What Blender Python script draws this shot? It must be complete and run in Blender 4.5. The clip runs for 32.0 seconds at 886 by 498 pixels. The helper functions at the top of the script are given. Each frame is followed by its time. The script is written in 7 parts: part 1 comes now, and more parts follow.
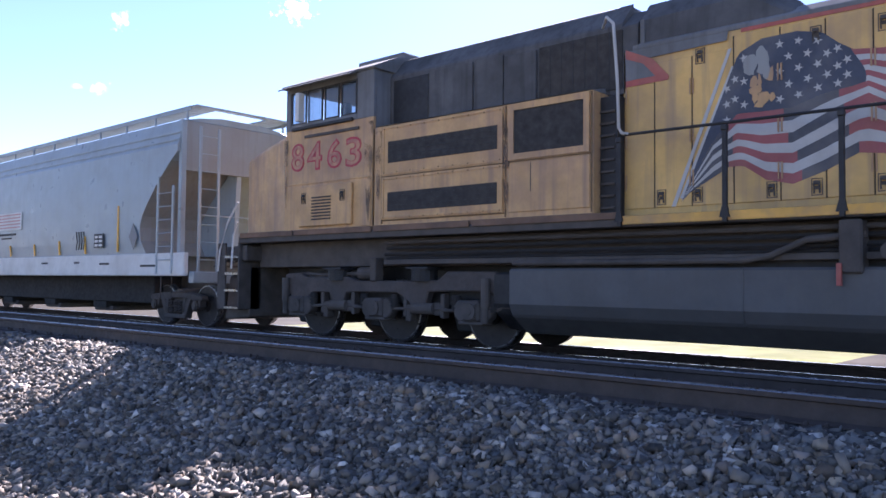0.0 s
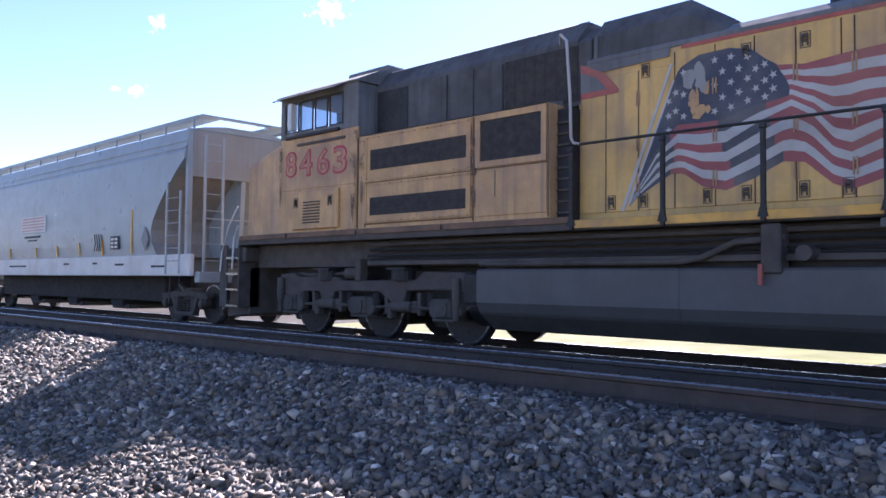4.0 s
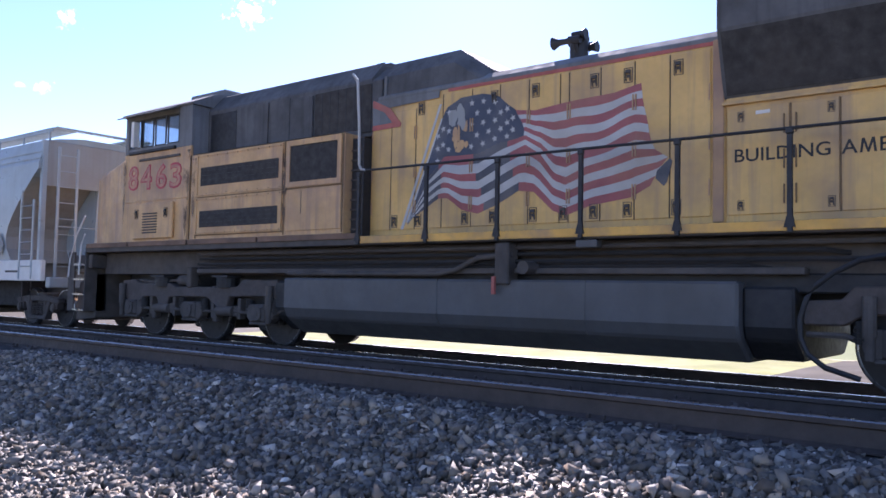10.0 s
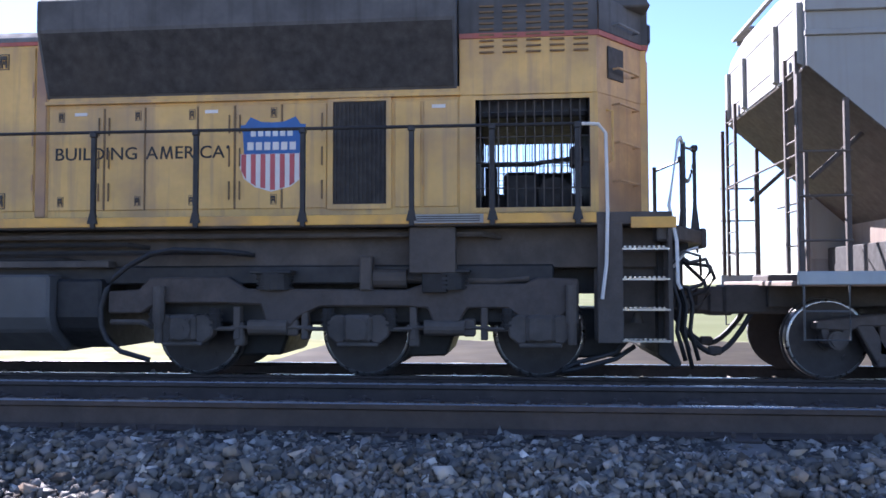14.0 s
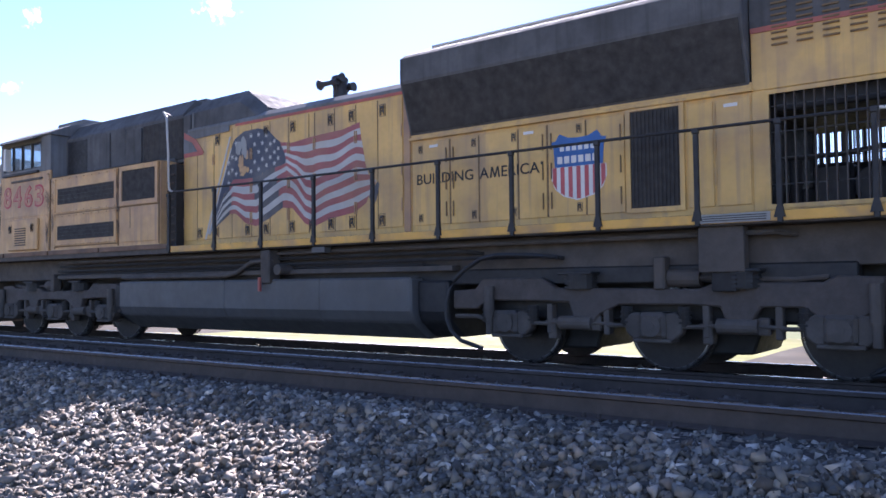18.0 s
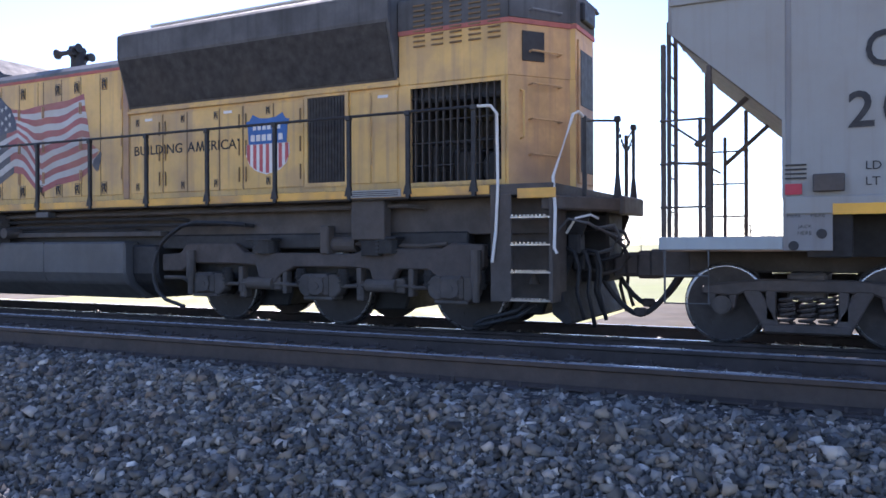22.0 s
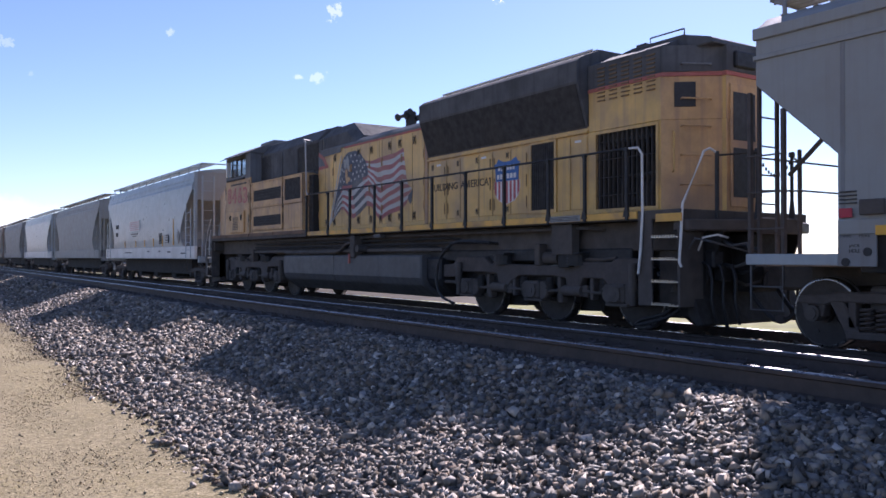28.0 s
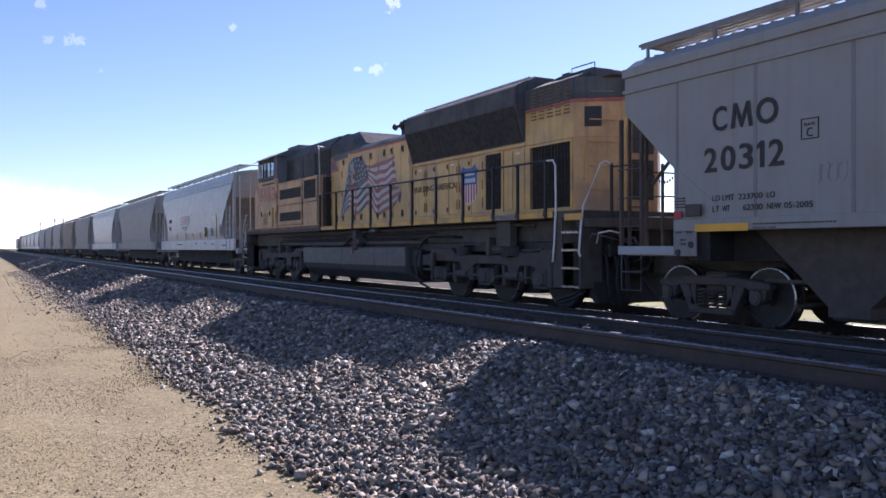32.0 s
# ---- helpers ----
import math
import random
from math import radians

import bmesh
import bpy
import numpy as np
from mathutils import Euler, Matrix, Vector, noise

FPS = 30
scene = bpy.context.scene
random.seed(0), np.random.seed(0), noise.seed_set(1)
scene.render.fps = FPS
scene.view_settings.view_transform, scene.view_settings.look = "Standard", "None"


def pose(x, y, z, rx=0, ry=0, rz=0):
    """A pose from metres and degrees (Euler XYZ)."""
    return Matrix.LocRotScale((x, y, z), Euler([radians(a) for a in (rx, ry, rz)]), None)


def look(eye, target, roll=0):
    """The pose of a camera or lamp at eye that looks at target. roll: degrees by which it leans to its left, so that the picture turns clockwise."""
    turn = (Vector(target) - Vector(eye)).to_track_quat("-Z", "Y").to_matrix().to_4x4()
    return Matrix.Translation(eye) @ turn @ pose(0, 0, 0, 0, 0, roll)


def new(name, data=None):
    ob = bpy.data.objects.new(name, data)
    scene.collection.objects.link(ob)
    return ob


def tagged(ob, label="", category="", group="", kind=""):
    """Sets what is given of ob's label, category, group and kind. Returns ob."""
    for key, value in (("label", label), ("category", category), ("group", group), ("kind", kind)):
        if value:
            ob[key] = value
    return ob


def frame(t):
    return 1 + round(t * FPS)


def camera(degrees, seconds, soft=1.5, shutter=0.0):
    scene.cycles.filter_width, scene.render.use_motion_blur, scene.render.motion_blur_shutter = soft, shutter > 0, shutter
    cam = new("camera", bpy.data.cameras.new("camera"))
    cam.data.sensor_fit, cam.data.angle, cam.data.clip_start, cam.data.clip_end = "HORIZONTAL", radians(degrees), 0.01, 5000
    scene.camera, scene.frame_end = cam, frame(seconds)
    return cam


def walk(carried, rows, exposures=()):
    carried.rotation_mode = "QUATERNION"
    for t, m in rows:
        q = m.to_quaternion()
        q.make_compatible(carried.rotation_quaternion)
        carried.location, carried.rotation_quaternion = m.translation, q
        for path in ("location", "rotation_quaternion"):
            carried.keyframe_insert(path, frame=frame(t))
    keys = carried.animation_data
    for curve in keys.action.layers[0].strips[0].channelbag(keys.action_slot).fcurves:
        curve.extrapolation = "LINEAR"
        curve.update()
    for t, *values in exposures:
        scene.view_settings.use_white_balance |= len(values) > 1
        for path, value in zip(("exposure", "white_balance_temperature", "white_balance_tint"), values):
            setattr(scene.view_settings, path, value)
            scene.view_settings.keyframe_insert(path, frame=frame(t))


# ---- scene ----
# ---- the camera: hand-held, standing on the dirt road beside the track ----
cam = camera(57.2, 32.0, soft=1.6)
PATH = [     # seconds, x, y, z, heading, pitch, roll
    (0, 0.077, 0.029, 1.563, 42.03, 2.42, -0.60),
    (0.5, 0.043, 0.041, 1.559, 42.77, 1.87, -0.06),
    (1, 0.030, 0.051, 1.573, 42.31, 1.67, 0.35),
    (1.5, 0.033, 0.042, 1.575, 42.04, 1.82, -0.49),
    (2, 0.033, 0.035, 1.569, 42.78, 1.36, -0.82),
    (2.5, 0.057, 0.029, 1.574, 43.43, 1.10, -0.30),
    (3, 0.059, 0.035, 1.576, 43.97, 1.61, -0.42),
    (3.5, 0.063, 0.044, 1.581, 44.35, 1.98, -0.37),
    (5.5, 0.071, 0.030, 1.589, 44.30, 3.34, -1.30),
    (6, 0.064, 0.029, 1.585, 45.01, 3.39, -1.05),
    (6.5, 0.061, 0.030, 1.583, 45.48, 3.31, -1.21),
    (7, 0.040, 0.031, 1.588, 46.04, 3.10, -1.28),
    (7.5, 0.030, 0.026, 1.588, 46.69, 2.89, -1.30),
    (8, 0.028, 0.019, 1.587, 47.06, 2.90, -1.38),
    (8.5, 0.027, 0.019, 1.590, 46.85, 2.95, -1.17),
    (9, 0.026, 0.024, 1.587, 46.01, 2.86, -1.01),
    (9.5, 0.038, 0.032, 1.597, 44.06, 2.78, -1.16),
    (10, 0.061, 0.076, 1.595, 38.56, 3.03, -1.17),
    (10.5, 0.121, 0.115, 1.593, 29.59, 3.52, -1.02),
    (11, 0.180, 0.133, 1.603, 21.42, 3.65, -0.48),
    (11.5, 0.232, 0.145, 1.617, 15.25, 3.53, -0.76),
    (12, 0.261, 0.137, 1.627, 10.10, 3.77, -1.17),
    (12.5, 0.306, 0.145, 1.628, 5.98, 3.65, -0.98),
    (13, 0.315, 0.150, 1.620, 3.98, 3.12, -0.84),
    (13.5, 0.295, 0.164, 1.635, 4.44, 2.69, -0.32),
    (15.5, 0.254, 0.212, 1.682, 13.36, 2.08, 0.38),
    (16, 0.222, 0.177, 1.690, 16.91, 2.61, 0.70),
    (16.5, 0.178, 0.139, 1.681, 20.20, 2.93, 0.94),
    (17, 0.125, 0.101, 1.693, 24.46, 2.90, 0.69),
    (17.5, 0.055, 0.064, 1.701, 30.30, 2.52, 0.59),
    (18, 0.003, 0.005, 1.697, 37.17, 2.36, 0.61),
    (18.5, -0.035, -0.035, 1.704, 42.38, 2.47, 1.08),
    (19, -0.100, -0.089, 1.712, 45.47, 2.40, 1.01),
    (19.5, -0.128, -0.107, 1.719, 48.37, 2.41, 0.62),
    (20, -0.143, -0.125, 1.716, 51.31, 2.54, 0.89),
    (20.5, -0.137, -0.132, 1.723, 51.29, 2.50, 0.88),
    (21, -0.104, -0.089, 1.716, 42.76, 2.01, 0.58),
    (21.5, -0.055, -0.029, 1.706, 33.00, 1.05, 0.40),
    (22, -0.031, 0.016, 1.702, 26.90, -0.27, 0.25),
    (22.5, -0.016, 0.034, 1.700, 23.91, -0.85, 0.21),
    (23, -0.009, 0.026, 1.710, 23.29, -0.88, 0.18),
    (23.5, -0.019, 0.004, 1.711, 24.46, -0.77, 0.25),
    (24, -0.020, -0.008, 1.711, 26.57, -0.72, 0.11),
    (24.5, -0.045, -0.042, 1.708, 28.95, -0.65, -0.13),
    (25, -0.085, -0.067, 1.708, 33.19, -0.43, 0.06),
    (25.5, -0.143, -0.106, 1.708, 39.57, -0.04, 0.44),
    (26, -0.178, -0.123, 1.703, 44.61, 0.10, 0.53),
    (26.5, -0.200, -0.154, 1.712, 48.69, 0.11, 0.29),
    (28.5, -0.250, -0.148, 1.750, 57.56, 0.50, 0.15),
    (29, -0.253, -0.149, 1.752, 58.11, 0.29, 0.32),
    (29.5, -0.257, -0.153, 1.750, 58.78, -0.04, 0.37),
    (30, -0.258, -0.159, 1.757, 59.41, -0.22, 0.19),
    (30.5, -0.249, -0.160, 1.759, 59.92, -0.44, 0.10),
    (31, -0.235, -0.161, 1.765, 60.28, -0.32, 0.24),
    (31.5, -0.227, -0.171, 1.760, 60.45, 0.00, 0.16),
    (32, -0.211, -0.180, 1.769, 60.63, -0.12, 0.13),
]
EXPOSURES = [(0, 2.09, 5850, 29), (2.5, 2.14, 5850, 29), (3.5, 2.14, 5850, 29), (5.5, 1.65, 5800, 34), (9.3, 1.76, 5800, 33), (10, 2.12, 5850, 30), (11, 2.47, 5850, 26), (12, 2.64, 5850, 25), (13, 2.24, 5800, 26), (16, 2.44, 5550, 25), (17, 2.40, 5600, 26), (18.2, 2.10, 5850, 29), (19.2, 1.55, 5850, 33), (20.3, 1.34, 5800, 34), (21, 1.74, 5800, 33), (22, 2.37, 5900, 27), (23, 2.52, 5900, 25), (25, 2.52, 5900, 25), (26.2, 1.72, 5950, 29), (28.5, 1.40, 5950, 30.5), (32, 1.40, 5950, 30.5)]
walk(cam, [(t, pose(x, y, z, 90 + pitch, roll, yaw)) for t, x, y, z, yaw, pitch, roll in PATH], EXPOSURES)
# how far the train has rolled along the track, in metres, at each time
ROLLED = [
    (0, 5.40), (0.5, 5.25), (1, 5.11), (1.5, 4.96), (2, 4.81), (2.5, 4.66), (3, 4.50), (3.5, 4.33), (5.5, 3.61), (6, 3.42),
    (6.5, 3.23), (7, 3.02), (7.5, 2.80), (8, 2.58), (8.5, 2.36), (9, 2.13), (9.5, 1.89), (10, 1.66), (10.5, 1.41), (11, 1.14),
    (11.5, 0.87), (12, 0.58), (12.5, 0.29), (13, -0.00), (13.5, -0.29), (15.5, -1.41), (16, -1.69), (16.5, -1.98), (17, -2.28), (17.5, -2.58),
    (18, -2.88), (18.5, -3.21), (19, -3.54), (19.5, -3.88), (20, -4.23), (20.5, -4.59), (21, -4.95), (21.5, -5.31), (22, -5.67), (22.5, -6.04),
    (23, -6.43), (23.5, -6.83), (24, -7.23), (24.5, -7.64), (25, -8.06), (25.5, -8.47), (26, -8.90), (26.5, -9.31), (28.5, -10.98), (29, -11.40),
    (29.5, -11.84), (30, -12.29), (30.5, -12.76), (31, -13.23), (31.5, -13.72), (32, -14.20)]
# how far the slack of the coupler behind the locomotive has run in
SLACK = [(0, 0.0), (26, 0.0), (26.5, -0.015), (28.5, -0.09), (29.5, -0.115), (32, -0.115)]

# ---- world and sun ----
SUN_AZ, SUN_EL = 35.3, 31.2     # degrees left of the line square to the track, and above the horizon
world = bpy.data.worlds.new("world")
scene.world = world
world.use_nodes = True
wn = world.node_tree.nodes
sky = wn.new("ShaderNodeTexSky")
sky.sky_type, sky.sun_disc = "NISHITA", False
sky.sun_elevation, sky.sun_rotation = radians(SUN_EL), radians(-SUN_AZ)
sky.air_density, sky.dust_density, sky.ozone_density = 1.0, 0.2, 2.9
sky.altitude = 1000
wl = world.node_tree.links
coord = wn.new("ShaderNodeTexCoord")
wisp = wn.new("ShaderNodeTexNoise")
wisp.inputs["Scale"].default_value, wisp.inputs["Detail"].default_value, wisp.inputs["Roughness"].default_value = 75.0, 8.0, 0.7
wl.new(coord.outputs["Generated"], wisp.inputs["Vector"])


def sky_math(op, a, b):
    m = wn.new("ShaderNodeMath")
    m.operation = op
    for k, v in enumerate((a, b)):
        if isinstance(v, bpy.types.NodeSocket):
            wl.new(v, m.inputs[k])
        else:
            m.inputs[k].default_value = v
    return m.outputs[0]


def cloud(az, el, width, height, strength, ragged):
    """How much of a small cloud shows in each direction of the sky."""
    a, e = radians(az), radians(el)
    at = Vector((-math.sin(a) * math.cos(e), math.cos(a) * math.cos(e), math.sin(e)))
    away = wn.new("ShaderNodeVectorMath")
    away.operation = "SUBTRACT"
    wl.new(coord.outputs["Generated"], away.inputs[0])
    away.inputs[1].default_value = at
    flat = wn.new("ShaderNodeVectorMath")
    flat.operation = "MULTIPLY"
    wl.new(away.outputs[0], flat.inputs[0])
    flat.inputs[1].default_value = (1 / radians(width), 1 / radians(width), 1 / radians(height))
    far = wn.new("ShaderNodeVectorMath")
    far.operation = "LENGTH"
    wl.new(flat.outputs[0], far.inputs[0])
    edge = sky_math("ADD", far.outputs["Value"], sky_math("MULTIPLY", sky_math("SUBTRACT", wisp.outputs["Fac"], 0.5), ragged))
    r = wn.new("ShaderNodeMapRange")
    for k, v in zip((1, 2, 3, 4), (0.55, 1.0, strength, 0.0)):
        r.inputs[k].default_value = v
    wl.new(edge, r.inputs[0])
    return r.outputs[0]


cover = 0.0
for row in ((52.7, 18.5, 1.0, 0.85, 0.9, 7.0), (64.1, 16.7, 0.6, 0.4, 0.3, 8.5), (65.3, 12.4, 0.45, 0.3, 0.22, 8.0), (66.5, 12.3, 0.3, 0.2, 0.25, 4.0), (85.1, 13.2, 0.45, 0.3, 0.15, 8.0), (86.4, 13.1, 0.35, 0.25, 0.12, 8.0), (86.9, 15.1, 0.35, 0.25, 0.15, 8.0), (83.4, 11.4, 0.2, 0.2, 0.08, 5.0), (75.1, 14.7, 0.25, 0.3, 0.2, 5.0), (96, 1.0, 17.0, 4.0, 0.6, 0.3)):
    part_of = cloud(*row)
    cover = part_of if isinstance(cover, float) else sky_math("MAXIMUM", cover, part_of)
mixed = wn.new("ShaderNodeMix")
mixed.data_type = "RGBA"
wl.new(cover, mixed.inputs[0])
wl.new(sky.outputs[0], mixed.inputs[6])
mixed.inputs[7].default_value = (11.0, 11.2, 11.6, 1)
wl.new(mixed.outputs[2], wn["Background"].inputs[0])
wn["Background"].inputs[1].default_value = 0.058
sun = new("sun", bpy.data.lights.new("sun", "SUN"))
sun.data.energy, sun.data.angle, sun.data.color = 4.2, radians(0.55), (1.0, 0.94, 0.85)
az, el = radians(SUN_AZ), radians(SUN_EL)
to_sun = Vector((-math.sin(az) * math.cos(el), math.cos(az) * math.cos(el), math.sin(el)))
sun.matrix_world = look(to_sun * 60, (0, 0, 0))

# ---- materials ----
def mat(name, rgb, rough=0.6, metal=0.0, var=0.12, scale=6.0, bump=0.0, bscale=60.0, dirt=None, dirt_amt=0.0, dirt_scale=1.2, rand=0.0, island=0.0, streak=0.0, spec=0.5, gravel=False):
    """Paint, metal, stone or soil: a base colour with variation at two scales, patches of dirt, vertical streaks and a fine bump."""
    m = bpy.data.materials.new(name)
    m.use_nodes = True
    nt = m.node_tree
    n, l = nt.nodes, nt.links
    b = n["Principled BSDF"]
    b.inputs["Roughness"].default_value, b.inputs["Metallic"].default_value = rough, metal
    b.inputs["Specular IOR Level"].default_value = spec
    tc = n.new("ShaderNodeTexCoord")
    def noise_at(s, detail=6, stretch=None):
        t = n.new("ShaderNodeTexNoise")
        t.inputs["Scale"].default_value, t.inputs["Detail"].default_value = s, detail
        src = tc.outputs["Object"]
        if stretch:
            mp = n.new("ShaderNodeMapping")
            mp.inputs["Scale"].default_value = stretch
            l.new(src, mp.inputs[0])
            src = mp.outputs[0]
        l.new(src, t.inputs["Vector"])
        return t.outputs["Fac"]
    def mix(kind, fac, a, c):
        x = n.new("ShaderNodeMix")
        x.data_type, x.blend_type = "RGBA", kind
        for sock, v in ((x.inputs[0], fac), (x.inputs[6], a), (x.inputs[7], c)):
            if isinstance(v, bpy.types.NodeSocket):
                l.new(v, sock)
            else:
                sock.default_value = v if isinstance(v, float) else (*v, 1)
        return x.outputs[2]
    def ramp(src, lo, hi, a=0.0, c=1.0):
        r = n.new("ShaderNodeMapRange")
        for k, v in zip((1, 2, 3, 4), (lo, hi, a, c)):
            r.inputs[k].default_value = v
        l.new(src, r.inputs[0])
        return r.outputs[0]
    col = mix("MIX", ramp(noise_at(scale), 0.3, 0.7), [c * (1 - var) for c in rgb], [min(1, c * (1 + var)) for c in rgb])
    col = mix("MIX", ramp(noise_at(scale * 9), 0.35, 0.7, 0, var), col, [c * 0.55 for c in rgb])
    if dirt:
        col = mix("MIX", ramp(noise_at(dirt_scale, 8), 0.45, 0.72, 0, dirt_amt), col, dirt)
    if streak:
        col = mix("MIX", ramp(noise_at(1.0, 5, (9, 9, 0.5)), 0.5, 0.75, 0, streak), col, dirt or [c * 0.4 for c in rgb])
    if gravel:                # wheel tracks along the road, patches of dark fine gravel, single grains
        col = mix("MIX", ramp(noise_at(1.0, 4, (0.05, 1.8, 1)), 0.45, 0.6, 0, 0.6), col, [c * 1.25 for c in rgb])
        patch = ramp(noise_at(0.8, 5, (0.25, 0.9, 1)), 0.50, 0.64)
        col = mix("MIX", ramp(noise_at(0.5, 6, (0.35, 1.0, 1)), 0.50, 0.68, 0, 0.75), col, [0.13, 0.109, 0.068])
        col = mix("MIX", ramp(noise_at(38, 3), 0.42, 0.62, 0, 0.45), col, [c * 0.55 for c in rgb])
        for size, lo, dark in ((15.0, 0.46, 0.5), (36.0, 0.36, 0.3), (80.0, 0.24, 0.4)):
            cells = n.new("ShaderNodeTexVoronoi")
            cells.inputs["Scale"].default_value = size
            l.new(tc.outputs["Object"], cells.inputs["Vector"])
            grain = n.new("ShaderNodeSeparateColor")
            l.new(cells.outputs["Color"], grain.inputs[0])
            thin = n.new("ShaderNodeMath")
            thin.operation = "MULTIPLY_ADD"
            l.new(patch, thin.inputs[0])
            thin.inputs[1].default_value = 0.45
            l.new(grain.outputs[0], thin.inputs[2])
            tone = mix("MIX", grain.outputs[1], [c * dark for c in (0.30, 0.255, 0.155)], [0.38, 0.32, 0.19])
            col = mix("MIX", ramp(thin.outputs[0], lo + 0.22, lo + 0.32, 0, 0.85), col, tone)
    if rand or island:
        if rand:
            src = n.new("ShaderNodeObjectInfo").outputs["Random"]
        else:
            src = n.new("ShaderNodeNewGeometry").outputs["Random Per Island"]
        amt = rand or island
        if island > 0.55:
            cr = n.new("ShaderNodeValToRGB")
            stops = ((0.0, (0.18, 0.172, 0.158)), (0.2, (0.065, 0.06, 0.056)), (0.4, (0.23, 0.19, 0.14)), (0.58, (0.22, 0.158, 0.112)), (0.75, (0.115, 0.112, 0.105)), (0.88, (0.31, 0.265, 0.22)), (1.0, (0.54, 0.48, 0.41)))
            while len(cr.color_ramp.elements) < len(stops):
                cr.color_ramp.elements.new(0.5)
            for e, (pos, c) in zip(cr.color_ramp.elements, stops):
                e.position, e.color = pos, (*c, 1)
            wn_ = n.new("ShaderNodeTexWhiteNoise")
            wn_.noise_dimensions = "1D"
            l.new(src, wn_.inputs["W"])
            l.new(wn_.outputs[0], cr.inputs[0])
            col = mix("MIX", 0.8, col, cr.outputs[0])
        h = n.new("ShaderNodeHueSaturation")
        l.new(ramp(src, 0, 1, 1 - amt, 1 + amt), h.inputs["Value"])
        l.new(col, h.inputs["Color"])
        col = h.outputs[0]
    l.new(col, b.inputs["Base Color"])
    l.new(ramp(noise_at(scale * 3), 0.3, 0.7, max(0.02, rough - 0.1), min(1, rough + 0.12)), b.inputs["Roughness"])
    if bump:
        bp = n.new("ShaderNodeBump")
        bp.inputs["Strength"].default_value, bp.inputs["Distance"].default_value = bump, 0.01
        l.new(noise_at(bscale), bp.inputs["Height"])
        l.new(bp.outputs[0], b.inputs["Normal"])
    return m


YELLOW = mat("armour_yellow", (0.66, 0.405, 0.122), 0.45, var=0.14, scale=1.5, dirt=(0.30, 0.20, 0.12), dirt_amt=0.75, streak=0.65, bump=0.05, bscale=8)
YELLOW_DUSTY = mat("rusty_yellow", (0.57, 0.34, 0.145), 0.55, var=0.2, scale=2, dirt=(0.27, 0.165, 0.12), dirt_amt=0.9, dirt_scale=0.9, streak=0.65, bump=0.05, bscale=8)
GREY_ROOF = mat("roof_grey", (0.19, 0.195, 0.20), 0.85, var=0.12, scale=2, dirt=(0.08, 0.075, 0.07), dirt_amt=0.6, streak=0.4, bump=0.04, bscale=10, spec=0.2)
SOOT = mat("sooty_grey", (0.115, 0.115, 0.118), 0.88, var=0.2, scale=2, dirt=(0.04, 0.038, 0.036), dirt_amt=0.6, streak=0.5, bump=0.04, bscale=10, spec=0.2)
UNDER = mat("underframe_grime", (0.092, 0.08, 0.072), 0.7, var=0.25, scale=4, dirt=(0.13, 0.105, 0.085), dirt_amt=0.5, bump=0.15, spec=0.2)
TANK = mat("tank_grey", (0.092, 0.091, 0.092), 0.55, var=0.15, scale=2, dirt=(0.08, 0.075, 0.07), dirt_amt=0.7, streak=0.4)
BLACK = mat("black_paint", (0.018, 0.018, 0.02), 0.6, var=0.2, scale=4, dirt=(0.05, 0.045, 0.04), dirt_amt=0.4)
MESH_DARK = mat("dark_screen", (0.06, 0.057, 0.055), 0.92, var=0.3, scale=8, dirt=(0.08, 0.07, 0.06), dirt_amt=0.4, spec=0.1)
RED = mat("red_paint", (0.42, 0.03, 0.05), 0.5, var=0.1, dirt=(0.25, 0.08, 0.04), dirt_amt=0.4)
SHIELD_RED = mat("shield_red", (0.46, 0.085, 0.09), 0.5, var=0.12, scale=4, dirt=(0.40, 0.20, 0.13), dirt_amt=0.4)
BLUE = mat("blue_paint", (0.035, 0.125, 0.34), 0.5, var=0.1, dirt=(0.05, 0.05, 0.08), dirt_amt=0.3)
NAVY = mat("navy_paint", (0.05, 0.058, 0.085), 0.55, var=0.25, scale=3, dirt=(0.15, 0.14, 0.13), dirt_amt=0.6, dirt_scale=2)
FLAG_RED = mat("flag_red", (0.32, 0.085, 0.085), 0.5, var=0.15, scale=3, dirt=(0.30, 0.15, 0.08), dirt_amt=0.5)
FLAG_WHITE = mat("flag_white", (0.46, 0.445, 0.42), 0.5, var=0.1, scale=3, dirt=(0.30, 0.25, 0.18), dirt_amt=0.5)
WHITE = mat("white_paint", (0.68, 0.66, 0.62), 0.5, var=0.06, dirt=(0.35, 0.30, 0.24), dirt_amt=0.35)
STEEL = mat("worn_rail_steel", (0.30, 0.29, 0.28), 0.28, 1.0, var=0.15, scale=5)
RAIL_RUST = mat("rail_rust", (0.075, 0.055, 0.045), 0.75, var=0.25, scale=6, dirt=(0.03, 0.026, 0.024), dirt_amt=0.6, bump=0.1)
TIE = mat("tie_wood", (0.14, 0.125, 0.112), 0.85, var=0.2, scale=6, dirt=(0.06, 0.05, 0.045), dirt_amt=0.7, bump=0.2)
HOPPER_LIGHT = mat("hopper_light_grey", (0.315, 0.36, 0.38), 0.36, var=0.06, scale=1.2, dirt=(0.20, 0.205, 0.19), dirt_amt=0.5, streak=0.2, bump=0.012, bscale=3)
HOPPER_GREY = mat("hopper_grey", (0.285, 0.288, 0.275), 0.55, var=0.07, scale=1.2, dirt=(0.2, 0.17, 0.14), dirt_amt=0.5, streak=0.4, bump=0.03, bscale=5)
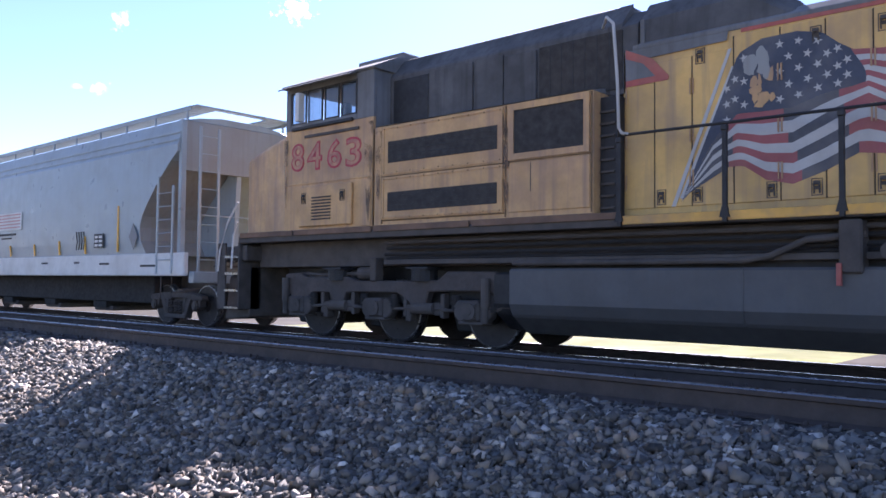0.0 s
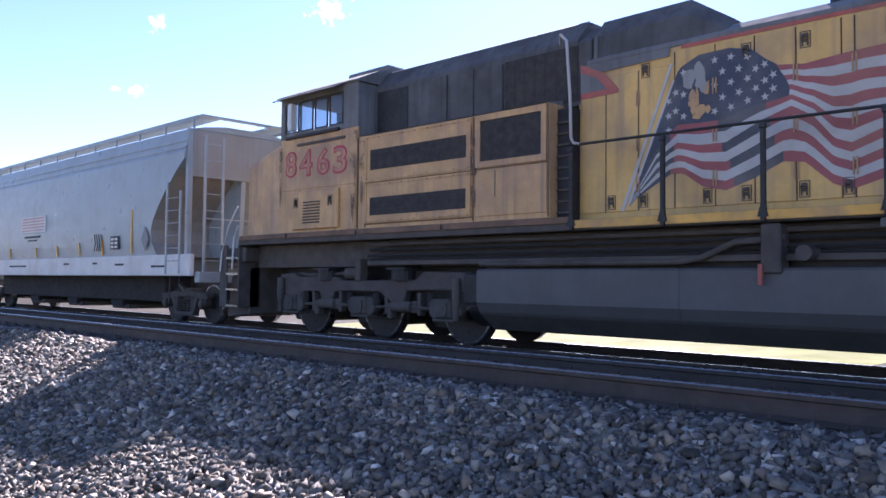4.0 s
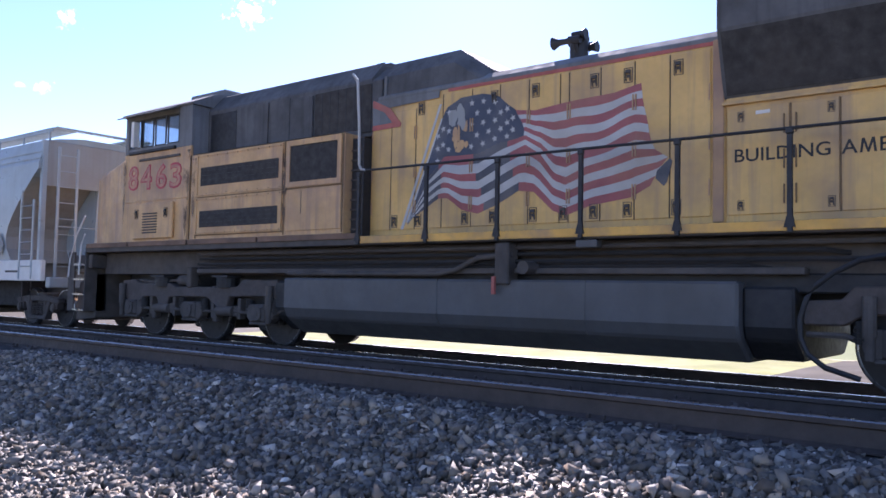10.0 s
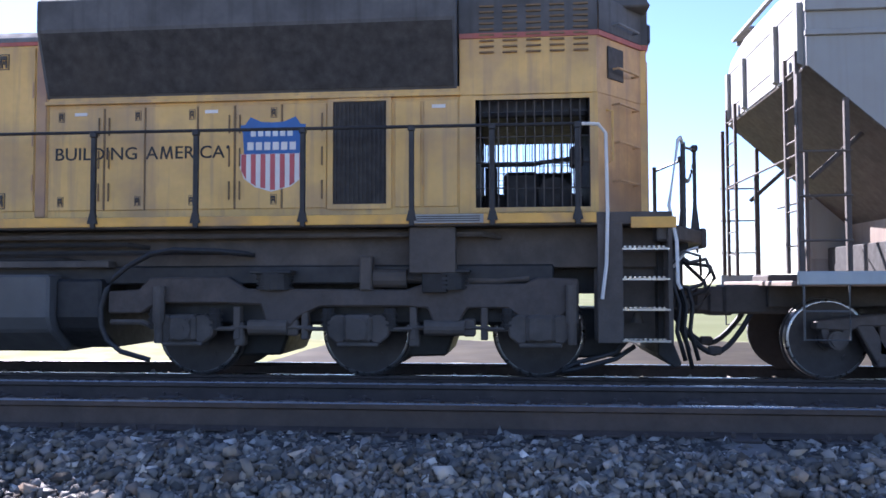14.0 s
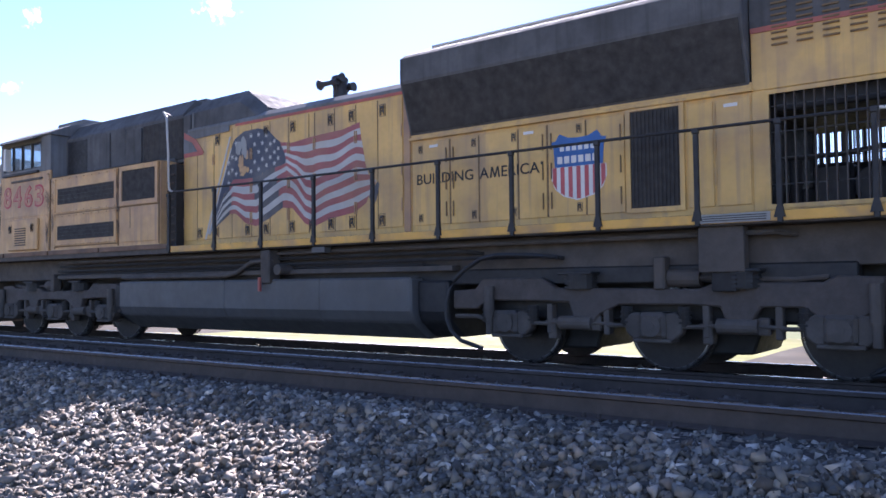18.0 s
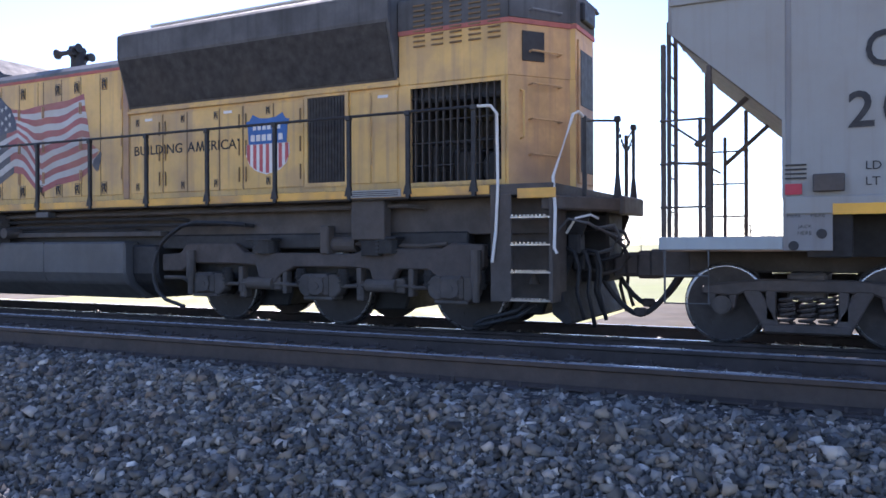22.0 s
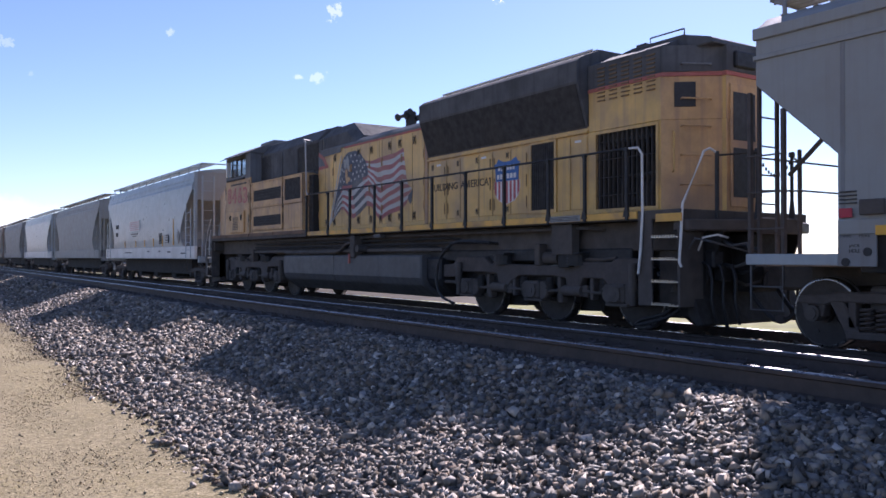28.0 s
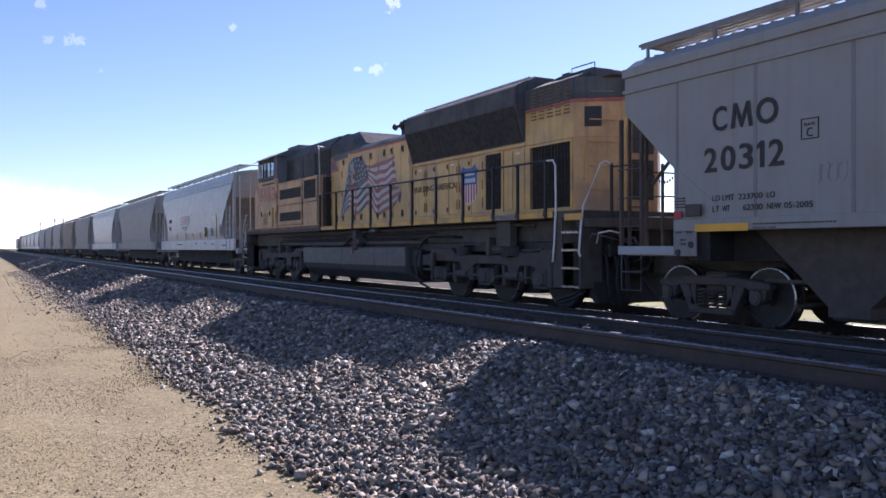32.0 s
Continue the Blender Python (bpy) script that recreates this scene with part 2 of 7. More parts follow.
HOPPER_DARK = mat("hopper_dark_grey", (0.22, 0.22, 0.22), 0.55, var=0.08, scale=1.2, dirt=(0.13, 0.10, 0.08), dirt_amt=0.6, streak=0.4)
HOPPER_TAN = mat("hopper_brown", (0.24, 0.18, 0.14), 0.6, var=0.1, scale=1.2, dirt=(0.12, 0.08, 0.06), dirt_amt=0.6, streak=0.4)
# brown grime; also carries the painted shade of the ribbed hopper's undersides
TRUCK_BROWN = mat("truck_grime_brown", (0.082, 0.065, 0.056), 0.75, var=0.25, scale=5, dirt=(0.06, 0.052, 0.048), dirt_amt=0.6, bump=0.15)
WHEEL = mat("wheel_steel", (0.06, 0.05, 0.045), 0.6, 0.4, var=0.2, scale=5, dirt=(0.03, 0.025, 0.02), dirt_amt=0.5)
TREAD = mat("polished_tread", (0.40, 0.39, 0.38), 0.3, 1.0, var=0.1)
ORANGE = mat("reflective_yellow", (0.80, 0.40, 0.03), 0.4, var=0.06, dirt=(0.4, 0.22, 0.05), dirt_amt=0.3)
ROAD = mat("dirt_road", (0.250, 0.210, 0.102), 0.95, var=0.18, scale=0.35, dirt=(0.19, 0.155, 0.085), dirt_amt=0.7, dirt_scale=0.45, bump=0.8, bscale=45, spec=0.1, gravel=True)
# bed darker than the stones, so the gaps carry painted crevice shade
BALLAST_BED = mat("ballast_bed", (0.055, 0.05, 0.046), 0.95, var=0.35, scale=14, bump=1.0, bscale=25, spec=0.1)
STONE = mat("ballast_stone", (0.215, 0.20, 0.165), 0.72, var=0.22, scale=9, dirt=(0.15, 0.11, 0.09), dirt_amt=0.6, dirt_scale=0.9, island=0.6, bump=0.25, bscale=50, spec=0.3)
GRAVEL = mat("road_gravel", (0.31, 0.255, 0.16), 0.8, var=0.25, scale=9, island=0.45, bump=0.2, bscale=50, spec=0.3)
FIELD = mat("ploughed_soil", (0.043, 0.034, 0.022), 0.95, var=0.4, scale=0.8, dirt=(0.075, 0.06, 0.036), dirt_amt=0.5, dirt_scale=0.3, bump=0.6, bscale=4, spec=0.1)
VERGE = mat("grass_verge", (0.20, 0.205, 0.065), 0.95, var=0.3, scale=0.6, dirt=(0.25, 0.215, 0.105), dirt_amt=0.65, dirt_scale=0.4, bump=0.6, bscale=10, spec=0.1)
GREEN_FIELD = mat("green_field", (0.145, 0.165, 0.065), 0.95, var=0.2, scale=0.05, dirt=(0.20, 0.175, 0.10), dirt_amt=0.6, dirt_scale=0.03, spec=0.1)
GRASS_M = mat("grass_blades", (0.22, 0.24, 0.08), 0.8, var=0.3, scale=2, island=0.5, spec=0.2)
BARK = mat("bark", (0.09, 0.075, 0.06), 0.9, var=0.2, bump=0.3)
# near-black: grime plus the shade beneath the cars, put into one colour
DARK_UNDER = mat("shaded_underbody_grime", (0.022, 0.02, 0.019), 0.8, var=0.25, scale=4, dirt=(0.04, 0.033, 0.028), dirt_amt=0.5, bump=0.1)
SLATE = mat("flag_slate", (0.075, 0.078, 0.09), 0.6, var=0.25, scale=3, dirt=(0.22, 0.18, 0.15), dirt_amt=0.5, dirt_scale=2)
STRIPE = mat("worn_deck_stripe", (0.74, 0.40, 0.08), 0.55, var=0.15, scale=2, dirt=(0.30, 0.20, 0.12), dirt_amt=0.8, dirt_scale=2.5)
FADED_RED = mat("faded_red", (0.40, 0.10, 0.08), 0.6, var=0.15, dirt=(0.28, 0.16, 0.11), dirt_amt=0.5)
PINK = mat("faded_pink_print", (0.55, 0.30, 0.27), 0.6, var=0.1)
SEAM = mat("door_seam_shadow_gap", (0.19, 0.12, 0.06), 0.8, var=0.2)
RUST_SILL = mat("rusty_sill", (0.20, 0.115, 0.07), 0.75, var=0.25, scale=3, dirt=(0.09, 0.06, 0.045), dirt_amt=0.8, dirt_scale=2.0)
STAIN = mat("brown_stain", (0.24, 0.15, 0.095), 0.7, var=0.3, scale=3)
stain_nodes, stain_links = STAIN.node_tree.nodes, STAIN.node_tree.links
stain_noise = stain_nodes.new("ShaderNodeTexNoise")
stain_noise.inputs["Scale"].default_value, stain_noise.inputs["Detail"].default_value = 3.5, 8.0
stain_range = stain_nodes.new("ShaderNodeMapRange")
for k, v in zip((1, 2, 3, 4), (0.42, 0.72, 0.0, 0.75)):
    stain_range.inputs[k].default_value = v
stain_coord = stain_nodes.new("ShaderNodeTexCoord")
stain_links.new(stain_coord.outputs["Object"], stain_noise.inputs["Vector"])
stain_links.new(stain_noise.outputs["Fac"], stain_range.inputs[0])
stain_links.new(stain_range.outputs[0], stain_nodes["Principled BSDF"].inputs["Alpha"])
SEAM_DARK = mat("dark_door_seam", (0.045, 0.034, 0.025), 0.85, var=0.2)
DIGIT_FACE = mat("faded_number_face", (0.42, 0.17, 0.12), 0.6, var=0.2, scale=8, dirt=(0.50, 0.30, 0.14), dirt_amt=0.8, dirt_scale=4)
LEAF = mat("leaf", (0.06, 0.08, 0.035), 0.7, var=0.3, island=0.4)
POLE_WOOD = mat("pole_wood", (0.12, 0.095, 0.075), 0.9, var=0.2)
GLASS = bpy.data.materials.new("cab_glass")
GLASS.use_nodes = True
GLASS.node_tree.nodes["Principled BSDF"].inputs["Base Color"].default_value = (0.30, 0.37, 0.43, 1)
GLASS.node_tree.nodes["Principled BSDF"].inputs["Roughness"].default_value = 0.03
GLASS.node_tree.nodes["Principled BSDF"].inputs["Transmission Weight"].default_value = 0.9
GLASS.node_tree.nodes["Principled BSDF"].inputs["IOR"].default_value = 1.45


# ---- mesh helpers ----
def bevel(bm, w):
    if w:
        bmesh.ops.bevel(bm, geom=[e for e in bm.edges if len(e.link_faces) == 2 and e.calc_face_angle(0) > 0.5], offset=w, segments=1, affect="EDGES", clamp_overlap=True)
    return bm


def box(x0, x1, y0, y1, z0, z1, b=0.0, bm=None):
    """A box between two corners, its edges bevelled by b, as a new bmesh or added to one."""
    one = bmesh.new()
    bmesh.ops.create_cube(one, size=1.0, matrix=Matrix.Translation(((x0 + x1) / 2, (y0 + y1) / 2, (z0 + z1) / 2)) @ Matrix.Diagonal((abs(x1 - x0), abs(y1 - y0), abs(z1 - z0), 1)))
    bevel(one, b)
    return join(bm, one)


def join(bm, one):
    if bm is None:
        return one
    me = bpy.data.meshes.new("tmp")
    one.to_mesh(me)
    one.free()
    bm.from_mesh(me)
    bpy.data.meshes.remove(me)
    return bm


def tube(points, r, seg=6, bm=None):
    """A round bar along a line of points."""
    one = bmesh.new()
    pts = [Vector(p) for p in points]
    rings = []
    for i, p in enumerate(pts):
        d = (pts[min(i + 1, len(pts) - 1)] - pts[max(i - 1, 0)]).normalized()
        up = Vector((0, 0, 1)) if abs(d.z) < 0.9 else Vector((1, 0, 0))
        a = d.cross(up).normalized()
        c = d.cross(a)
        rings.append([one.verts.new(p + r * (math.cos(t) * a + math.sin(t) * c)) for t in [2 * math.pi * k / seg for k in range(seg)]])
    for u, v in zip(rings, rings[1:]):
        for k in range(seg):
            one.faces.new((u[k], u[(k + 1) % seg], v[(k + 1) % seg], v[k]))
    one.faces.new(rings[0][::-1])
    one.faces.new(rings[-1])
    bmesh.ops.recalc_face_normals(one, faces=one.faces)
    return join(bm, one)


def cyl(p, q, r, seg=16, r2=None, bm=None):
    """A cylinder or cone from p to q."""
    p, q = Vector(p), Vector(q)
    one = bmesh.new()
    m = Matrix.Translation((p + q) / 2) @ (q - p).to_track_quat("Z", "Y").to_matrix().to_4x4()
    bmesh.ops.create_cone(one, cap_ends=True, segments=seg, radius1=r, radius2=r if r2 is None else r2, depth=(q - p).length, matrix=m)
    return join(bm, one)


def prism(profile, a0, a1, axis="x", b=0.0, bm=None):
    """A closed outline pushed from a0 to a1: for axis x the outline is (y, z), for y it is (x, z), for z it is (x, y)."""
    one = bmesh.new()
    def at(u, v, w):
        return (w, u, v) if axis == "x" else (u, w, v) if axis == "y" else (u, v, w)
    lo = [one.verts.new(at(u, v, a0)) for u, v in profile]
    hi = [one.verts.new(at(u, v, a1)) for u, v in profile]
    k = len(lo)
    for i in range(k):
        one.faces.new((lo[i], lo[(i + 1) % k], hi[(i + 1) % k], hi[i]))
    one.faces.new(lo[::-1])
    one.faces.new(hi)
    bmesh.ops.recalc_face_normals(one, faces=one.faces)
    bevel(one, b)
    return join(bm, one)


def link(name, bm, material, smooth=False):
    me = bpy.data.meshes.new(name)
    bm.to_mesh(me)
    bm.free()
    me.materials.append(material)
    if smooth:
        for p in me.polygons:
            p.use_smooth = True
    return new(name, me)


def part(name, bm, material, parent, label="", smooth=False):
    """One mesh object under a thing or under a part."""
    ob = link(name, bm, material, smooth)
    ob.parent = parent
    if label:
        ob["label"] = label
    return ob


def again(ob, m, parent=None):
    """Another object on the same mesh, at the pose m under its parent."""
    o = bpy.data.objects.new(ob.name.split(".")[0], ob.data)
    scene.collection.objects.link(o)
    o.parent = parent or ob.parent
    o.matrix_basis = m
    if "label" in ob:
        o["label"] = ob["label"]
    return o


def empty(name, m=None):
    ob = new(name)
    ob.empty_display_size = 0.3
    if m is not None:
        ob.matrix_basis = m
    return ob


def text_bm(body, size, depth=0.004, bold=0.0):
    """Flat letters of the built-in font as a bmesh, in the plane that faces -y, their left foot at the origin. size: height of a capital."""
    cu = bpy.data.curves.new("tmp", "FONT")
    cu.body, cu.size, cu.extrude, cu.offset = body, size / 0.70, depth / 2, bold
    cu.resolution_u = 3
    ob = bpy.data.objects.new("tmp", cu)
    scene.collection.objects.link(ob)
    me = bpy.data.meshes.new_from_object(ob.evaluated_get(bpy.context.evaluated_depsgraph_get()))
    bm = bmesh.new()
    bm.from_mesh(me)
    bpy.data.objects.remove(ob)
    bpy.data.meshes.remove(me)
    bpy.data.curves.remove(cu)
    bmesh.ops.transform(bm, matrix=Matrix.Rotation(radians(90), 4, "X"), verts=bm.verts)
    return bm


def fit_text(body, x0, x1, z0, z1, y, depth=0.004, bold=0.0):
    """Letters stretched to a rectangle on a side wall that faces -y."""
    bm = text_bm(body, 1.0, depth, bold)
    xs = [v.co.x for v in bm.verts]
    zs = [v.co.z for v in bm.verts]
    for v in bm.verts:
        v.co.x = x0 + (v.co.x - min(xs)) / (max(xs) - min(xs)) * (x1 - x0)
        v.co.z = z0 + (v.co.z - min(zs)) / (max(zs) - min(zs)) * (z1 - z0)
        v.co.y += y
    return bm

# ---- ground, ballast and the two tracks ----
RAIL_T, TRACK_T = 0.56, 10.70        # head of the rails under the train, and the middle of that track
RAIL_N, RAIL_NF, Y_N, Y_NF = 0.90, 0.84, 5.35, 6.86   # the two rails of the empty track
PROFILE = [(-2500, -2.0), (-30, -0.1), (-6, 0.0), (1.5, 0.0), (2.12, 0.02), (2.8, 0.21), (4.45, 0.69), (4.75, 0.715), (7.7, 0.66), (8.6, 0.42), (9.2, 0.36), (12.3, 0.36), (13.6, 0.05), (16, -0.2), (60, -0.35), (400, -0.4), (4500, -0.4)]


def ground_z(y):
    return float(np.interp(y, [p[0] for p in PROFILE], [p[1] for p in PROFILE]))


def strip(name, ys, material, xs, label, wob=0.0, kind="structure", category="ground"):
    """A piece of the ground between two lines along the track."""
    bm = bmesh.new()
    cols = [[bm.verts.new((x, y, ground_z(y) + wob * noise.noise(Vector((x * 0.6, y * 0.9, 3.1))) + 0.4 * wob * noise.noise(Vector((x * 2.6, y * 2.6, 7.7))))) for y in ys] for x in xs]
    for a, b in zip(cols, cols[1:]):
        for k in range(len(ys) - 1):
            bm.faces.new((a[k], b[k], b[k + 1], a[k + 1]))
    bmesh.ops.recalc_face_normals(bm, faces=bm.faces)
    ob = link(name, bm, material, True)
    if ob.data.polygons[0].normal.z < 0:
        ob.data.flip_normals()
    return tagged(ob, label, category, kind=kind)


FAR_X = [-4500, -1500, -600, -300, -160, -90]
NEAR_X = [-90 + 0.6 * k for k in range(192)]
ALL_X = FAR_X[:-1] + NEAR_X + [60, 160, 400, 1500, 4500]
strip("ground", [-2500, -200, -30, -6] + [-5 + 0.35 * k for k in range(21)] + [2.3], ROAD, ALL_X, "tan packed dirt access road with faint wheel tracks", 0.03)
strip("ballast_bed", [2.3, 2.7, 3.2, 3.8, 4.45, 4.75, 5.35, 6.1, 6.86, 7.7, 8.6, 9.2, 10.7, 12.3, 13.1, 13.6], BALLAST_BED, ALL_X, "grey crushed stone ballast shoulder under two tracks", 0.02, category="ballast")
strip("ground_verge", [13.6, 14.5, 16, 17.5, 19.2], VERGE, ALL_X, "yellow-green grassy strip beside the track", 0.05)
strip("ground_ploughed", [19.2, 21, 23, 25, 27.8], FIELD, [x for x in ALL_X if x <= -27], "bare brown ploughed strip", 0.08)
strip("ground_grass", [19.2, 21, 23, 25, 27.8], VERGE, [x for x in ALL_X if -27 <= x <= -5.9], "yellow-green weedy patch beyond the tracks", 0.08)
strip("ground_ploughed", [19.2, 21, 23, 25, 27.8], FIELD, [x for x in ALL_X if x >= -6.1], "bare brown ploughed strip", 0.08)
strip("ground_field", [27.8, 30, 35, 45, 60, 100, 200, 400, 1000, 4500], GREEN_FIELD, ALL_X, "flat pale green field reaching the horizon", 0.05)


RAIL_PROFILE = [(-0.075, 0), (0.075, 0), (0.075, 0.012), (0.012, 0.03), (0.009, 0.135), (0.036, 0.147), (0.037, 0.178), (0.028, 0.186), (-0.028, 0.186), (-0.037, 0.178), (-0.036, 0.147), (-0.009, 0.135), (-0.012, 0.03), (-0.075, 0.012)]


def rail(name, y, head, label):
    ob = link(name, prism([(y + u, head - 0.186 + v) for u, v in RAIL_PROFILE], -1500, 300, "x"), RAIL_RUST)
    ob.data.materials.append(STEEL)
    for p in ob.data.polygons:
        if p.normal.z > 0.5 and p.center.z > head - 0.012:
            p.material_index = 1
    return tagged(ob, label, "rail", group="rails", kind="structure")


for y, head in ((Y_N, RAIL_N), (Y_NF, RAIL_NF)):
    rail("rail", y, head, "rusty steel rail with a shiny worn head on the empty track")
for y in (TRACK_T - 0.753, TRACK_T + 0.753):
    rail("rail", y, RAIL_T, "rusty steel rail with a polished head under the train")

# ---- the locomotive; x is measured along the train from a fixed point on it, y from the track's middle, z from the rail head ----
LOCO_X = -8.0
SIDE, EDGE, CAB = -1.11, -1.58, -1.48       # hood side, deck edge and cab side towards the road
MOVING_WHEELS = []


def at_x(ob, dx):
    ob.location.x = dx
    return ob


def wheelset(name, th, x, r, dx, gauge=0.72, width=0.14, label=""):
    """Two wheels on an axle, which turns as the train rolls."""
    ob = part(name, cyl((0, -1.0, 0), (0, 1.0, 0), 0.09, 12), WHEEL, th, label)
    for s in (-1, 1):
        y = s * (gauge + 0.03)
        bm = cyl((0, y - width / 2, 0), (0, y + width / 2, 0), r, 40)
        cyl((0, y - s * width / 2 - s * 0.012, 0), (0, y - s * (width / 2 - 0.012), 0), r + 0.025, 40, bm=bm)
        cyl((0, y + s * width / 2, 0), (0, y + s * (width / 2 + 0.05), 0), r * 0.28, 20, bm=bm)
        for k in range(3):
            a = 2 * math.pi * k / 3
            cyl((r * 0.62 * math.cos(a), y + s * (width / 2), r * 0.62 * math.sin(a)), (r * 0.62 * math.cos(a), y + s * (width / 2 + 0.008), r * 0.62 * math.sin(a)), 0.035, 8, bm=bm)
        part("wheel", bm, WHEEL, ob, "dark wheel with a worn flange")
        rim = bmesh.new()
        n = 48
        ring = []
        for k in range(n):
            a = 2 * math.pi * k / n
            c, sn = math.cos(a), math.sin(a)
            ring.append([rim.verts.new((q * c, y + s * w, q * sn)) for q, w in ((r * 0.93, width / 2 + 0.003), (r * 0.985, width / 2 + 0.003), (r + 0.003, width / 2 - 0.012), (r + 0.003, -width / 2 + 0.02))])
        for k in range(n):
            for j in range(3):
                rim.faces.new((ring[k][j], ring[k][j + 1], ring[(k + 1) % n][j + 1], ring[(k + 1) % n][j]))
        bmesh.ops.recalc_face_normals(rim, faces=rim.faces)
        part("rim", rim, TREAD, ob, "bright worn steel tread", True)
    ob.matrix_basis = pose(x + dx, 0, r)
    MOVING_WHEELS.append((ob, r))
    return ob


def panel(x0, x1, z0, z1, y, t=0.018, b=0.006):
    return box(x0, x1, y - t, y + 0.004, z0, z1, b)


def frame_of(x0, x1, z0, z1, y, w=0.05, t=0.03):
    bm = box(x0, x1, y - t, y, z1 - w, z1)
    box(x0, x1, y - t, y, z0, z0 + w, bm=bm)
    box(x0, x0 + w, y - t, y, z0 + w, z1 - w, bm=bm)
    box(x1 - w, x1, y - t, y, z0 + w, z1 - w, bm=bm)
    return bm


def latch_bm():
    """A recessed slam latch: thin rim, dark pocket, bent paddle with two legs."""
    bm = box(-0.062, 0.062, -0.005, 0.0, 0.088, 0.098)
    box(-0.062, 0.062, -0.005, 0.0, -0.098, -0.088, bm=bm)
    for q in (-1, 1):
        box(q * 0.057 - 0.005, q * 0.057 + 0.005, -0.005, 0.0, -0.09, 0.09, bm=bm)
    tube([(-0.03, -0.006, -0.075), (-0.03, -0.026, 0.03), (0.03, -0.026, 0.03), (0.03, -0.006, -0.075)], 0.012, 5, bm)
    box(-0.036, 0.036, -0.03, -0.002, 0.025, 0.07, 0.006, bm)
    box(-0.024, 0.024, -0.01, 0.0, -0.03, 0.012, 0.003, bm)
    return bm


def hinge_bm(h=0.2):
    return cyl((0, -0.018, -h / 2), (0, -0.018, h / 2), 0.010, 6)


def flag_top(x):
    return float(np.interp(x, [-9.90, -9.26, -9.18, -8.9, -8.5, -8.22, -8.05, -7.9, -7.6, -7.2, -6.9, -6.4, -6.0], [2.12, 3.60, 3.80, 3.93, 3.94, 3.87, 3.72, 3.62, 3.58, 3.62, 3.64, 3.66, 3.74]))


def flag_middle(x):
    return float(np.interp(x, [-9.90, -9.5, -9.2, -8.9, -8.55, -8.1, -7.75, -7.5, -7.28, -7.1, -6.8, -6.45, -6.1, -5.6], [2.09, 2.68, 2.86, 2.80, 2.80, 3.02, 3.14, 2.98, 2.70, 2.63, 2.75, 2.82, 2.92, 2.86]))


def flag_bottom(x):
    return float(np.interp(x, [-9.90, -9.8, -9.3, -9.12, -8.85, -8.55, -8.2, -7.85, -7.6, -7.3, -7.1, -6.7, -6.15, -5.8, -5.6], [2.06, 2.16, 2.44, 2.44, 2.25, 2.18, 2.30, 2.47, 2.44, 2.17, 2.09, 2.21, 2.28, 2.46, 2.66]))


def flag_end(v):
    return float(np.interp(v, [0, 0.2, 0.35, 0.5, 0.62, 0.75, 0.88, 1.0], [-6.02, -5.99, -5.93, -5.90, -5.83, -5.64, -5.78, -5.89]))


def flag_ripple(x, v):
    return 0.035 * math.sin(7.0 * (x + 7.3)) * math.sin(math.pi * min(1, v / 0.6)) * min(1, max(0, x + 7.9))


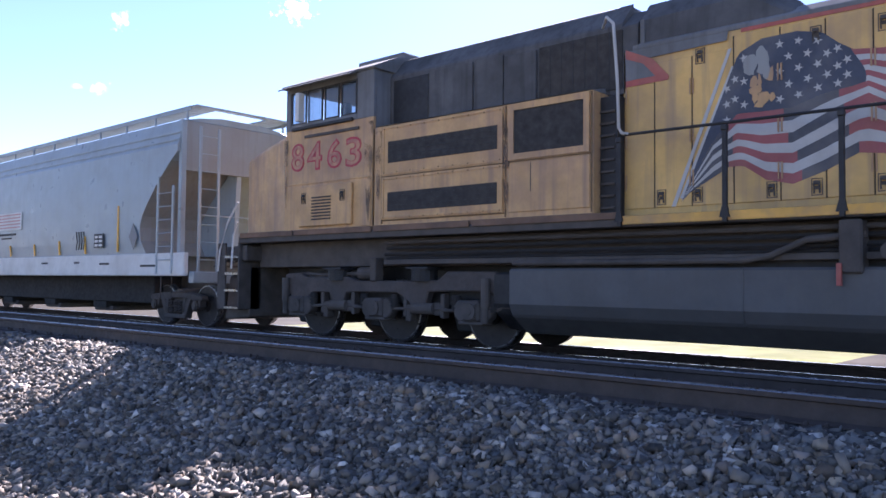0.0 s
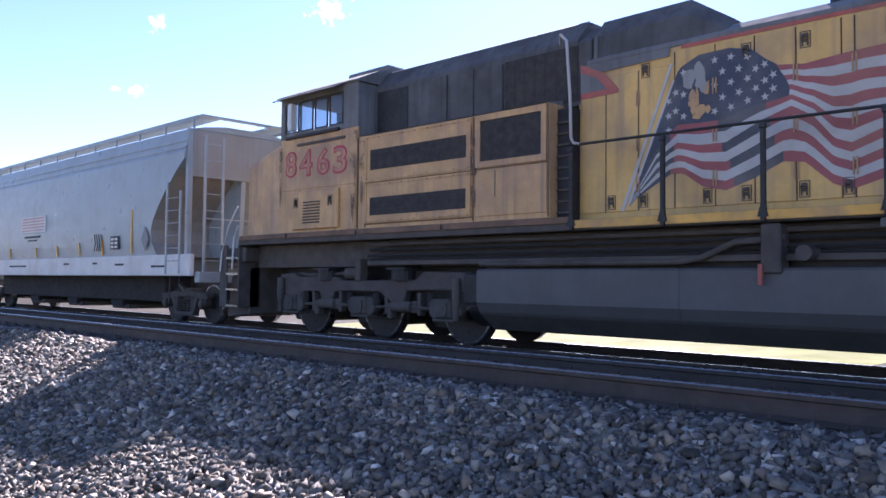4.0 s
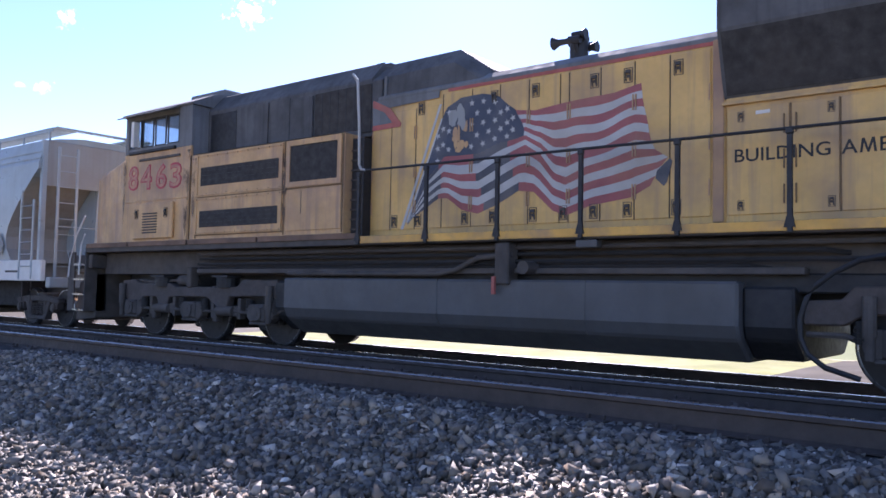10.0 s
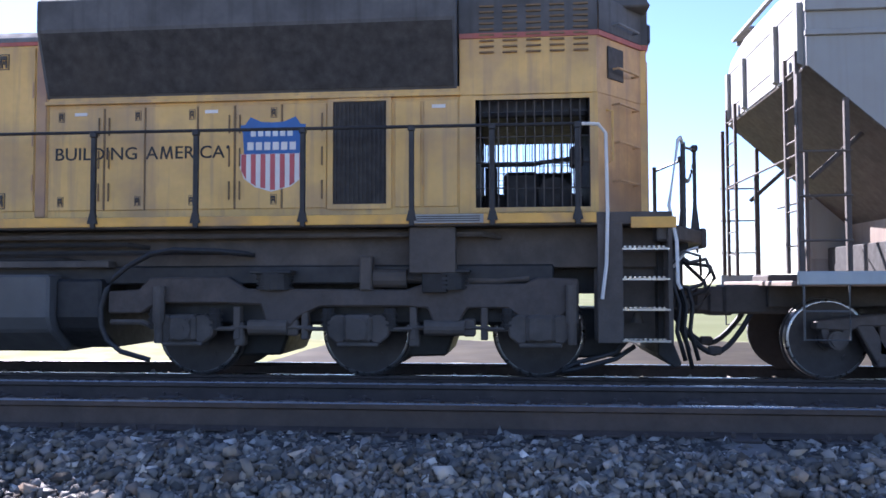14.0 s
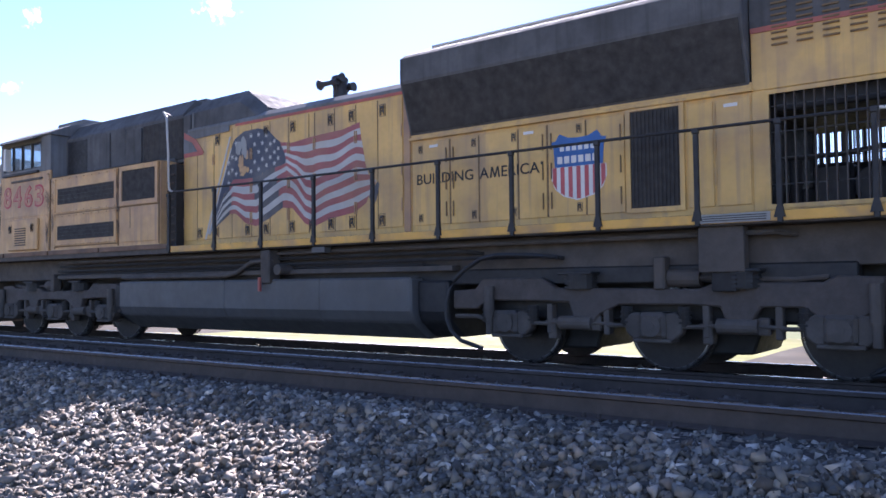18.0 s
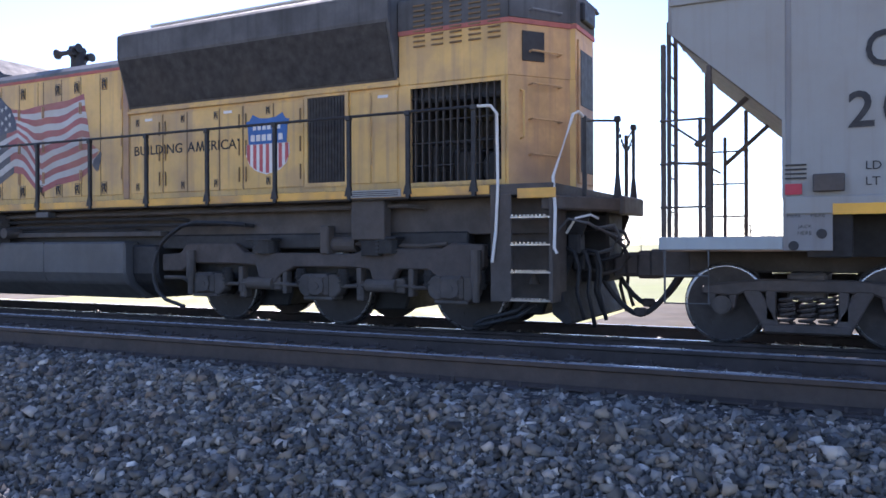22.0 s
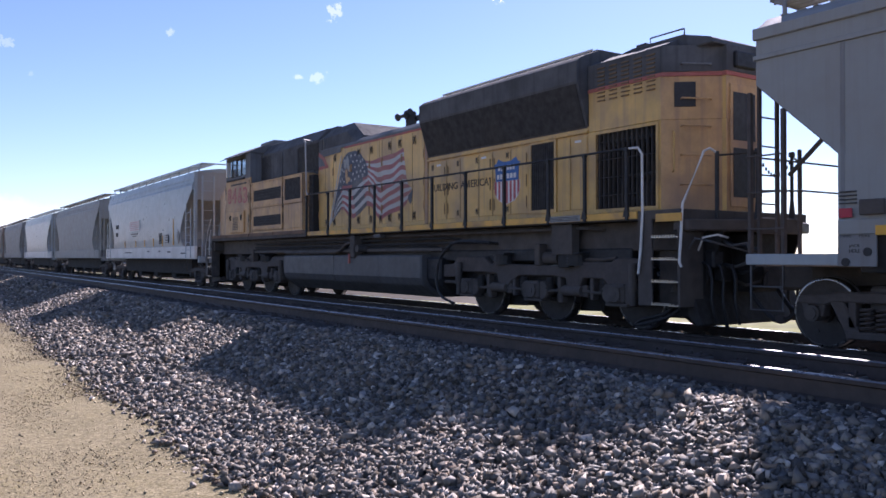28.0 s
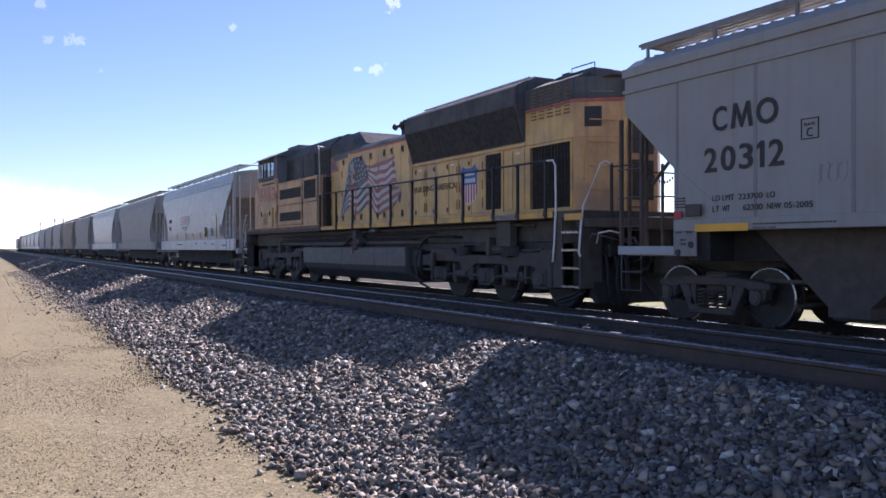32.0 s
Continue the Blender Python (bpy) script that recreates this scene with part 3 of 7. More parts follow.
def mural(th, dx):
    """The painted flag on the hood doors: pole, thirteen waving stripes that darken in the folds, the starry field."""
    xs = [-9.90 + 0.05 * k for k in range(87)]
    y = SIDE - 0.0225
    def z_of(x, v):
        hi, mid, lo = flag_top(x), flag_middle(x), flag_bottom(x)
        z = hi + (mid - hi) * v / 0.6 if v < 0.6 else mid + (lo - mid) * (v - 0.6) / 0.4
        return z + flag_ripple(x, v)
    def canton_right(v):
        return -7.93 + 0.16 * math.sin(4 * v)
    def in_fold(x, k):
        return x < -9.3 + 0.02 * (k % 3) or -8.62 + 0.14 * (k - 8) / 4 < x < -8.02 + 0.13 * (k - 8) / 4
    for k in range(13):
        v0, v1 = k / 13, (k + 1) / 13
        use = [x for x in xs if (k >= 6 or x > canton_right(v0) - 0.03) and x < max(flag_end(v0), flag_end(v1)) + 0.05]
        runs = []
        for x in use:
            dark = k % 2 == 0 and k >= 6 and in_fold(x, k)
            if not runs or runs[-1][0] != dark:
                if runs:
                    runs[-1][1].append(x)
                runs.append((dark, []))
            runs[-1][1].append(x)
        for dark, line in runs:
            if len(line) < 2:
                continue
            bm = bmesh.new()
            rows = [[bm.verts.new((min(x, flag_end(v)), y, z_of(min(x, flag_end(v)), v))) for v in (v0, v1)] for x in line]
            for a, b in zip(rows, rows[1:]):
                bm.faces.new((a[0], a[1], b[1], b[0]))
            bmesh.ops.recalc_face_normals(bm, faces=bm.faces)
            colour = "slate" if dark else "red" if k % 2 == 0 else "white"
            at_x(part("flag_stripe", bm, SLATE if dark else FLAG_RED if k % 2 == 0 else FLAG_WHITE, th, "weathered %s painted flag stripe" % colour), dx)
    bm = bmesh.new()
    n = 6
    v_low = 6 / 13
    rows = [[bm.verts.new((min(x, canton_right(v_low * j / n)), y - 0.001, z_of(min(x, canton_right(v_low * j / n)), v_low * j / n))) for j in range(n + 1)] for x in xs if x < -7.7]
    for a, b in zip(rows, rows[1:]):
        for j in range(n):
            bm.faces.new((a[j], a[j + 1], b[j + 1], b[j]))
    bmesh.ops.remove_doubles(bm, verts=bm.verts, dist=1e-5)
    bmesh.ops.recalc_face_normals(bm, faces=bm.faces)
    field = at_x(part("flag_field", bm, NAVY, th, "dark blue painted flag field"), dx)
    star = bmesh.new()
    ring = []
    for q in range(10):
        a = math.pi / 2 + q * math.pi / 5
        rr = 0.056 if q % 2 == 0 else 0.021
        ring.append(star.verts.new((rr * math.cos(a), 0, rr * math.sin(a))))
    star.faces.new(ring)
    first = part("star", star, FLAG_WHITE, field)
    spots = []
    for r in range(5):
        for c in range(7):
            x = -9.32 + 0.21 * c + 0.1 * (r % 2)
            v = 0.06 + 0.085 * r
            if x < canton_right(v) - 0.08 and not (-9.1 < x < -8.78):
                spots.append((x, z_of(x, v)))
    for i, (x, z) in enumerate(spots):
        m = pose(x, SIDE - 0.0265, z, 0, 12 * (i % 5 - 2), 0)
        if i == 0:
            first.matrix_basis = m
        else:
            again(first, m)
    at_x(part("flag_fold", prism([(-5.63, 2.74), (-5.60, 2.70), (-5.67, 2.44), (-5.71, 2.40), (-5.82, 2.50), (-5.80, 2.60)], SIDE - 0.027, SIDE - 0.0235, "y"), SLATE, th, "dark slate painted fold at the flag's tip"), dx)
    r = random.Random(8)
    for i in range(16):
        cx_, cz_ = -8.95 + r.gauss(0, 0.07), 3.14 + 0.64 * (i + r.random()) / 16
        w, h = r.uniform(0.025, 0.085), r.uniform(0.05, 0.14)
        ring = [(cx_ + w * math.cos(q) * r.uniform(0.55, 1.2), cz_ + h * math.sin(q) * r.uniform(0.55, 1.2)) for q in [2 * math.pi * k / 7 for k in range(7)]]
        pale = cz_ > 3.5
        at_x(part("peeled_patch", prism(ring, SIDE - 0.0287 - 0.0002 * i, SIDE - 0.0275, "y"), HOPPER_GREY if pale else YELLOW_DUSTY, th, "pale scuffed patch in the flag's paint" if pale else "bare patch where the flag's paint has peeled"), dx)
    at_x(part("flag_pole", prism([(-10.04, 2.0), (-9.985, 2.0), (-9.26, 3.88), (-9.30, 3.88)], SIDE - 0.027, SIDE - 0.021, "y"), FLAG_WHITE, th, "painted white flag pole"), dx)
    at_x(part("flag_pole", prism([(-9.93, 2.10), (-9.885, 2.10), (-9.235, 3.66), (-9.26, 3.66)], SIDE - 0.027, SIDE - 0.021, "y"), FLAG_WHITE, th, "painted white edge of the flag's sleeve"), dx)


def shield(th, dx):
    """The painted shield: blue top with pale bars for its letters, red and white stripes below."""
    x0, y = -2.11, SIDE - 0.0225
    def outline(z):
        return float(np.interp(z, [2.20, 2.26, 2.36, 2.5, 2.62, 2.75, 2.86, 2.95, 3.04], [0.02, 0.22, 0.35, 0.405, 0.41, 0.37, 0.345, 0.37, 0.40]))
    crest = [(-0.345, 2.655), (0.345, 2.655), (0.36, 2.9), (0.40, 3.0), (0.33, 3.01), (0.27, 3.10), (0.14, 3.04), (0.0, 3.03), (-0.14, 3.04), (-0.27, 3.10), (-0.33, 3.01), (-0.40, 3.0), (-0.36, 2.9)]
    at_x(part("shield_top", prism([(x0 + q * 1.02, z) for q, z in crest], y - 0.003, y + 0.001, "y"), BLUE, th, "blue painted crest of the shield emblem"), dx)
    ring = [(x0 + q * outline(z), z) for q in (-1,) for z in (2.655, 2.5, 2.36, 2.26, 2.20)] + [(x0 + outline(z), z) for z in (2.26, 2.36, 2.5, 2.655)]
    at_x(part("shield_base", prism(ring, y - 0.001, y + 0.001, "y"), WHITE, th, "white painted lower half of the shield"), dx)
    n = 13
    for k in range(0, n, 2):
        a, b = -0.385 + 0.77 * k / n, -0.385 + 0.77 * (k + 1) / n
        def low(q):
            return float(np.interp(abs(q), [0.0, 0.08, 0.22, 0.35, 0.405], [2.215, 2.235, 2.275, 2.37, 2.5]))
        at_x(part("shield_stripe", prism([(x0 + a, 2.652), (x0 + a, low(a)), (x0 + b, low(b)), (x0 + b, 2.652)], y - 0.005, y - 0.0015, "y"), SHIELD_RED, th), dx)
    # plain bars in place of the emblem's letters
    for z, w in ((2.865, 0.27), (2.70, 0.31)):
        for j in range(6):
            a = -w + 2 * w * j / 6
            at_x(part("emblem_bar", box(x0 + a, x0 + a + 2 * w / 6 - 0.028, y - 0.007, y - 0.003, z, z + 0.095), WHITE, th), dx)


def loco_truck(th, cx, dx, flip):
    """A six-wheel truck: side frames, boxes, springs, dampers, brake gear; the wheels are parts of the locomotive."""
    f = -1 if flip else 1
    tr = empty("truck", pose(cx + dx, 0, 0))
    tr.parent = th
    outline = [(-3.0, 0.76), (-3.0, 1.02), (-2.62, 1.04), (-2.5, 1.18), (-1.55, 1.19), (-1.35, 1.05), (0.55, 1.03), (0.75, 1.10), (1.9, 1.10), (2.05, 1.17), (2.5, 1.15), (2.5, 0.86), (2.25, 0.70), (1.85, 0.72), (1.7, 0.82), (1.25, 0.82), (1.1, 0.56), (0.9, 0.56), (0.8, 0.82), (0.5, 0.84), (-0.45, 0.84), (-0.7, 0.72), (-0.85, 0.56), (-1.05, 0.56), (-1.15, 0.86), (-1.6, 0.88), (-2.4, 0.88), (-2.6, 0.76)]
    pts = [(f * x, z) for x, z in outline]
    for y0, y1 in ((-1.34, -1.18), (1.18, 1.34)):
        part("side_frame", prism(pts, y0, y1, "y", 0.02), TRUCK_BROWN, tr, "cast steel truck side frame caked in brown grime")
    for y in (-1.26, 1.26):
        s = -1 if y < 0 else 1
        for k, ax in enumerate((-2.07, 0, 2.07)):
            bm = box(ax - 0.165, ax + 0.165, y - 0.16, y + 0.16, 0.43, 0.75, 0.04)
            box(ax - 0.24, ax + 0.24, y - 0.15, y + 0.15, 0.385, 0.435, 0.015, bm)
            part("axle_box", bm, UNDER, tr, "grimy cast axle box")
            bm = cyl((ax, y + s * 0.12, 0.585), (ax, y + s * 0.19, 0.585), 0.125, 20)
            cyl((ax, y + s * 0.185, 0.585), (ax, y + s * 0.20, 0.585), 0.05, 12, bm=bm)
            for k4 in range(4):
                a4 = math.pi / 4 + k4 * math.pi / 2
                cyl((ax + 0.135 * math.cos(a4), y + s * 0.15, 0.59 + 0.125 * math.sin(a4)), (ax + 0.135 * math.cos(a4), y + s * 0.185, 0.59 + 0.125 * math.sin(a4)), 0.02, 6, bm=bm)
            part("bearing_cap", bm, UNDER, tr, "round bearing cap")
            for q in (-1, 1):
                part("pedestal_ear", prism([(ax + q * 0.15, 0.43), (ax + q * 0.15, 0.74), (ax + q * 0.27, 0.75), (ax + q * 0.37, 0.67), (ax + q * 0.35, 0.50), (ax + q * 0.25, 0.42)], y + s * 0.02 - 0.09, y + s * 0.02 + 0.09, "y", 0.02), UNDER, tr, "cast ear of the axle box")
                rod = tube([(ax + q * 0.33, y + s * 0.06, 0.585), (ax + q * 0.62, y + s * 0.06, 0.585)], 0.028, 6)
                box(ax + q * 0.63 - 0.04, ax + q * 0.63 + 0.04, y - 0.07, y + 0.07, 0.46, 0.84, 0.012, rod)
                if abs(ax + q * 0.63) < 2.3:
                    part("guide_rod", rod, UNDER, tr, "axle guide rod")
                else:
                    rod.free()
                bm = cyl((ax + q * 0.36, y + s * 0.03, 0.58), (ax + q * 0.36, y + s * 0.03, 0.82), 0.07, 12)
                for zz in (0.63, 0.69, 0.75):
                    cyl((ax + q * 0.36, y + s * 0.03, zz - 0.012), (ax + q * 0.36, y + s * 0.03, zz + 0.012), 0.09, 12, bm=bm)
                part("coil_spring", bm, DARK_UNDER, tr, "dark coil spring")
        for q, ax in enumerate((-2.35, 2.42)):
            bm = cyl((f * ax, y + s * 0.13, 0.42), (f * ax, y + s * 0.13, 1.02), 0.05, 10)
            cyl((f * ax, y + s * 0.13, 0.66), (f * ax, y + s * 0.13, 1.08), 0.07, 10, bm=bm)
            part("damper", bm, UNDER, tr)
        for ax in (-1.05, 1.0):
            bm = cyl((f * ax - 0.24, y + s * 0.05, 0.60), (f * ax + 0.22, y + s * 0.05, 0.60), 0.09, 14)
            box(f * ax + 0.2, f * ax + 0.34, y - 0.06, y + 0.1, 0.5, 0.70, 0.02, bm)
            tube([(f * ax - 0.45, y + s * 0.05, 0.60), (f * ax + 0.5, y + s * 0.05, 0.60)], 0.025, 6, bm)
            box(f * ax - 0.42, f * ax - 0.3, y - 0.06, y + 0.1, 0.38, 0.66, 0.02, bm)
            part("brake_cylinder", bm, UNDER, tr, "grimy brake cylinder between the axles")
        for ax in (-1.0, 1.05):
            bm = cyl((f * ax, y, 1.03), (f * ax, y, 1.22), 0.19, 16)
            for zz in (1.06, 1.11, 1.16, 1.21):
                cyl((f * ax, y, zz - 0.014), (f * ax, y, zz + 0.014), 0.215, 16, bm=bm)
            box(f * ax - 0.24, f * ax + 0.24, y - 0.2, y + 0.2, 1.22, 1.26, 0.01, bm)
            part("rubber_spring", bm, BLACK, tr, "stacked rubber spring under the frame")
        bm = cyl((f * 0.1, y - s * 0.05, 1.16), (f * 0.55, y - s * 0.05, 1.16), 0.11, 14)
        box(f * 0.02, f * 0.16, y - 0.12, y + 0.08, 1.02, 1.42, 0.02, bm)
        tube([(f * 0.5, y, 1.16), (f * 1.6, y, 1.13), (f * 1.95, y, 1.16)], 0.03, 6, bm)
        part("motor_link", bm, UNDER, tr)
        tube_bm = tube([(f * -2.98, y + s * 0.03, 0.66), (f * -2.6, y + s * 0.03, 0.66), (f * -2.45, y + s * 0.03, 0.60)], 0.035, 6)
        part("sand_pipe", tube_bm, UNDER, tr)
    part("bolster", box(-2.6, 2.4, -1.1, 1.1, 0.62, 1.0, 0.04), BLACK, tr)
    for ax in (-2.07, 0.0, 2.07):
        part("traction_motor", prism([(ax + f * 0.25, 0.2), (ax + f * 0.95, 0.22), (ax + f * 1.05, 0.5), (ax + f * 0.95, 0.8), (ax + f * 0.25, 0.8)], -0.6, 0.6, "y", 0.03), BLACK, tr)
    return tr


def stepwell(th, x0, x1, dx, name="steps"):
    """Ladder steps at a corner of the deck."""
    bm = box(x0, x0 + 0.27, EDGE + 0.02, EDGE + 0.06, 0.45, 1.76, 0.006)
    box(x1 - 0.05, x1, EDGE + 0.02, EDGE + 0.5, 0.45, 1.76, 0.006, bm)
    box(x0, x1, EDGE + 0.5, EDGE + 0.53, 0.45, 1.76, 0.0, bm)
    ob = at_x(part(name, bm, UNDER, th, "dark grimy step well with grating treads"), dx)
    for z in (0.46, 0.80, 1.13, 1.46):
        tread = box(x0 + 0.26, x1 - 0.03, EDGE + 0.01, EDGE + 0.3, z, z + 0.025, 0.004)
        for k in range(9):
            box(x0 + 0.28 + k * (x1 - x0 - 0.34) / 9, x0 + 0.305 + k * (x1 - x0 - 0.34) / 9, EDGE, EDGE + 0.012, z + 0.025, z + 0.045, bm=tread)
        part("tread", tread, TREAD, ob, "worn steel step tread")


def horn(th, dx):
    """Five bells on a base on the roof."""
    bm = box(-7.68, -7.42, -0.14, 0.14, 4.30, 4.52, 0.02)
    cyl((-7.55, 0, 4.5), (-7.55, 0, 4.84), 0.14, 12, bm=bm)
    ob = at_x(part("horn", bm, BLACK, th, "black air horn cluster on the roof"), dx)
    for k, (s, y, z, l, r) in enumerate(((-1, -0.2, 4.80, 0.38, 0.10), (-1, 0.02, 4.86, 0.22, 0.09), (-1, 0.2, 4.80, 0.20, 0.085), (1, -0.14, 4.88, 0.14, 0.085), (1, 0.1, 4.74, 0.20, 0.085))):
        bm = cyl((-7.50 - s * 0.08, y, z), (-7.50 + s * 0.06, y, z), 0.06, 12)
        cyl((-7.50 + s * 0.06, y, z), (-7.50 + s * (l - 0.1), y, z), 0.038, 12, 0.05, bm=bm)
        cyl((-7.50 + s * (l - 0.1), y, z), (-7.50 + s * l, y, z), 0.05, 14, r, bm=bm)
        cyl((-7.53, y * 0.4, 4.60), (-7.53, y, z), 0.04, 8, bm=bm)
        part("bell", bm, BLACK, ob)


def loco():
    th = empty("locomotive", pose(LOCO_X, TRACK_T, RAIL_T))
    dx = -LOCO_X
    def p(name, bm, material, label="", smooth=False, under=None):
        ob = part(name, bm, material, under or th, label, smooth)
        return ob if under else at_x(ob, dx)
    # underframe
    p("underframe", box(-18.75, 2.4, -1.18, 1.18, 1.28, 1.74, 0.01), UNDER, "black grimy underframe")
    p("centre_keel", box(-18.4, 2.3, -0.75, 0.75, 0.98, 1.30, 0.01), BLACK, "dark centre keel")
    p("piping_bank", box(-12.4, 1.2, -1.22, -1.0, 1.10, 1.32, 0.02), BLACK)
    p("deck", box(-18.95, 2.46, EDGE + 0.03, -EDGE - 0.03, 1.74, 1.88, 0.01), UNDER, "walkway deck round the hood")
    edge_xs = [-18.9, -17.2, -15.1, -13.0, -10.52, -9.16, -7.9, -6.62, -5.35, -4.1, -2.87, -1.62, -0.38, 0.52, 1.45, 1.68]
    for a, b in zip(edge_xs, edge_xs[1:]):
        z = 0.075 if b < -10.4 else 0
        p("edge_stripe", box(a + 0.03, b - 0.03, EDGE, EDGE + 0.028, 1.765 + z, 1.875 + 0.7 * z, 0.004), RUST_SILL if b < -10.4 else STRIPE, "rust-brown deck edge" if b < -10.4 else "yellow reflective stripe along the deck edge")
    p("edge_stripe", box(2.02, 2.5, EDGE + 0.0, EDGE + 0.028, 1.70, 1.82, 0.004), STRIPE)
    p("end_platform", prism([(2.3, EDGE + 0.05), (2.54, EDGE + 0.08), (3.0, -0.5), (3.0, 0.5), (2.54, -EDGE - 0.08), (2.3, -EDGE - 0.05)], 1.56, 1.73, "z", 0.02), UNDER, "dark rear end platform")
    p("anticlimber", box(2.97, 3.05, -0.52, 0.52, 1.52, 1.76, 0.02), UNDER)
    p("front_platform", prism([(-19.9, -1.3), (-18.7, EDGE + 0.05), (-18.7, -EDGE - 0.05), (-19.9, 1.3)], 1.4, 1.7, "z", 0.02), UNDER)
    # conduits and pipes under the deck
    for z, y, xe in ((1.66, -1.36, 0.6), (1.57, -1.32, -3.6), (1.47, -1.36, -2.3), (1.40, -1.31, -4.4)):
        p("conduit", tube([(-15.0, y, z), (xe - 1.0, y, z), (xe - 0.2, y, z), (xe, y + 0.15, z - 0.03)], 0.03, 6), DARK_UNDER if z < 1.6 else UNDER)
    p("air_pipe", tube([(-12.3, -1.44, 1.30), (-9.0, -1.44, 1.30), (-8.7, -1.44, 1.35), (-8.3, -1.46, 1.52), (-7.7, -1.46, 1.56)], 0.04, 8), UNDER, "black air pipe")
    p("cable_tray", box(-15.0, -4.0, -1.40, -1.2, 1.30, 1.38, 0.01), UNDER)
    p("filler_box", box(-7.95, -7.72, -1.56, -1.3, 1.15, 1.72, 0.02), UNDER, "fuel filler bracket below the deck")
    p("filler_cap", cyl((-7.45, -1.62, 1.38), (-7.45, -1.3, 1.38), 0.09, 14), UNDER)
    p("fuel_gauge", box(-7.965, -7.915, -1.60, -1.55, 1.02, 1.26, 0.005), FADED_RED, "small red and white fuel gauge")
    p("deck_box", box(-6.7, -6.4, -1.56, -1.4, 1.63, 1.73, 0.01), TANK)
    p("bracket", box(-0.42, 0.10, -1.48, -1.3, 1.22, 1.74, 0.01), UNDER, "grey bracket plate under the deck")
    p("bracket_foot", box(-0.28, 0.0, -1.46, -1.3, 1.0, 1.22, 0.01), DARK_UNDER)
    p("notice_plate", box(-0.36, 0.42, EDGE - 0.012, EDGE, 1.77, 1.87, 0.002), HOPPER_GREY, "pale notice plate with dark lines of small writing")
    for k in range(3):
        p("notice_line", box(-0.32, 0.38, EDGE - 0.015, EDGE - 0.0125, 1.79 + 0.025 * k, 1.80 + 0.025 * k), BLACK)
    p("truck_hose", tube([(-2.3, -1.4, 1.45), (-2.62, -1.5, 1.48), (-3.16, -1.52, 1.50), (-3.43, -1.52, 1.45), (-3.70, -1.52, 1.31), (-3.86, -1.52, 1.18), (-3.95, -1.52, 1.05), (-4.02, -1.52, 0.82), (-4.01, -1.52, 0.62), (-3.94, -1.52, 0.46), (-3.77, -1.52, 0.33), (-3.45, -1.46, 0.23)], 0.03, 8), BLACK, "black hose hanging by the truck")
    # fuel tank
    tank = [(-1.5, 1.22), (-1.5, 0.72), (-1.42, 0.55), (-1.05, 0.29), (1.05, 0.29), (1.42, 0.55), (1.5, 0.72), (1.5, 1.22)]
    tk = p("fuel_tank", prism(tank, -12.35, -4.68, "x", 0.03), TANK, "long grey fuel tank stained with diesel")
    p("tank_rib", prism([(y * 1.004, z) for y, z in tank], -9.0, -8.985, "x"), TANK, under=tk)
    p("tank_rib", prism([(y * 1.004, z) for y, z in tank], -6.6, -6.585, "x"), TANK, under=tk)
    p("tank_end", prism([(y * 0.9, 0.33 + (z - 0.29) * 0.9) for y, z in tank], -4.68, -4.12, "x", 0.03), BLACK)
    p("tank_end", prism([(y * 0.9, 0.33 + (z - 0.29) * 0.9) for y, z in tank], -12.75, -12.35, "x", 0.03), BLACK)
    # hood with flag doors
    p("hood", box(-10.75, -4.95, SIDE, -SIDE, 1.88, 4.12, 0.02), YELLOW, "yellow engine hood, dusty and sun-faded")
    roof = [(SIDE - 0.015, 4.10), (SIDE - 0.015, 4.16), (-0.95, 4.28), (-0.4, 4.36), (0.4, 4.36), (0.95, 4.28), (-SIDE + 0.015, 4.16), (-SIDE + 0.015, 4.10)]
    p("hood_roof", prism(roof, -10.6, -5.0, "x", 0.01), GREY_ROOF, "grey hood roof")
    p("roof_band", box(-9.15, -5.0, SIDE - 0.012, SIDE, 4.06, 4.11, 0.002), FADED_RED, "thin red line under the roof")
    doors = [-10.7, -10.28, -9.77, -9.24, -8.69, -8.19, -7.70, -7.20, -7.06, -6.59, -6.11, -5.64, -5.12]
    for i, (a, b) in enumerate(zip(doors, doors[1:])):
        top = 4.03 if a > -9.3 else 3.88
        d = p("hood_door", panel(a + 0.008, b - 0.008, 2.0, top, SIDE), YELLOW, "yellow hood access door")
        for z, spots in ((2.13, (-10.18, -9.69, -8.79, -8.29, -7.61, -7.13, -6.68, -6.20, -5.55)), (3.86, (-9.66, -8.29, -7.59, -6.68, -6.20, -5.53))):
            for x in spots:
                if a < x < b:
                    la = p("latch", latch_bm(), UNDER, "dark slam latch", under=d)
                    la.matrix_basis = pose(x, SIDE - 0.018, z)
        for z in (2.35, 2.9, 3.5):
            hb = p("hinge", hinge_bm(0.2), YELLOW_DUSTY, under=d)
            hb.matrix_basis = pose(b - 0.02 if i % 2 else a + 0.02, SIDE - 0.012, z)
    for a in doors[1:-1]:
        p("door_gap", box(a - 0.009, a + 0.009, SIDE - 0.012, SIDE - 0.001, 2.0, 3.88 if a < -9.3 else 4.03), SEAM_DARK)
    mural(th, dx)
    # grey and red wing at the front of the hood
    p("grey_patch", prism([(-10.7, 3.95), (-10.7, 4.1), (-9.3, 4.1), (-9.32, 3.99)], SIDE - 0.024, SIDE - 0.019, "y"), GREY_ROOF, "grey painted wing")
    p("red_wing", prism([(-10.69, 4.12), (-10.30, 3.94), (-10.07, 3.68), (-10.09, 3.63), (-10.69, 3.62)], SIDE - 0.03, SIDE - 0.0245, "y"), FADED_RED, "red painted arrow wing")
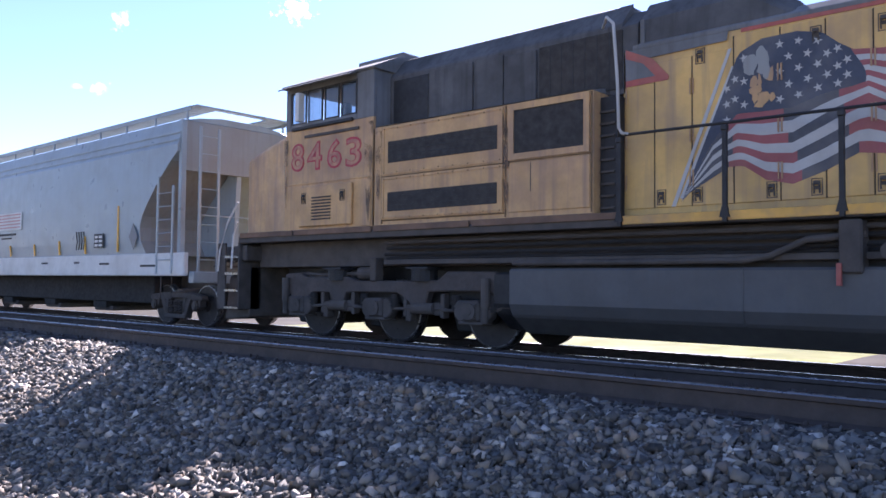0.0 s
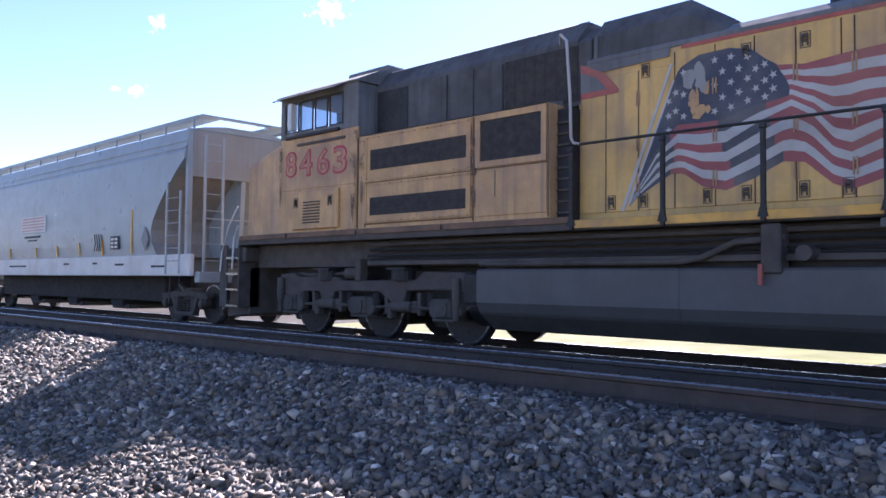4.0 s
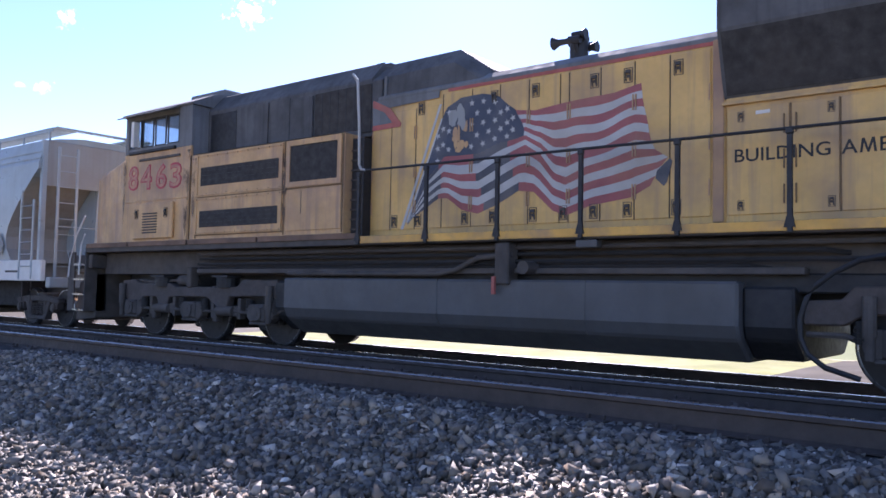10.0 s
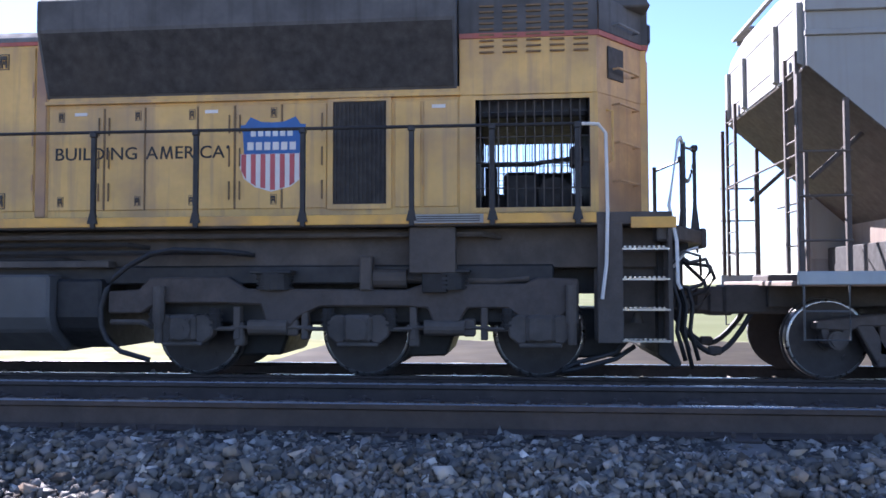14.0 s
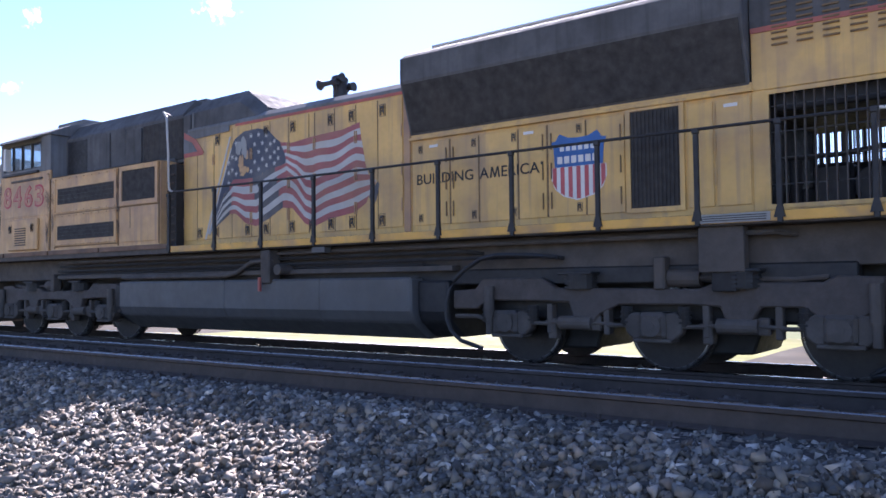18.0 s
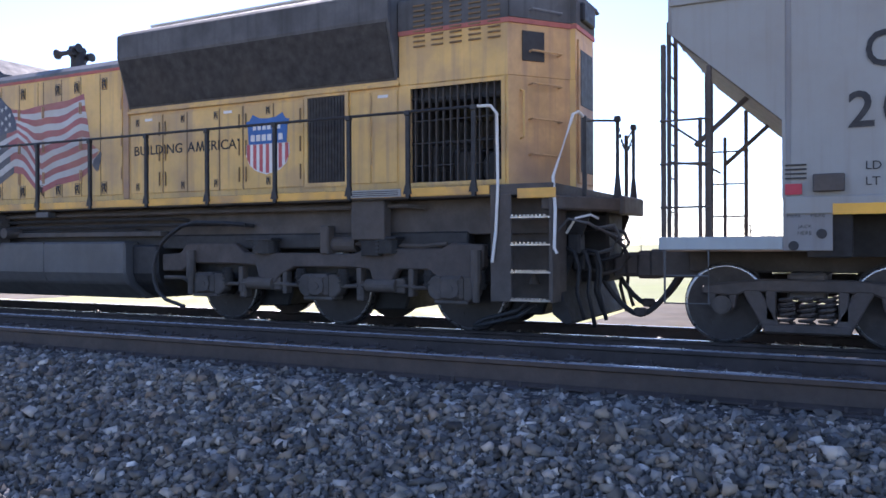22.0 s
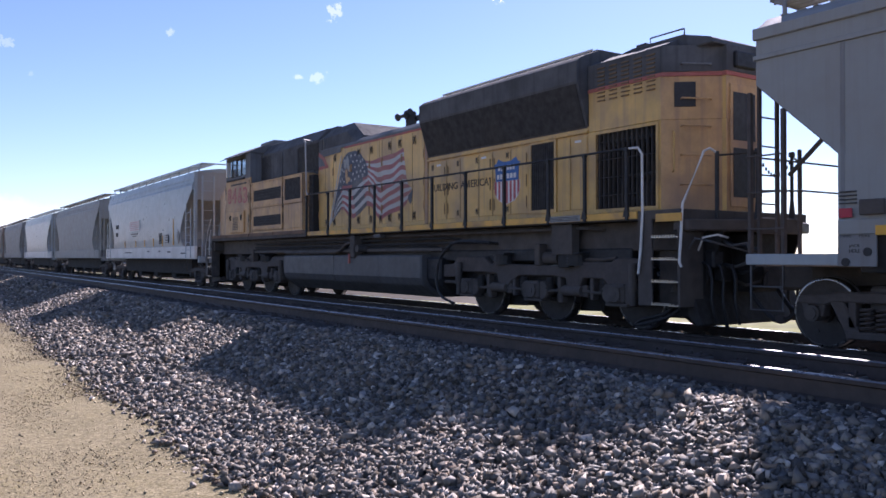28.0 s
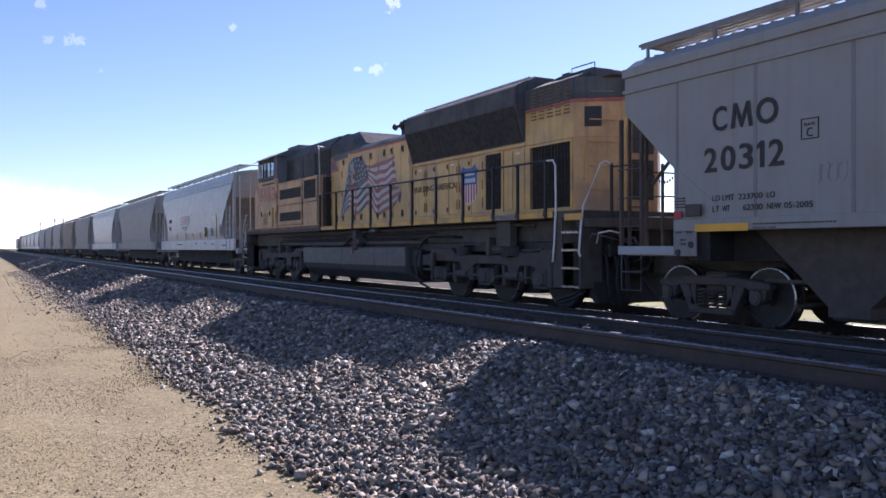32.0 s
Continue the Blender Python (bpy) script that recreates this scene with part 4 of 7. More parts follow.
    p("wing_core", prism([(-10.69, 4.00), (-10.44, 3.90), (-10.26, 3.71), (-10.69, 3.70)], SIDE - 0.034, SIDE - 0.0305, "y"), GREY_ROOF, "grey centre of the painted wing")
    # exhaust housing: flat top, sloped rear
    hump = bmesh.new()
    for x, y, z in ((-10.52, 1.09, 4.12), (-8.50, 1.09, 4.12), (-10.52, 1.05, 4.50), (-10.52, 0.80, 4.78), (-9.17, 0.80, 4.79), (-9.10, 1.05, 4.52), (-8.55, 0.84, 4.38), (-8.55, 1.05, 4.22)):
        for sg in (-1, 1):
            hump.verts.new((x, sg * y, z))
    bmesh.ops.convex_hull(hump, input=hump.verts)
    p("exhaust_housing", hump, SOOT, "grey exhaust housing with a sloped rear")
    p("exhaust_joint", box(-10.50, -10.44, -1.10, 1.10, 4.12, 4.5, 0.004), GREY_ROOF)
    horn(th, dx)
    # central cabinet and the dark air-intake hood above it
    p("intake_hood", prism([(SIDE, 3.55), (SIDE, 4.50), (-0.8, 4.85), (-0.3, 4.93), (0.3, 4.93), (0.8, 4.85), (-SIDE, 4.50), (-SIDE, 3.55)], -15.2, -10.95, "x", 0.02), SOOT, "dark grey air intake hood")
    p("hood_step", prism([(SIDE, 3.55), (SIDE, 4.46), (-0.8, 4.72), (0.8, 4.72), (-SIDE, 4.46), (-SIDE, 3.55)], -10.95, -10.53, "x", 0.01), SOOT, "lower step of the intake hood")
    p("step_plate", prism([(SIDE - 0.004, 4.50), (-0.8, 4.85), (-0.8, 4.72), (SIDE - 0.004, 4.42)], -10.96, -10.76, "x"), SOOT)
    # no recess is cut here; a black panel paints in its shade
    p("intake_recess", panel(-15.1, -14.3, 3.62, 4.42, SIDE, 0.012), BLACK, "flat black panel for the recess's shade behind the cab")
    for a, b in ((-14.25, -13.35), (-13.3, -12.75)):
        p("intake_cover", panel(a, b, 3.60, 4.44, SIDE, 0.03), SOOT, "smooth sooty grey intake cover")
    g = p("intake_screen", panel(-12.1, -10.75, 3.62, 4.42, SIDE, 0.02), MESH_DARK, "dark dusty intake screen")
    for k in range(1, 7):
        p("screen_bar", box(-12.1 + 1.35 * k / 7 - 0.006, -12.1 + 1.35 * k / 7 + 0.006, SIDE - 0.024, SIDE - 0.02, 3.62, 4.42), BLACK, under=g)
    p("intake_panel", panel(-12.72, -12.14, 3.66, 4.4, SIDE, 0.05, 0.01), SOOT)
    p("roof_hatch", box(-14.6, -12.2, -0.4, 0.4, 4.91, 4.97, 0.01), SOOT)
    p("roof_hatch", box(-11.9, -11.0, -0.4, 0.4, 4.91, 4.98, 0.01), SOOT)
    cab_ = p("cabinet", box(-15.18, -10.98, CAB, -CAB, 1.88, 3.58, 0.02), YELLOW_DUSTY, "rust-stained yellow electrical cabinet with two long grilles")
    p("cabinet_top", prism([(CAB, 3.585), (SIDE, 3.66), (-SIDE, 3.66), (-CAB, 3.585)], -15.1, -11.0, "x"), GREY_ROOF)
    for z0, z1, gz0, gz1 in ((2.74, 3.55, 2.95, 3.30), (2.03, 2.72, 2.16, 2.47)):
        d = p("cabinet_door", panel(-14.95, -12.46, z0, z1, CAB, 0.025, 0.008), YELLOW_DUSTY, "rust-stained cabinet door")
        p("door_frame", frame_of(-14.95, -12.46, z0, z1, CAB - 0.024, 0.04, 0.012), YELLOW_DUSTY, under=d)
        g = p("grille", box(-14.82, -12.56, CAB - 0.03, CAB - 0.02, gz0, gz1), MESH_DARK, "long dark ventilation grille", under=d)
        for k in range(8):
            zz = gz0 + 0.02 + (gz1 - gz0 - 0.04) * k / 7
            p("slat", box(-14.80, -12.58, CAB - 0.036, CAB - 0.03, zz - 0.005, zz + 0.005), BLACK, under=g) if k % 2 == 0 else None
        p("door_sill", box(-14.95, -12.5, CAB - 0.045, CAB - 0.02, z0 + 0.02, z0 + 0.05, 0.004), YELLOW_DUSTY, under=d)
    for x in (-15.19, -14.972, -12.42, -10.995):
        p("door_gap", box(x - 0.01, x + 0.01, CAB - 0.014, CAB - 0.001, 1.96, 3.56), SEAM)
    for x0, x1, z in ((-14.96, -12.43, 2.73), (-14.96, -12.43, 2.015), (-12.4, -11.0, 2.74)):
        p("door_gap", box(x0, x1, CAB - 0.014, CAB - 0.001, z - 0.009, z + 0.009), SEAM)
    for k in range(9):
        for z in (2.06, 2.69, 2.79, 3.51):
            p("bolt", cyl((-14.9 + 0.3 * k, CAB - 0.046, z), (-14.9 + 0.3 * k, CAB - 0.03, z), 0.012, 6), SEAM)
    sc = p("screen_frame", frame_of(-12.36, -11.02, 2.76, 3.56, CAB, 0.09, 0.03), YELLOW_DUSTY)
    p("screen", box(-12.27, -11.11, CAB - 0.012, CAB - 0.002, 2.85, 3.47), MESH_DARK, "dark square air screen")
    p("cabinet_panel", panel(-12.36, -11.02, 2.02, 2.72, CAB, 0.016), YELLOW_DUSTY, "rusty plain access panel")
    p("panel_seam", box(-11.98, -11.965, CAB - 0.019, CAB - 0.015, 2.3, 2.70), UNDER)
    p("louver_end", box(-10.98, -10.72, -1.30, 1.30, 1.88, 3.5, 0.01), BLACK, "dark louvered end of the cabinet")
    for k in range(9):
        p("end_louver", box(-10.97, -10.75, -1.33, -1.295, 2.0 + 0.16 * k, 2.03 + 0.16 * k, 0.003), UNDER)
    # cab
    hollow = box(-17.58, -15.2, CAB, CAB + 0.05, 1.88, 3.78, 0.008)
    box(-17.58, -15.2, -CAB - 0.05, -CAB, 1.88, 3.78, 0.008, hollow)
    box(-17.56, -15.22, CAB + 0.05, -CAB - 0.05, 1.88, 1.95, 0, hollow)
    box(-17.58, -17.5, CAB + 0.05, -CAB - 0.05, 1.95, 3.78, 0, hollow)
    c = p("cab", hollow, YELLOW_DUSTY, "dusty yellow cab side")
    up = bmesh.new()
    for y0, y1 in ((CAB, CAB + 0.06), (-CAB - 0.06, -CAB)):
        box(-17.58, -17.46, y0, y1, 3.78, 4.56, 0.006, up)
        box(-15.62, -15.2, y0, y1, 3.78, 4.6, 0.006, up)
        box(-17.46, -15.62, y0, y1, 3.78, 3.88, 0.004, up)
        box(-17.46, -15.62, y0, y1, 4.48, 4.58, 0.004, up)
    box(-15.26, -15.2, CAB + 0.06, -CAB - 0.06, 1.95, 4.6, 0, up)
    p("cab_upper", up, GREY_ROOF, "dark grey upper cab with window openings")
    for a, b in ((-17.44, -17.0), (-16.96, -16.55), (-16.5, -16.1), (-16.05, -15.64)):
        w = p("window", frame_of(a, b, 3.88, 4.48, CAB + 0.035, 0.03, 0.025), BLACK, "sliding cab side window")
        gl = p("pane", box(a + 0.03, b - 0.03, CAB + 0.02, CAB + 0.026, 3.91, 4.45), GLASS, under=w)
        gl.visible_shadow = False
        far = again(w, Matrix.Translation((dx, 2 * 1.45, 0)))
    p("mirror", box(-17.12, -17.02, CAB - 0.16, CAB - 0.02, 3.9, 4.42, 0.01), WHITE, "pale wind deflector beside the window")
    p("armrest", box(-17.35, -15.7, CAB - 0.06, CAB, 3.76, 3.82, 0.01), BLACK)
    p("windshield_post", box(-17.60, -17.52, -0.08, 0.08, 3.78, 4.6), GREY_ROOF)
    p("cab_seat", box(-16.6, -16.1, -1.0, -0.5, 3.0, 4.0, 0.05), BLACK)
    p("cab_roof", prism([(-1.50, 4.58), (-1.53, 4.62), (-1.0, 4.86), (-0.5, 4.99), (0.5, 4.99), (1.0, 4.86), (1.53, 4.62), (1.50, 4.58)], -17.68, -15.15, "x", 0.01), GREY_ROOF, "pale dusty cab roof")
    p("sun_visor", prism([(CAB - 0.22, 4.50), (CAB - 0.24, 4.515), (CAB + 0.02, 4.63), (CAB + 0.02, 4.60)], -17.55, -15.6, "x"), TANK, "metal sun visor over the cab window")
    p("roof_unit", box(-16.6, -15.4, -0.6, 0.6, 4.97, 5.10, 0.03), GREY_ROOF)
    p("beacon", cyl((-15.0, 0, 4.80), (-15.0, 0, 5.12), 0.04, 8), BLACK)
    nose = bmesh.new()
    for x, w, z in ((-17.58, CAB + 0.02, 1.88), (-17.58, CAB + 0.02, 3.70), (-17.58, -1.30, 3.80), (-19.25, -1.14, 1.88), (-19.25, -1.14, 3.42), (-19.05, -1.10, 3.54), (-18.6, -1.05, 3.66)):
        for sg in (-1, 1):
            nose.verts.new((x, sg * w, z))
    bmesh.ops.convex_hull(nose, input=nose.verts)
    bevel(nose, 0.03)
    p("nose", nose, YELLOW_DUSTY, "yellow nose with rust-brown staining")
    p("nose_light", cyl((-18.5, -0.95, 3.68), (-18.2, -0.95, 3.72), 0.05, 10), BLACK)
    # road number and louvered box below the window
    for ch, xa, xb, z in (("8", -17.40, -17.02, 3.01), ("4", -16.94, -16.52, 3.0), ("6", -16.38, -15.99, 2.985), ("3", -15.89, -15.48, 2.97)):
        num = p("road_number", fit_text(ch, xa, xb, z, z + 0.52, CAB - 0.004, 0.004, 0.045), RED, "magenta-red outlined road number on the cab side")
        p("number_face", fit_text(ch, xa + 0.035, xb - 0.035, z + 0.04, z + 0.48, CAB - 0.008, 0.003, 0.0), DIGIT_FACE, "flaking inside of the number", under=num)
    p("number_rail", box(-17.0, -15.55, CAB - 0.03, CAB, 3.60, 3.65, 0.004), UNDER)
    b = p("louver_box", box(-17.1, -15.68, CAB - 0.06, CAB, 1.99, 2.71, 0.015), YELLOW_DUSTY, "dusty yellow louvered access box")
    for k in range(8):
        p("louver", box(-16.72, -16.2, CAB - 0.072, CAB - 0.058, 2.10 + 0.055 * k, 2.125 + 0.055 * k, 0.003), BLACK, under=b)
    for x in (-16.95, -15.9):
        la = p("latch", latch_bm(), BLACK, under=b)
        la.matrix_basis = pose(x, CAB - 0.06, 2.5)
    for x, z0, z1, w in ((-15.29, 1.98, 3.7, 0.11), (-12.40, 2.0, 3.5, 0.10), (-15.05, 2.2, 3.5, 0.08), (-17.53, 2.3, 3.7, 0.05)):
        p("soot_stain", prism([(x - w, z1), (x + w, z1), (x + 0.7 * w, (z0 + z1) / 2), (x + 0.15 * w, z0), (x - 0.3 * w, z0 + 0.2), (x - 0.8 * w, (z0 + z1) / 2 + 0.1)], CAB - 0.0272, CAB - 0.0262, "y"), STAIN, "thin brown soot stain")
    p("cab_panel", panel(-17.52, -15.24, 2.76, 2.80, CAB, 0.012), YELLOW_DUSTY)
    p("cab_post", panel(-15.52, -15.24, 1.95, 2.74, CAB, 0.015), YELLOW_DUSTY)
    p("drip_rail", box(-18.9, -10.95, CAB - 0.05, CAB + 0.01, 1.885, 1.94, 0.006), RUST_SILL)
    # lower radiator hood with doors
    p("radiator_hood", box(-4.95, 0.12, SIDE, -SIDE, 1.88, 3.42, 0.01), YELLOW, "yellow radiator hood side")
    p("hood_joint", box(-5.1, -4.97, SIDE - 0.03, SIDE, 1.92, 4.12, 0.01), YELLOW_DUSTY)
    seams = [(-4.93, -4.235), (-4.205, -3.715), (-3.69, -3.055), (-3.03, -2.595), (-2.565, -2.015), (-1.99, -1.46)]
    latch_x = {0: -4.77, 1: -3.79, 2: -3.11, 4: -2.10}
    for i, (a, b) in enumerate(seams):
        d = p("hood_door", panel(a, b, 2.0, 3.25, SIDE), YELLOW, "yellow hood access door")
        for z in (2.11, 3.15) if i in latch_x else ():
            la = p("latch", latch_bm(), UNDER, "dark slam latch", under=d)
            la.matrix_basis = pose(latch_x[i], SIDE - 0.018, z) @ Matrix.Scale(0.62, 4)
        for z in (2.22, 2.62, 3.02) if i in (0, 1, 3, 4, 5) else ():
            hb = p("hinge", hinge_bm(0.22), SEAM, under=d)
            hb.matrix_basis = pose(b - 0.05 if i in (0, 3, 5) else a + 0.05, SIDE - 0.012, z)
    for a, b in zip(seams, seams[1:]):
        p("door_gap", box(a[1] + 0.002, b[0] - 0.002, SIDE - 0.010, SIDE - 0.001, 2.0, 3.25), SEAM)
    fr = p("filter_door", frame_of(-1.44, -0.68, 1.98, 3.32, SIDE, 0.06, 0.03), YELLOW, "frame of the dark filter door")
    core = p("filter", box(-1.38, -0.74, SIDE - 0.012, SIDE - 0.001, 2.0, 3.26), MESH_DARK, "dark ribbed filter panel", under=fr)
    for k in range(12):
        x = -1.36 + 0.052 * k
        p("rib", box(x, x + 0.022, SIDE - 0.026, SIDE - 0.012, 2.04, 3.24), MESH_DARK, under=core)
    p("hood_door", panel(-0.64, -0.33, 2.0, 3.25, SIDE), YELLOW)
    p("hood_door", panel(-0.30, 0.10, 2.0, 3.25, SIDE), YELLOW)
    for z in (2.35, 2.75, 3.1):
        hb = p("hinge", hinge_bm(0.2), YELLOW)
        hb.matrix_basis = pose(-0.31 + dx, SIDE - 0.012, z)
    for x0 in (-4.6, -2.95, -0.2):
        p("small_plate", box(x0, x0 + 0.16, SIDE - 0.024, SIDE - 0.02, 3.16, 3.20), WHITE, "small pale plate")
    p("gutter", box(-4.98, 0.14, SIDE - 0.05, SIDE, 3.30, 3.34, 0.004), YELLOW)
    p("slogan", fit_text("BUILDING", -4.84, -3.80, 2.615, 2.77, SIDE - 0.022, 0.004, 0.011), BLACK, "dark painted word of the slogan")
    p("slogan", fit_text("A", -3.69, -3.53, 2.615, 2.77, SIDE - 0.022, 0.004, 0.011), BLACK, "dark painted word of the slogan")
    p("slogan", prism([(-3.51, 2.615), (-3.485, 2.615), (-3.472, 2.72), (-3.437, 2.615), (-3.418, 2.615), (-3.383, 2.72), (-3.37, 2.615), (-3.345, 2.615), (-3.365, 2.77), (-3.392, 2.77), (-3.4275, 2.66), (-3.463, 2.77), (-3.49, 2.77)], SIDE - 0.024, SIDE - 0.020, "y"), BLACK, "dark painted word of the slogan")
    p("slogan", fit_text("ERICA", -3.315, -2.70, 2.615, 2.77, SIDE - 0.022, 0.004, 0.011), BLACK, "dark painted word of the slogan")
    p("slogan_mark", cyl((-2.66, SIDE - 0.0265, 2.745), (-2.66, SIDE - 0.022, 2.745), 0.022, 12), BLACK)
    shield(th, dx)
    # flared radiators
    flare = [(SIDE, 3.38), (-1.36, 4.17), (-1.36, 4.52), (-1.24, 4.60), (-0.8, 4.78), (0.8, 4.78), (1.24, 4.60), (1.36, 4.52), (1.36, 4.17), (-SIDE, 3.38)]
    p("radiator", prism(flare, -4.98, 0.10, "x", 0.012), SOOT, "dark grey flared radiator housing")
    n = Vector((0, -(4.17 - 3.38), -(1.36 - 1.11))).normalized()
    for s in (-1, 1):
        bm = bmesh.new()
        qa, qb = Vector((0, -1.122, 3.42)), Vector((0, -1.348, 4.13))
        vs = []
        for x in (-4.93, 0.06):
            for q in (qa, qb):
                for o in (0.004, 0.018):
                    v = Vector((x, q.y, q.z)) + n * o
                    vs.append(bm.verts.new((v.x, v.y * -s, v.z)))
        bmesh.ops.convex_hull(bm, input=bm.verts)
        p("radiator_screen", bm, MESH_DARK, "sooty black radiator screen under the flare")
    p("radiator_grid", box(-4.8, 0.0, -0.78, 0.78, 4.78, 4.81, 0.005), TANK)
    p("roof_rail", tube([(-4.7, -0.9, 4.77), (-1.0, -0.9, 4.78), (0.0, -0.9, 4.78)], 0.02, 6), WHITE)
    # rear hood with the see-through grille
    rear = bmesh.new()
    outline = [(0.12, SIDE), (1.72, SIDE), (2.30, -0.40), (2.38, -0.40), (2.38, 0.40), (2.30, 0.40), (1.72, -SIDE), (0.12, -SIDE)]
    prism(outline, 3.30, 4.44, "z", 0.01, rear)
    prism([(0.12, SIDE), (0.30, SIDE), (0.30, -SIDE), (0.12, -SIDE)], 1.88, 3.30, "z", 0.0, rear)
    prism([(1.64, SIDE), (1.72, SIDE), (2.30, -0.40), (2.38, -0.40), (2.38, 0.40), (2.30, 0.40), (1.72, -SIDE), (1.64, -SIDE)], 1.88, 3.30, "z", 0.0, rear)
    prism([(0.30, SIDE), (1.64, SIDE), (1.64, -SIDE), (0.30, -SIDE)], 1.88, 1.95, "z", 0.0, rear)
    hood = p("rear_hood", rear, YELLOW, "yellow rear hood, dusty, browner on its rear-facing angled corners")
    # faces turned to the rear take the browner yellow
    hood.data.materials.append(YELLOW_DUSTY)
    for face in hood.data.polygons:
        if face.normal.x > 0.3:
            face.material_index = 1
    p("rear_roof", prism([(0.12, 4.42), (0.14, 4.58), (0.75, 4.67), (1.80, 4.67), (2.34, 4.52), (2.40, 4.42)], -0.72, 0.72, "y", 0.02), SOOT, "sooty grey rear roof")
    p("rear_shoulder", prism([(SIDE - 0.01, 4.02), (SIDE - 0.01, 4.44), (-0.7, 4.62), (0.7, 4.62), (-SIDE + 0.01, 4.44), (-SIDE + 0.01, 4.02)], 0.11, 1.73, "x", 0.01), SOOT)
    p("rear_band", prism([(1.74, SIDE - 0.012), (2.315, -0.412), (2.395, -0.412), (2.395, 0.412), (2.315, 0.412), (1.74, -SIDE + 0.012)], 4.04, 4.445, "z"), SOOT)
    p("red_band", prism([(0.12, SIDE - 0.018), (1.74, SIDE - 0.018), (2.32, -0.418), (2.40, -0.418), (2.40, 0.418), (2.32, 0.418), (1.74, -SIDE + 0.018), (0.12, -SIDE + 0.018)], 3.97, 4.03, "z"), FADED_RED, "faded red band below the grey roof")
    for col in range(5):
        for row in range(9):
            x = 0.36 + 0.272 * col
            p("louver", box(x, x + 0.17, SIDE - 0.03, SIDE - 0.016, 3.79 + 0.068 * row, 3.81 + 0.068 * row), SEAM)
    p("grille_frame", frame_of(0.26, 1.68, 1.93, 3.29, SIDE, 0.05, 0.02), YELLOW, "bolted frame of the see-through grille")
    for side in (-1, 1):
        for k in range(13):
            x = 0.36 + 0.105 * k
            p("grille_bar", box(x, x + 0.012, side * 1.07 - 0.03, side * 1.07 + 0.03, 1.95, 3.27), UNDER)
        for k in range(4):
            z = 2.2 + 0.3 * k
            p("grille_bar", box(0.3, 1.66, side * 1.07 - 0.012, side * 1.07, z, z + 0.014), BLACK)
    # black liners over the yellow inside walls stand in for interior shade
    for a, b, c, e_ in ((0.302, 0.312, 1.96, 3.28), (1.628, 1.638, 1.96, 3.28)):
        p("inner_wall", box(a, b, -1.06, 1.06, c, e_), BLACK, "black liner added as shade inside the hood")
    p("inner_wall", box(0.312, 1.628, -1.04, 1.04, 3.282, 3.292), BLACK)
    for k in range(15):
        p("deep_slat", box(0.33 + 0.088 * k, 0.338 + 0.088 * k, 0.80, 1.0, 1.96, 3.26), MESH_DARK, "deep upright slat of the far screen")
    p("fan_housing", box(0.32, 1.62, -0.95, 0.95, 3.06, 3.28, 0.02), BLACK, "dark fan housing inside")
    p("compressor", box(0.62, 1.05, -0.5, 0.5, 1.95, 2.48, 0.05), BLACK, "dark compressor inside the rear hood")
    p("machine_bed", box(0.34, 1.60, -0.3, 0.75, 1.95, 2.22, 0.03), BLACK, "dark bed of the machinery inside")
    p("inner_duct", cyl((0.48, -0.7, 2.0), (0.48, -0.7, 2.5), 0.07, 12), BLACK)
    p("inner_tank", cyl((0.75, 0.3, 2.42), (1.5, 0.3, 2.42), 0.14, 16), BLACK)
    for z in (2.36, 2.46, 2.56, 2.66, 2.76):
        p("far_bar", box(0.33, 1.62, 1.02, 1.03, z, z + 0.010), MESH_DARK)
    for k in range(22):
        p("far_bar", box(0.35 + 0.057 * k, 0.356 + 0.057 * k, 1.035, 1.043, 1.96, 3.26), MESH_DARK)
    p("compressor_head", cyl((1.25, -0.4, 2.2), (1.25, 0.4, 2.2), 0.22, 16), BLACK)
    p("inner_pipe", tube([(0.35, -0.6, 2.55), (0.9, -0.6, 2.55), (1.5, -0.6, 2.62)], 0.03, 6), BLACK)
    p("inner_valve", box(1.42, 1.58, -0.7, -0.5, 2.5, 2.75, 0.03), BLACK)
    # angled corner: grab irons, sand filler, number box
    d = Vector((0.58, 0.71, 0)).normalized()
    nn = Vector((d.y, -d.x, 0))
    base = Vector((1.72, SIDE, 0))
    for z in (2.30, 2.75, 3.20, 3.62, 4.15):
        q0, q1 = base + d * 0.30 + Vector((0, 0, z)), base + d * 0.74 + Vector((0, 0, z - 0.02))
        p("grab_iron", tube([q0, q0 + nn * 0.1, q1 + nn * 0.1, q1], 0.014, 6), YELLOW_DUSTY if z < 4 else GREY_ROOF, "grab iron rung")
    p("grab_iron", tube([base + d * 0.18 + Vector((0, 0, 2.5)), base + d * 0.18 + nn * 0.08 + Vector((0, 0, 2.52)), base + d * 0.18 + nn * 0.08 + Vector((0, 0, 3.1)), base + d * 0.18 + Vector((0, 0, 3.12))], 0.016, 6), YELLOW)
    q = base + d * 0.2 + Vector((0, 0, 3.55))
    p("number_box", prism([(q.x, q.y), (q.x + d.x * 0.32, q.y + d.y * 0.32), (q.x + d.x * 0.32 + nn.x * 0.02, q.y + d.y * 0.32 + nn.y * 0.02), (q.x + nn.x * 0.02, q.y + nn.y * 0.02)], 3.5, 3.88, "z"), BLACK, "dark number box opening")
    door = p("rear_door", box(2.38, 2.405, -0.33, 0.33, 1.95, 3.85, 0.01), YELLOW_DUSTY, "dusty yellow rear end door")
    for z0, z1 in ((2.10, 2.86), (2.98, 3.72)):
        p("door_pane", box(2.404, 2.412, -0.27, 0.27, z0, z1, 0.003), BLACK, "dark pane of the end door", under=door)
    p("rear_headlight", box(2.37, 2.46, -0.25, 0.25, 4.1, 4.35, 0.02), BLACK)
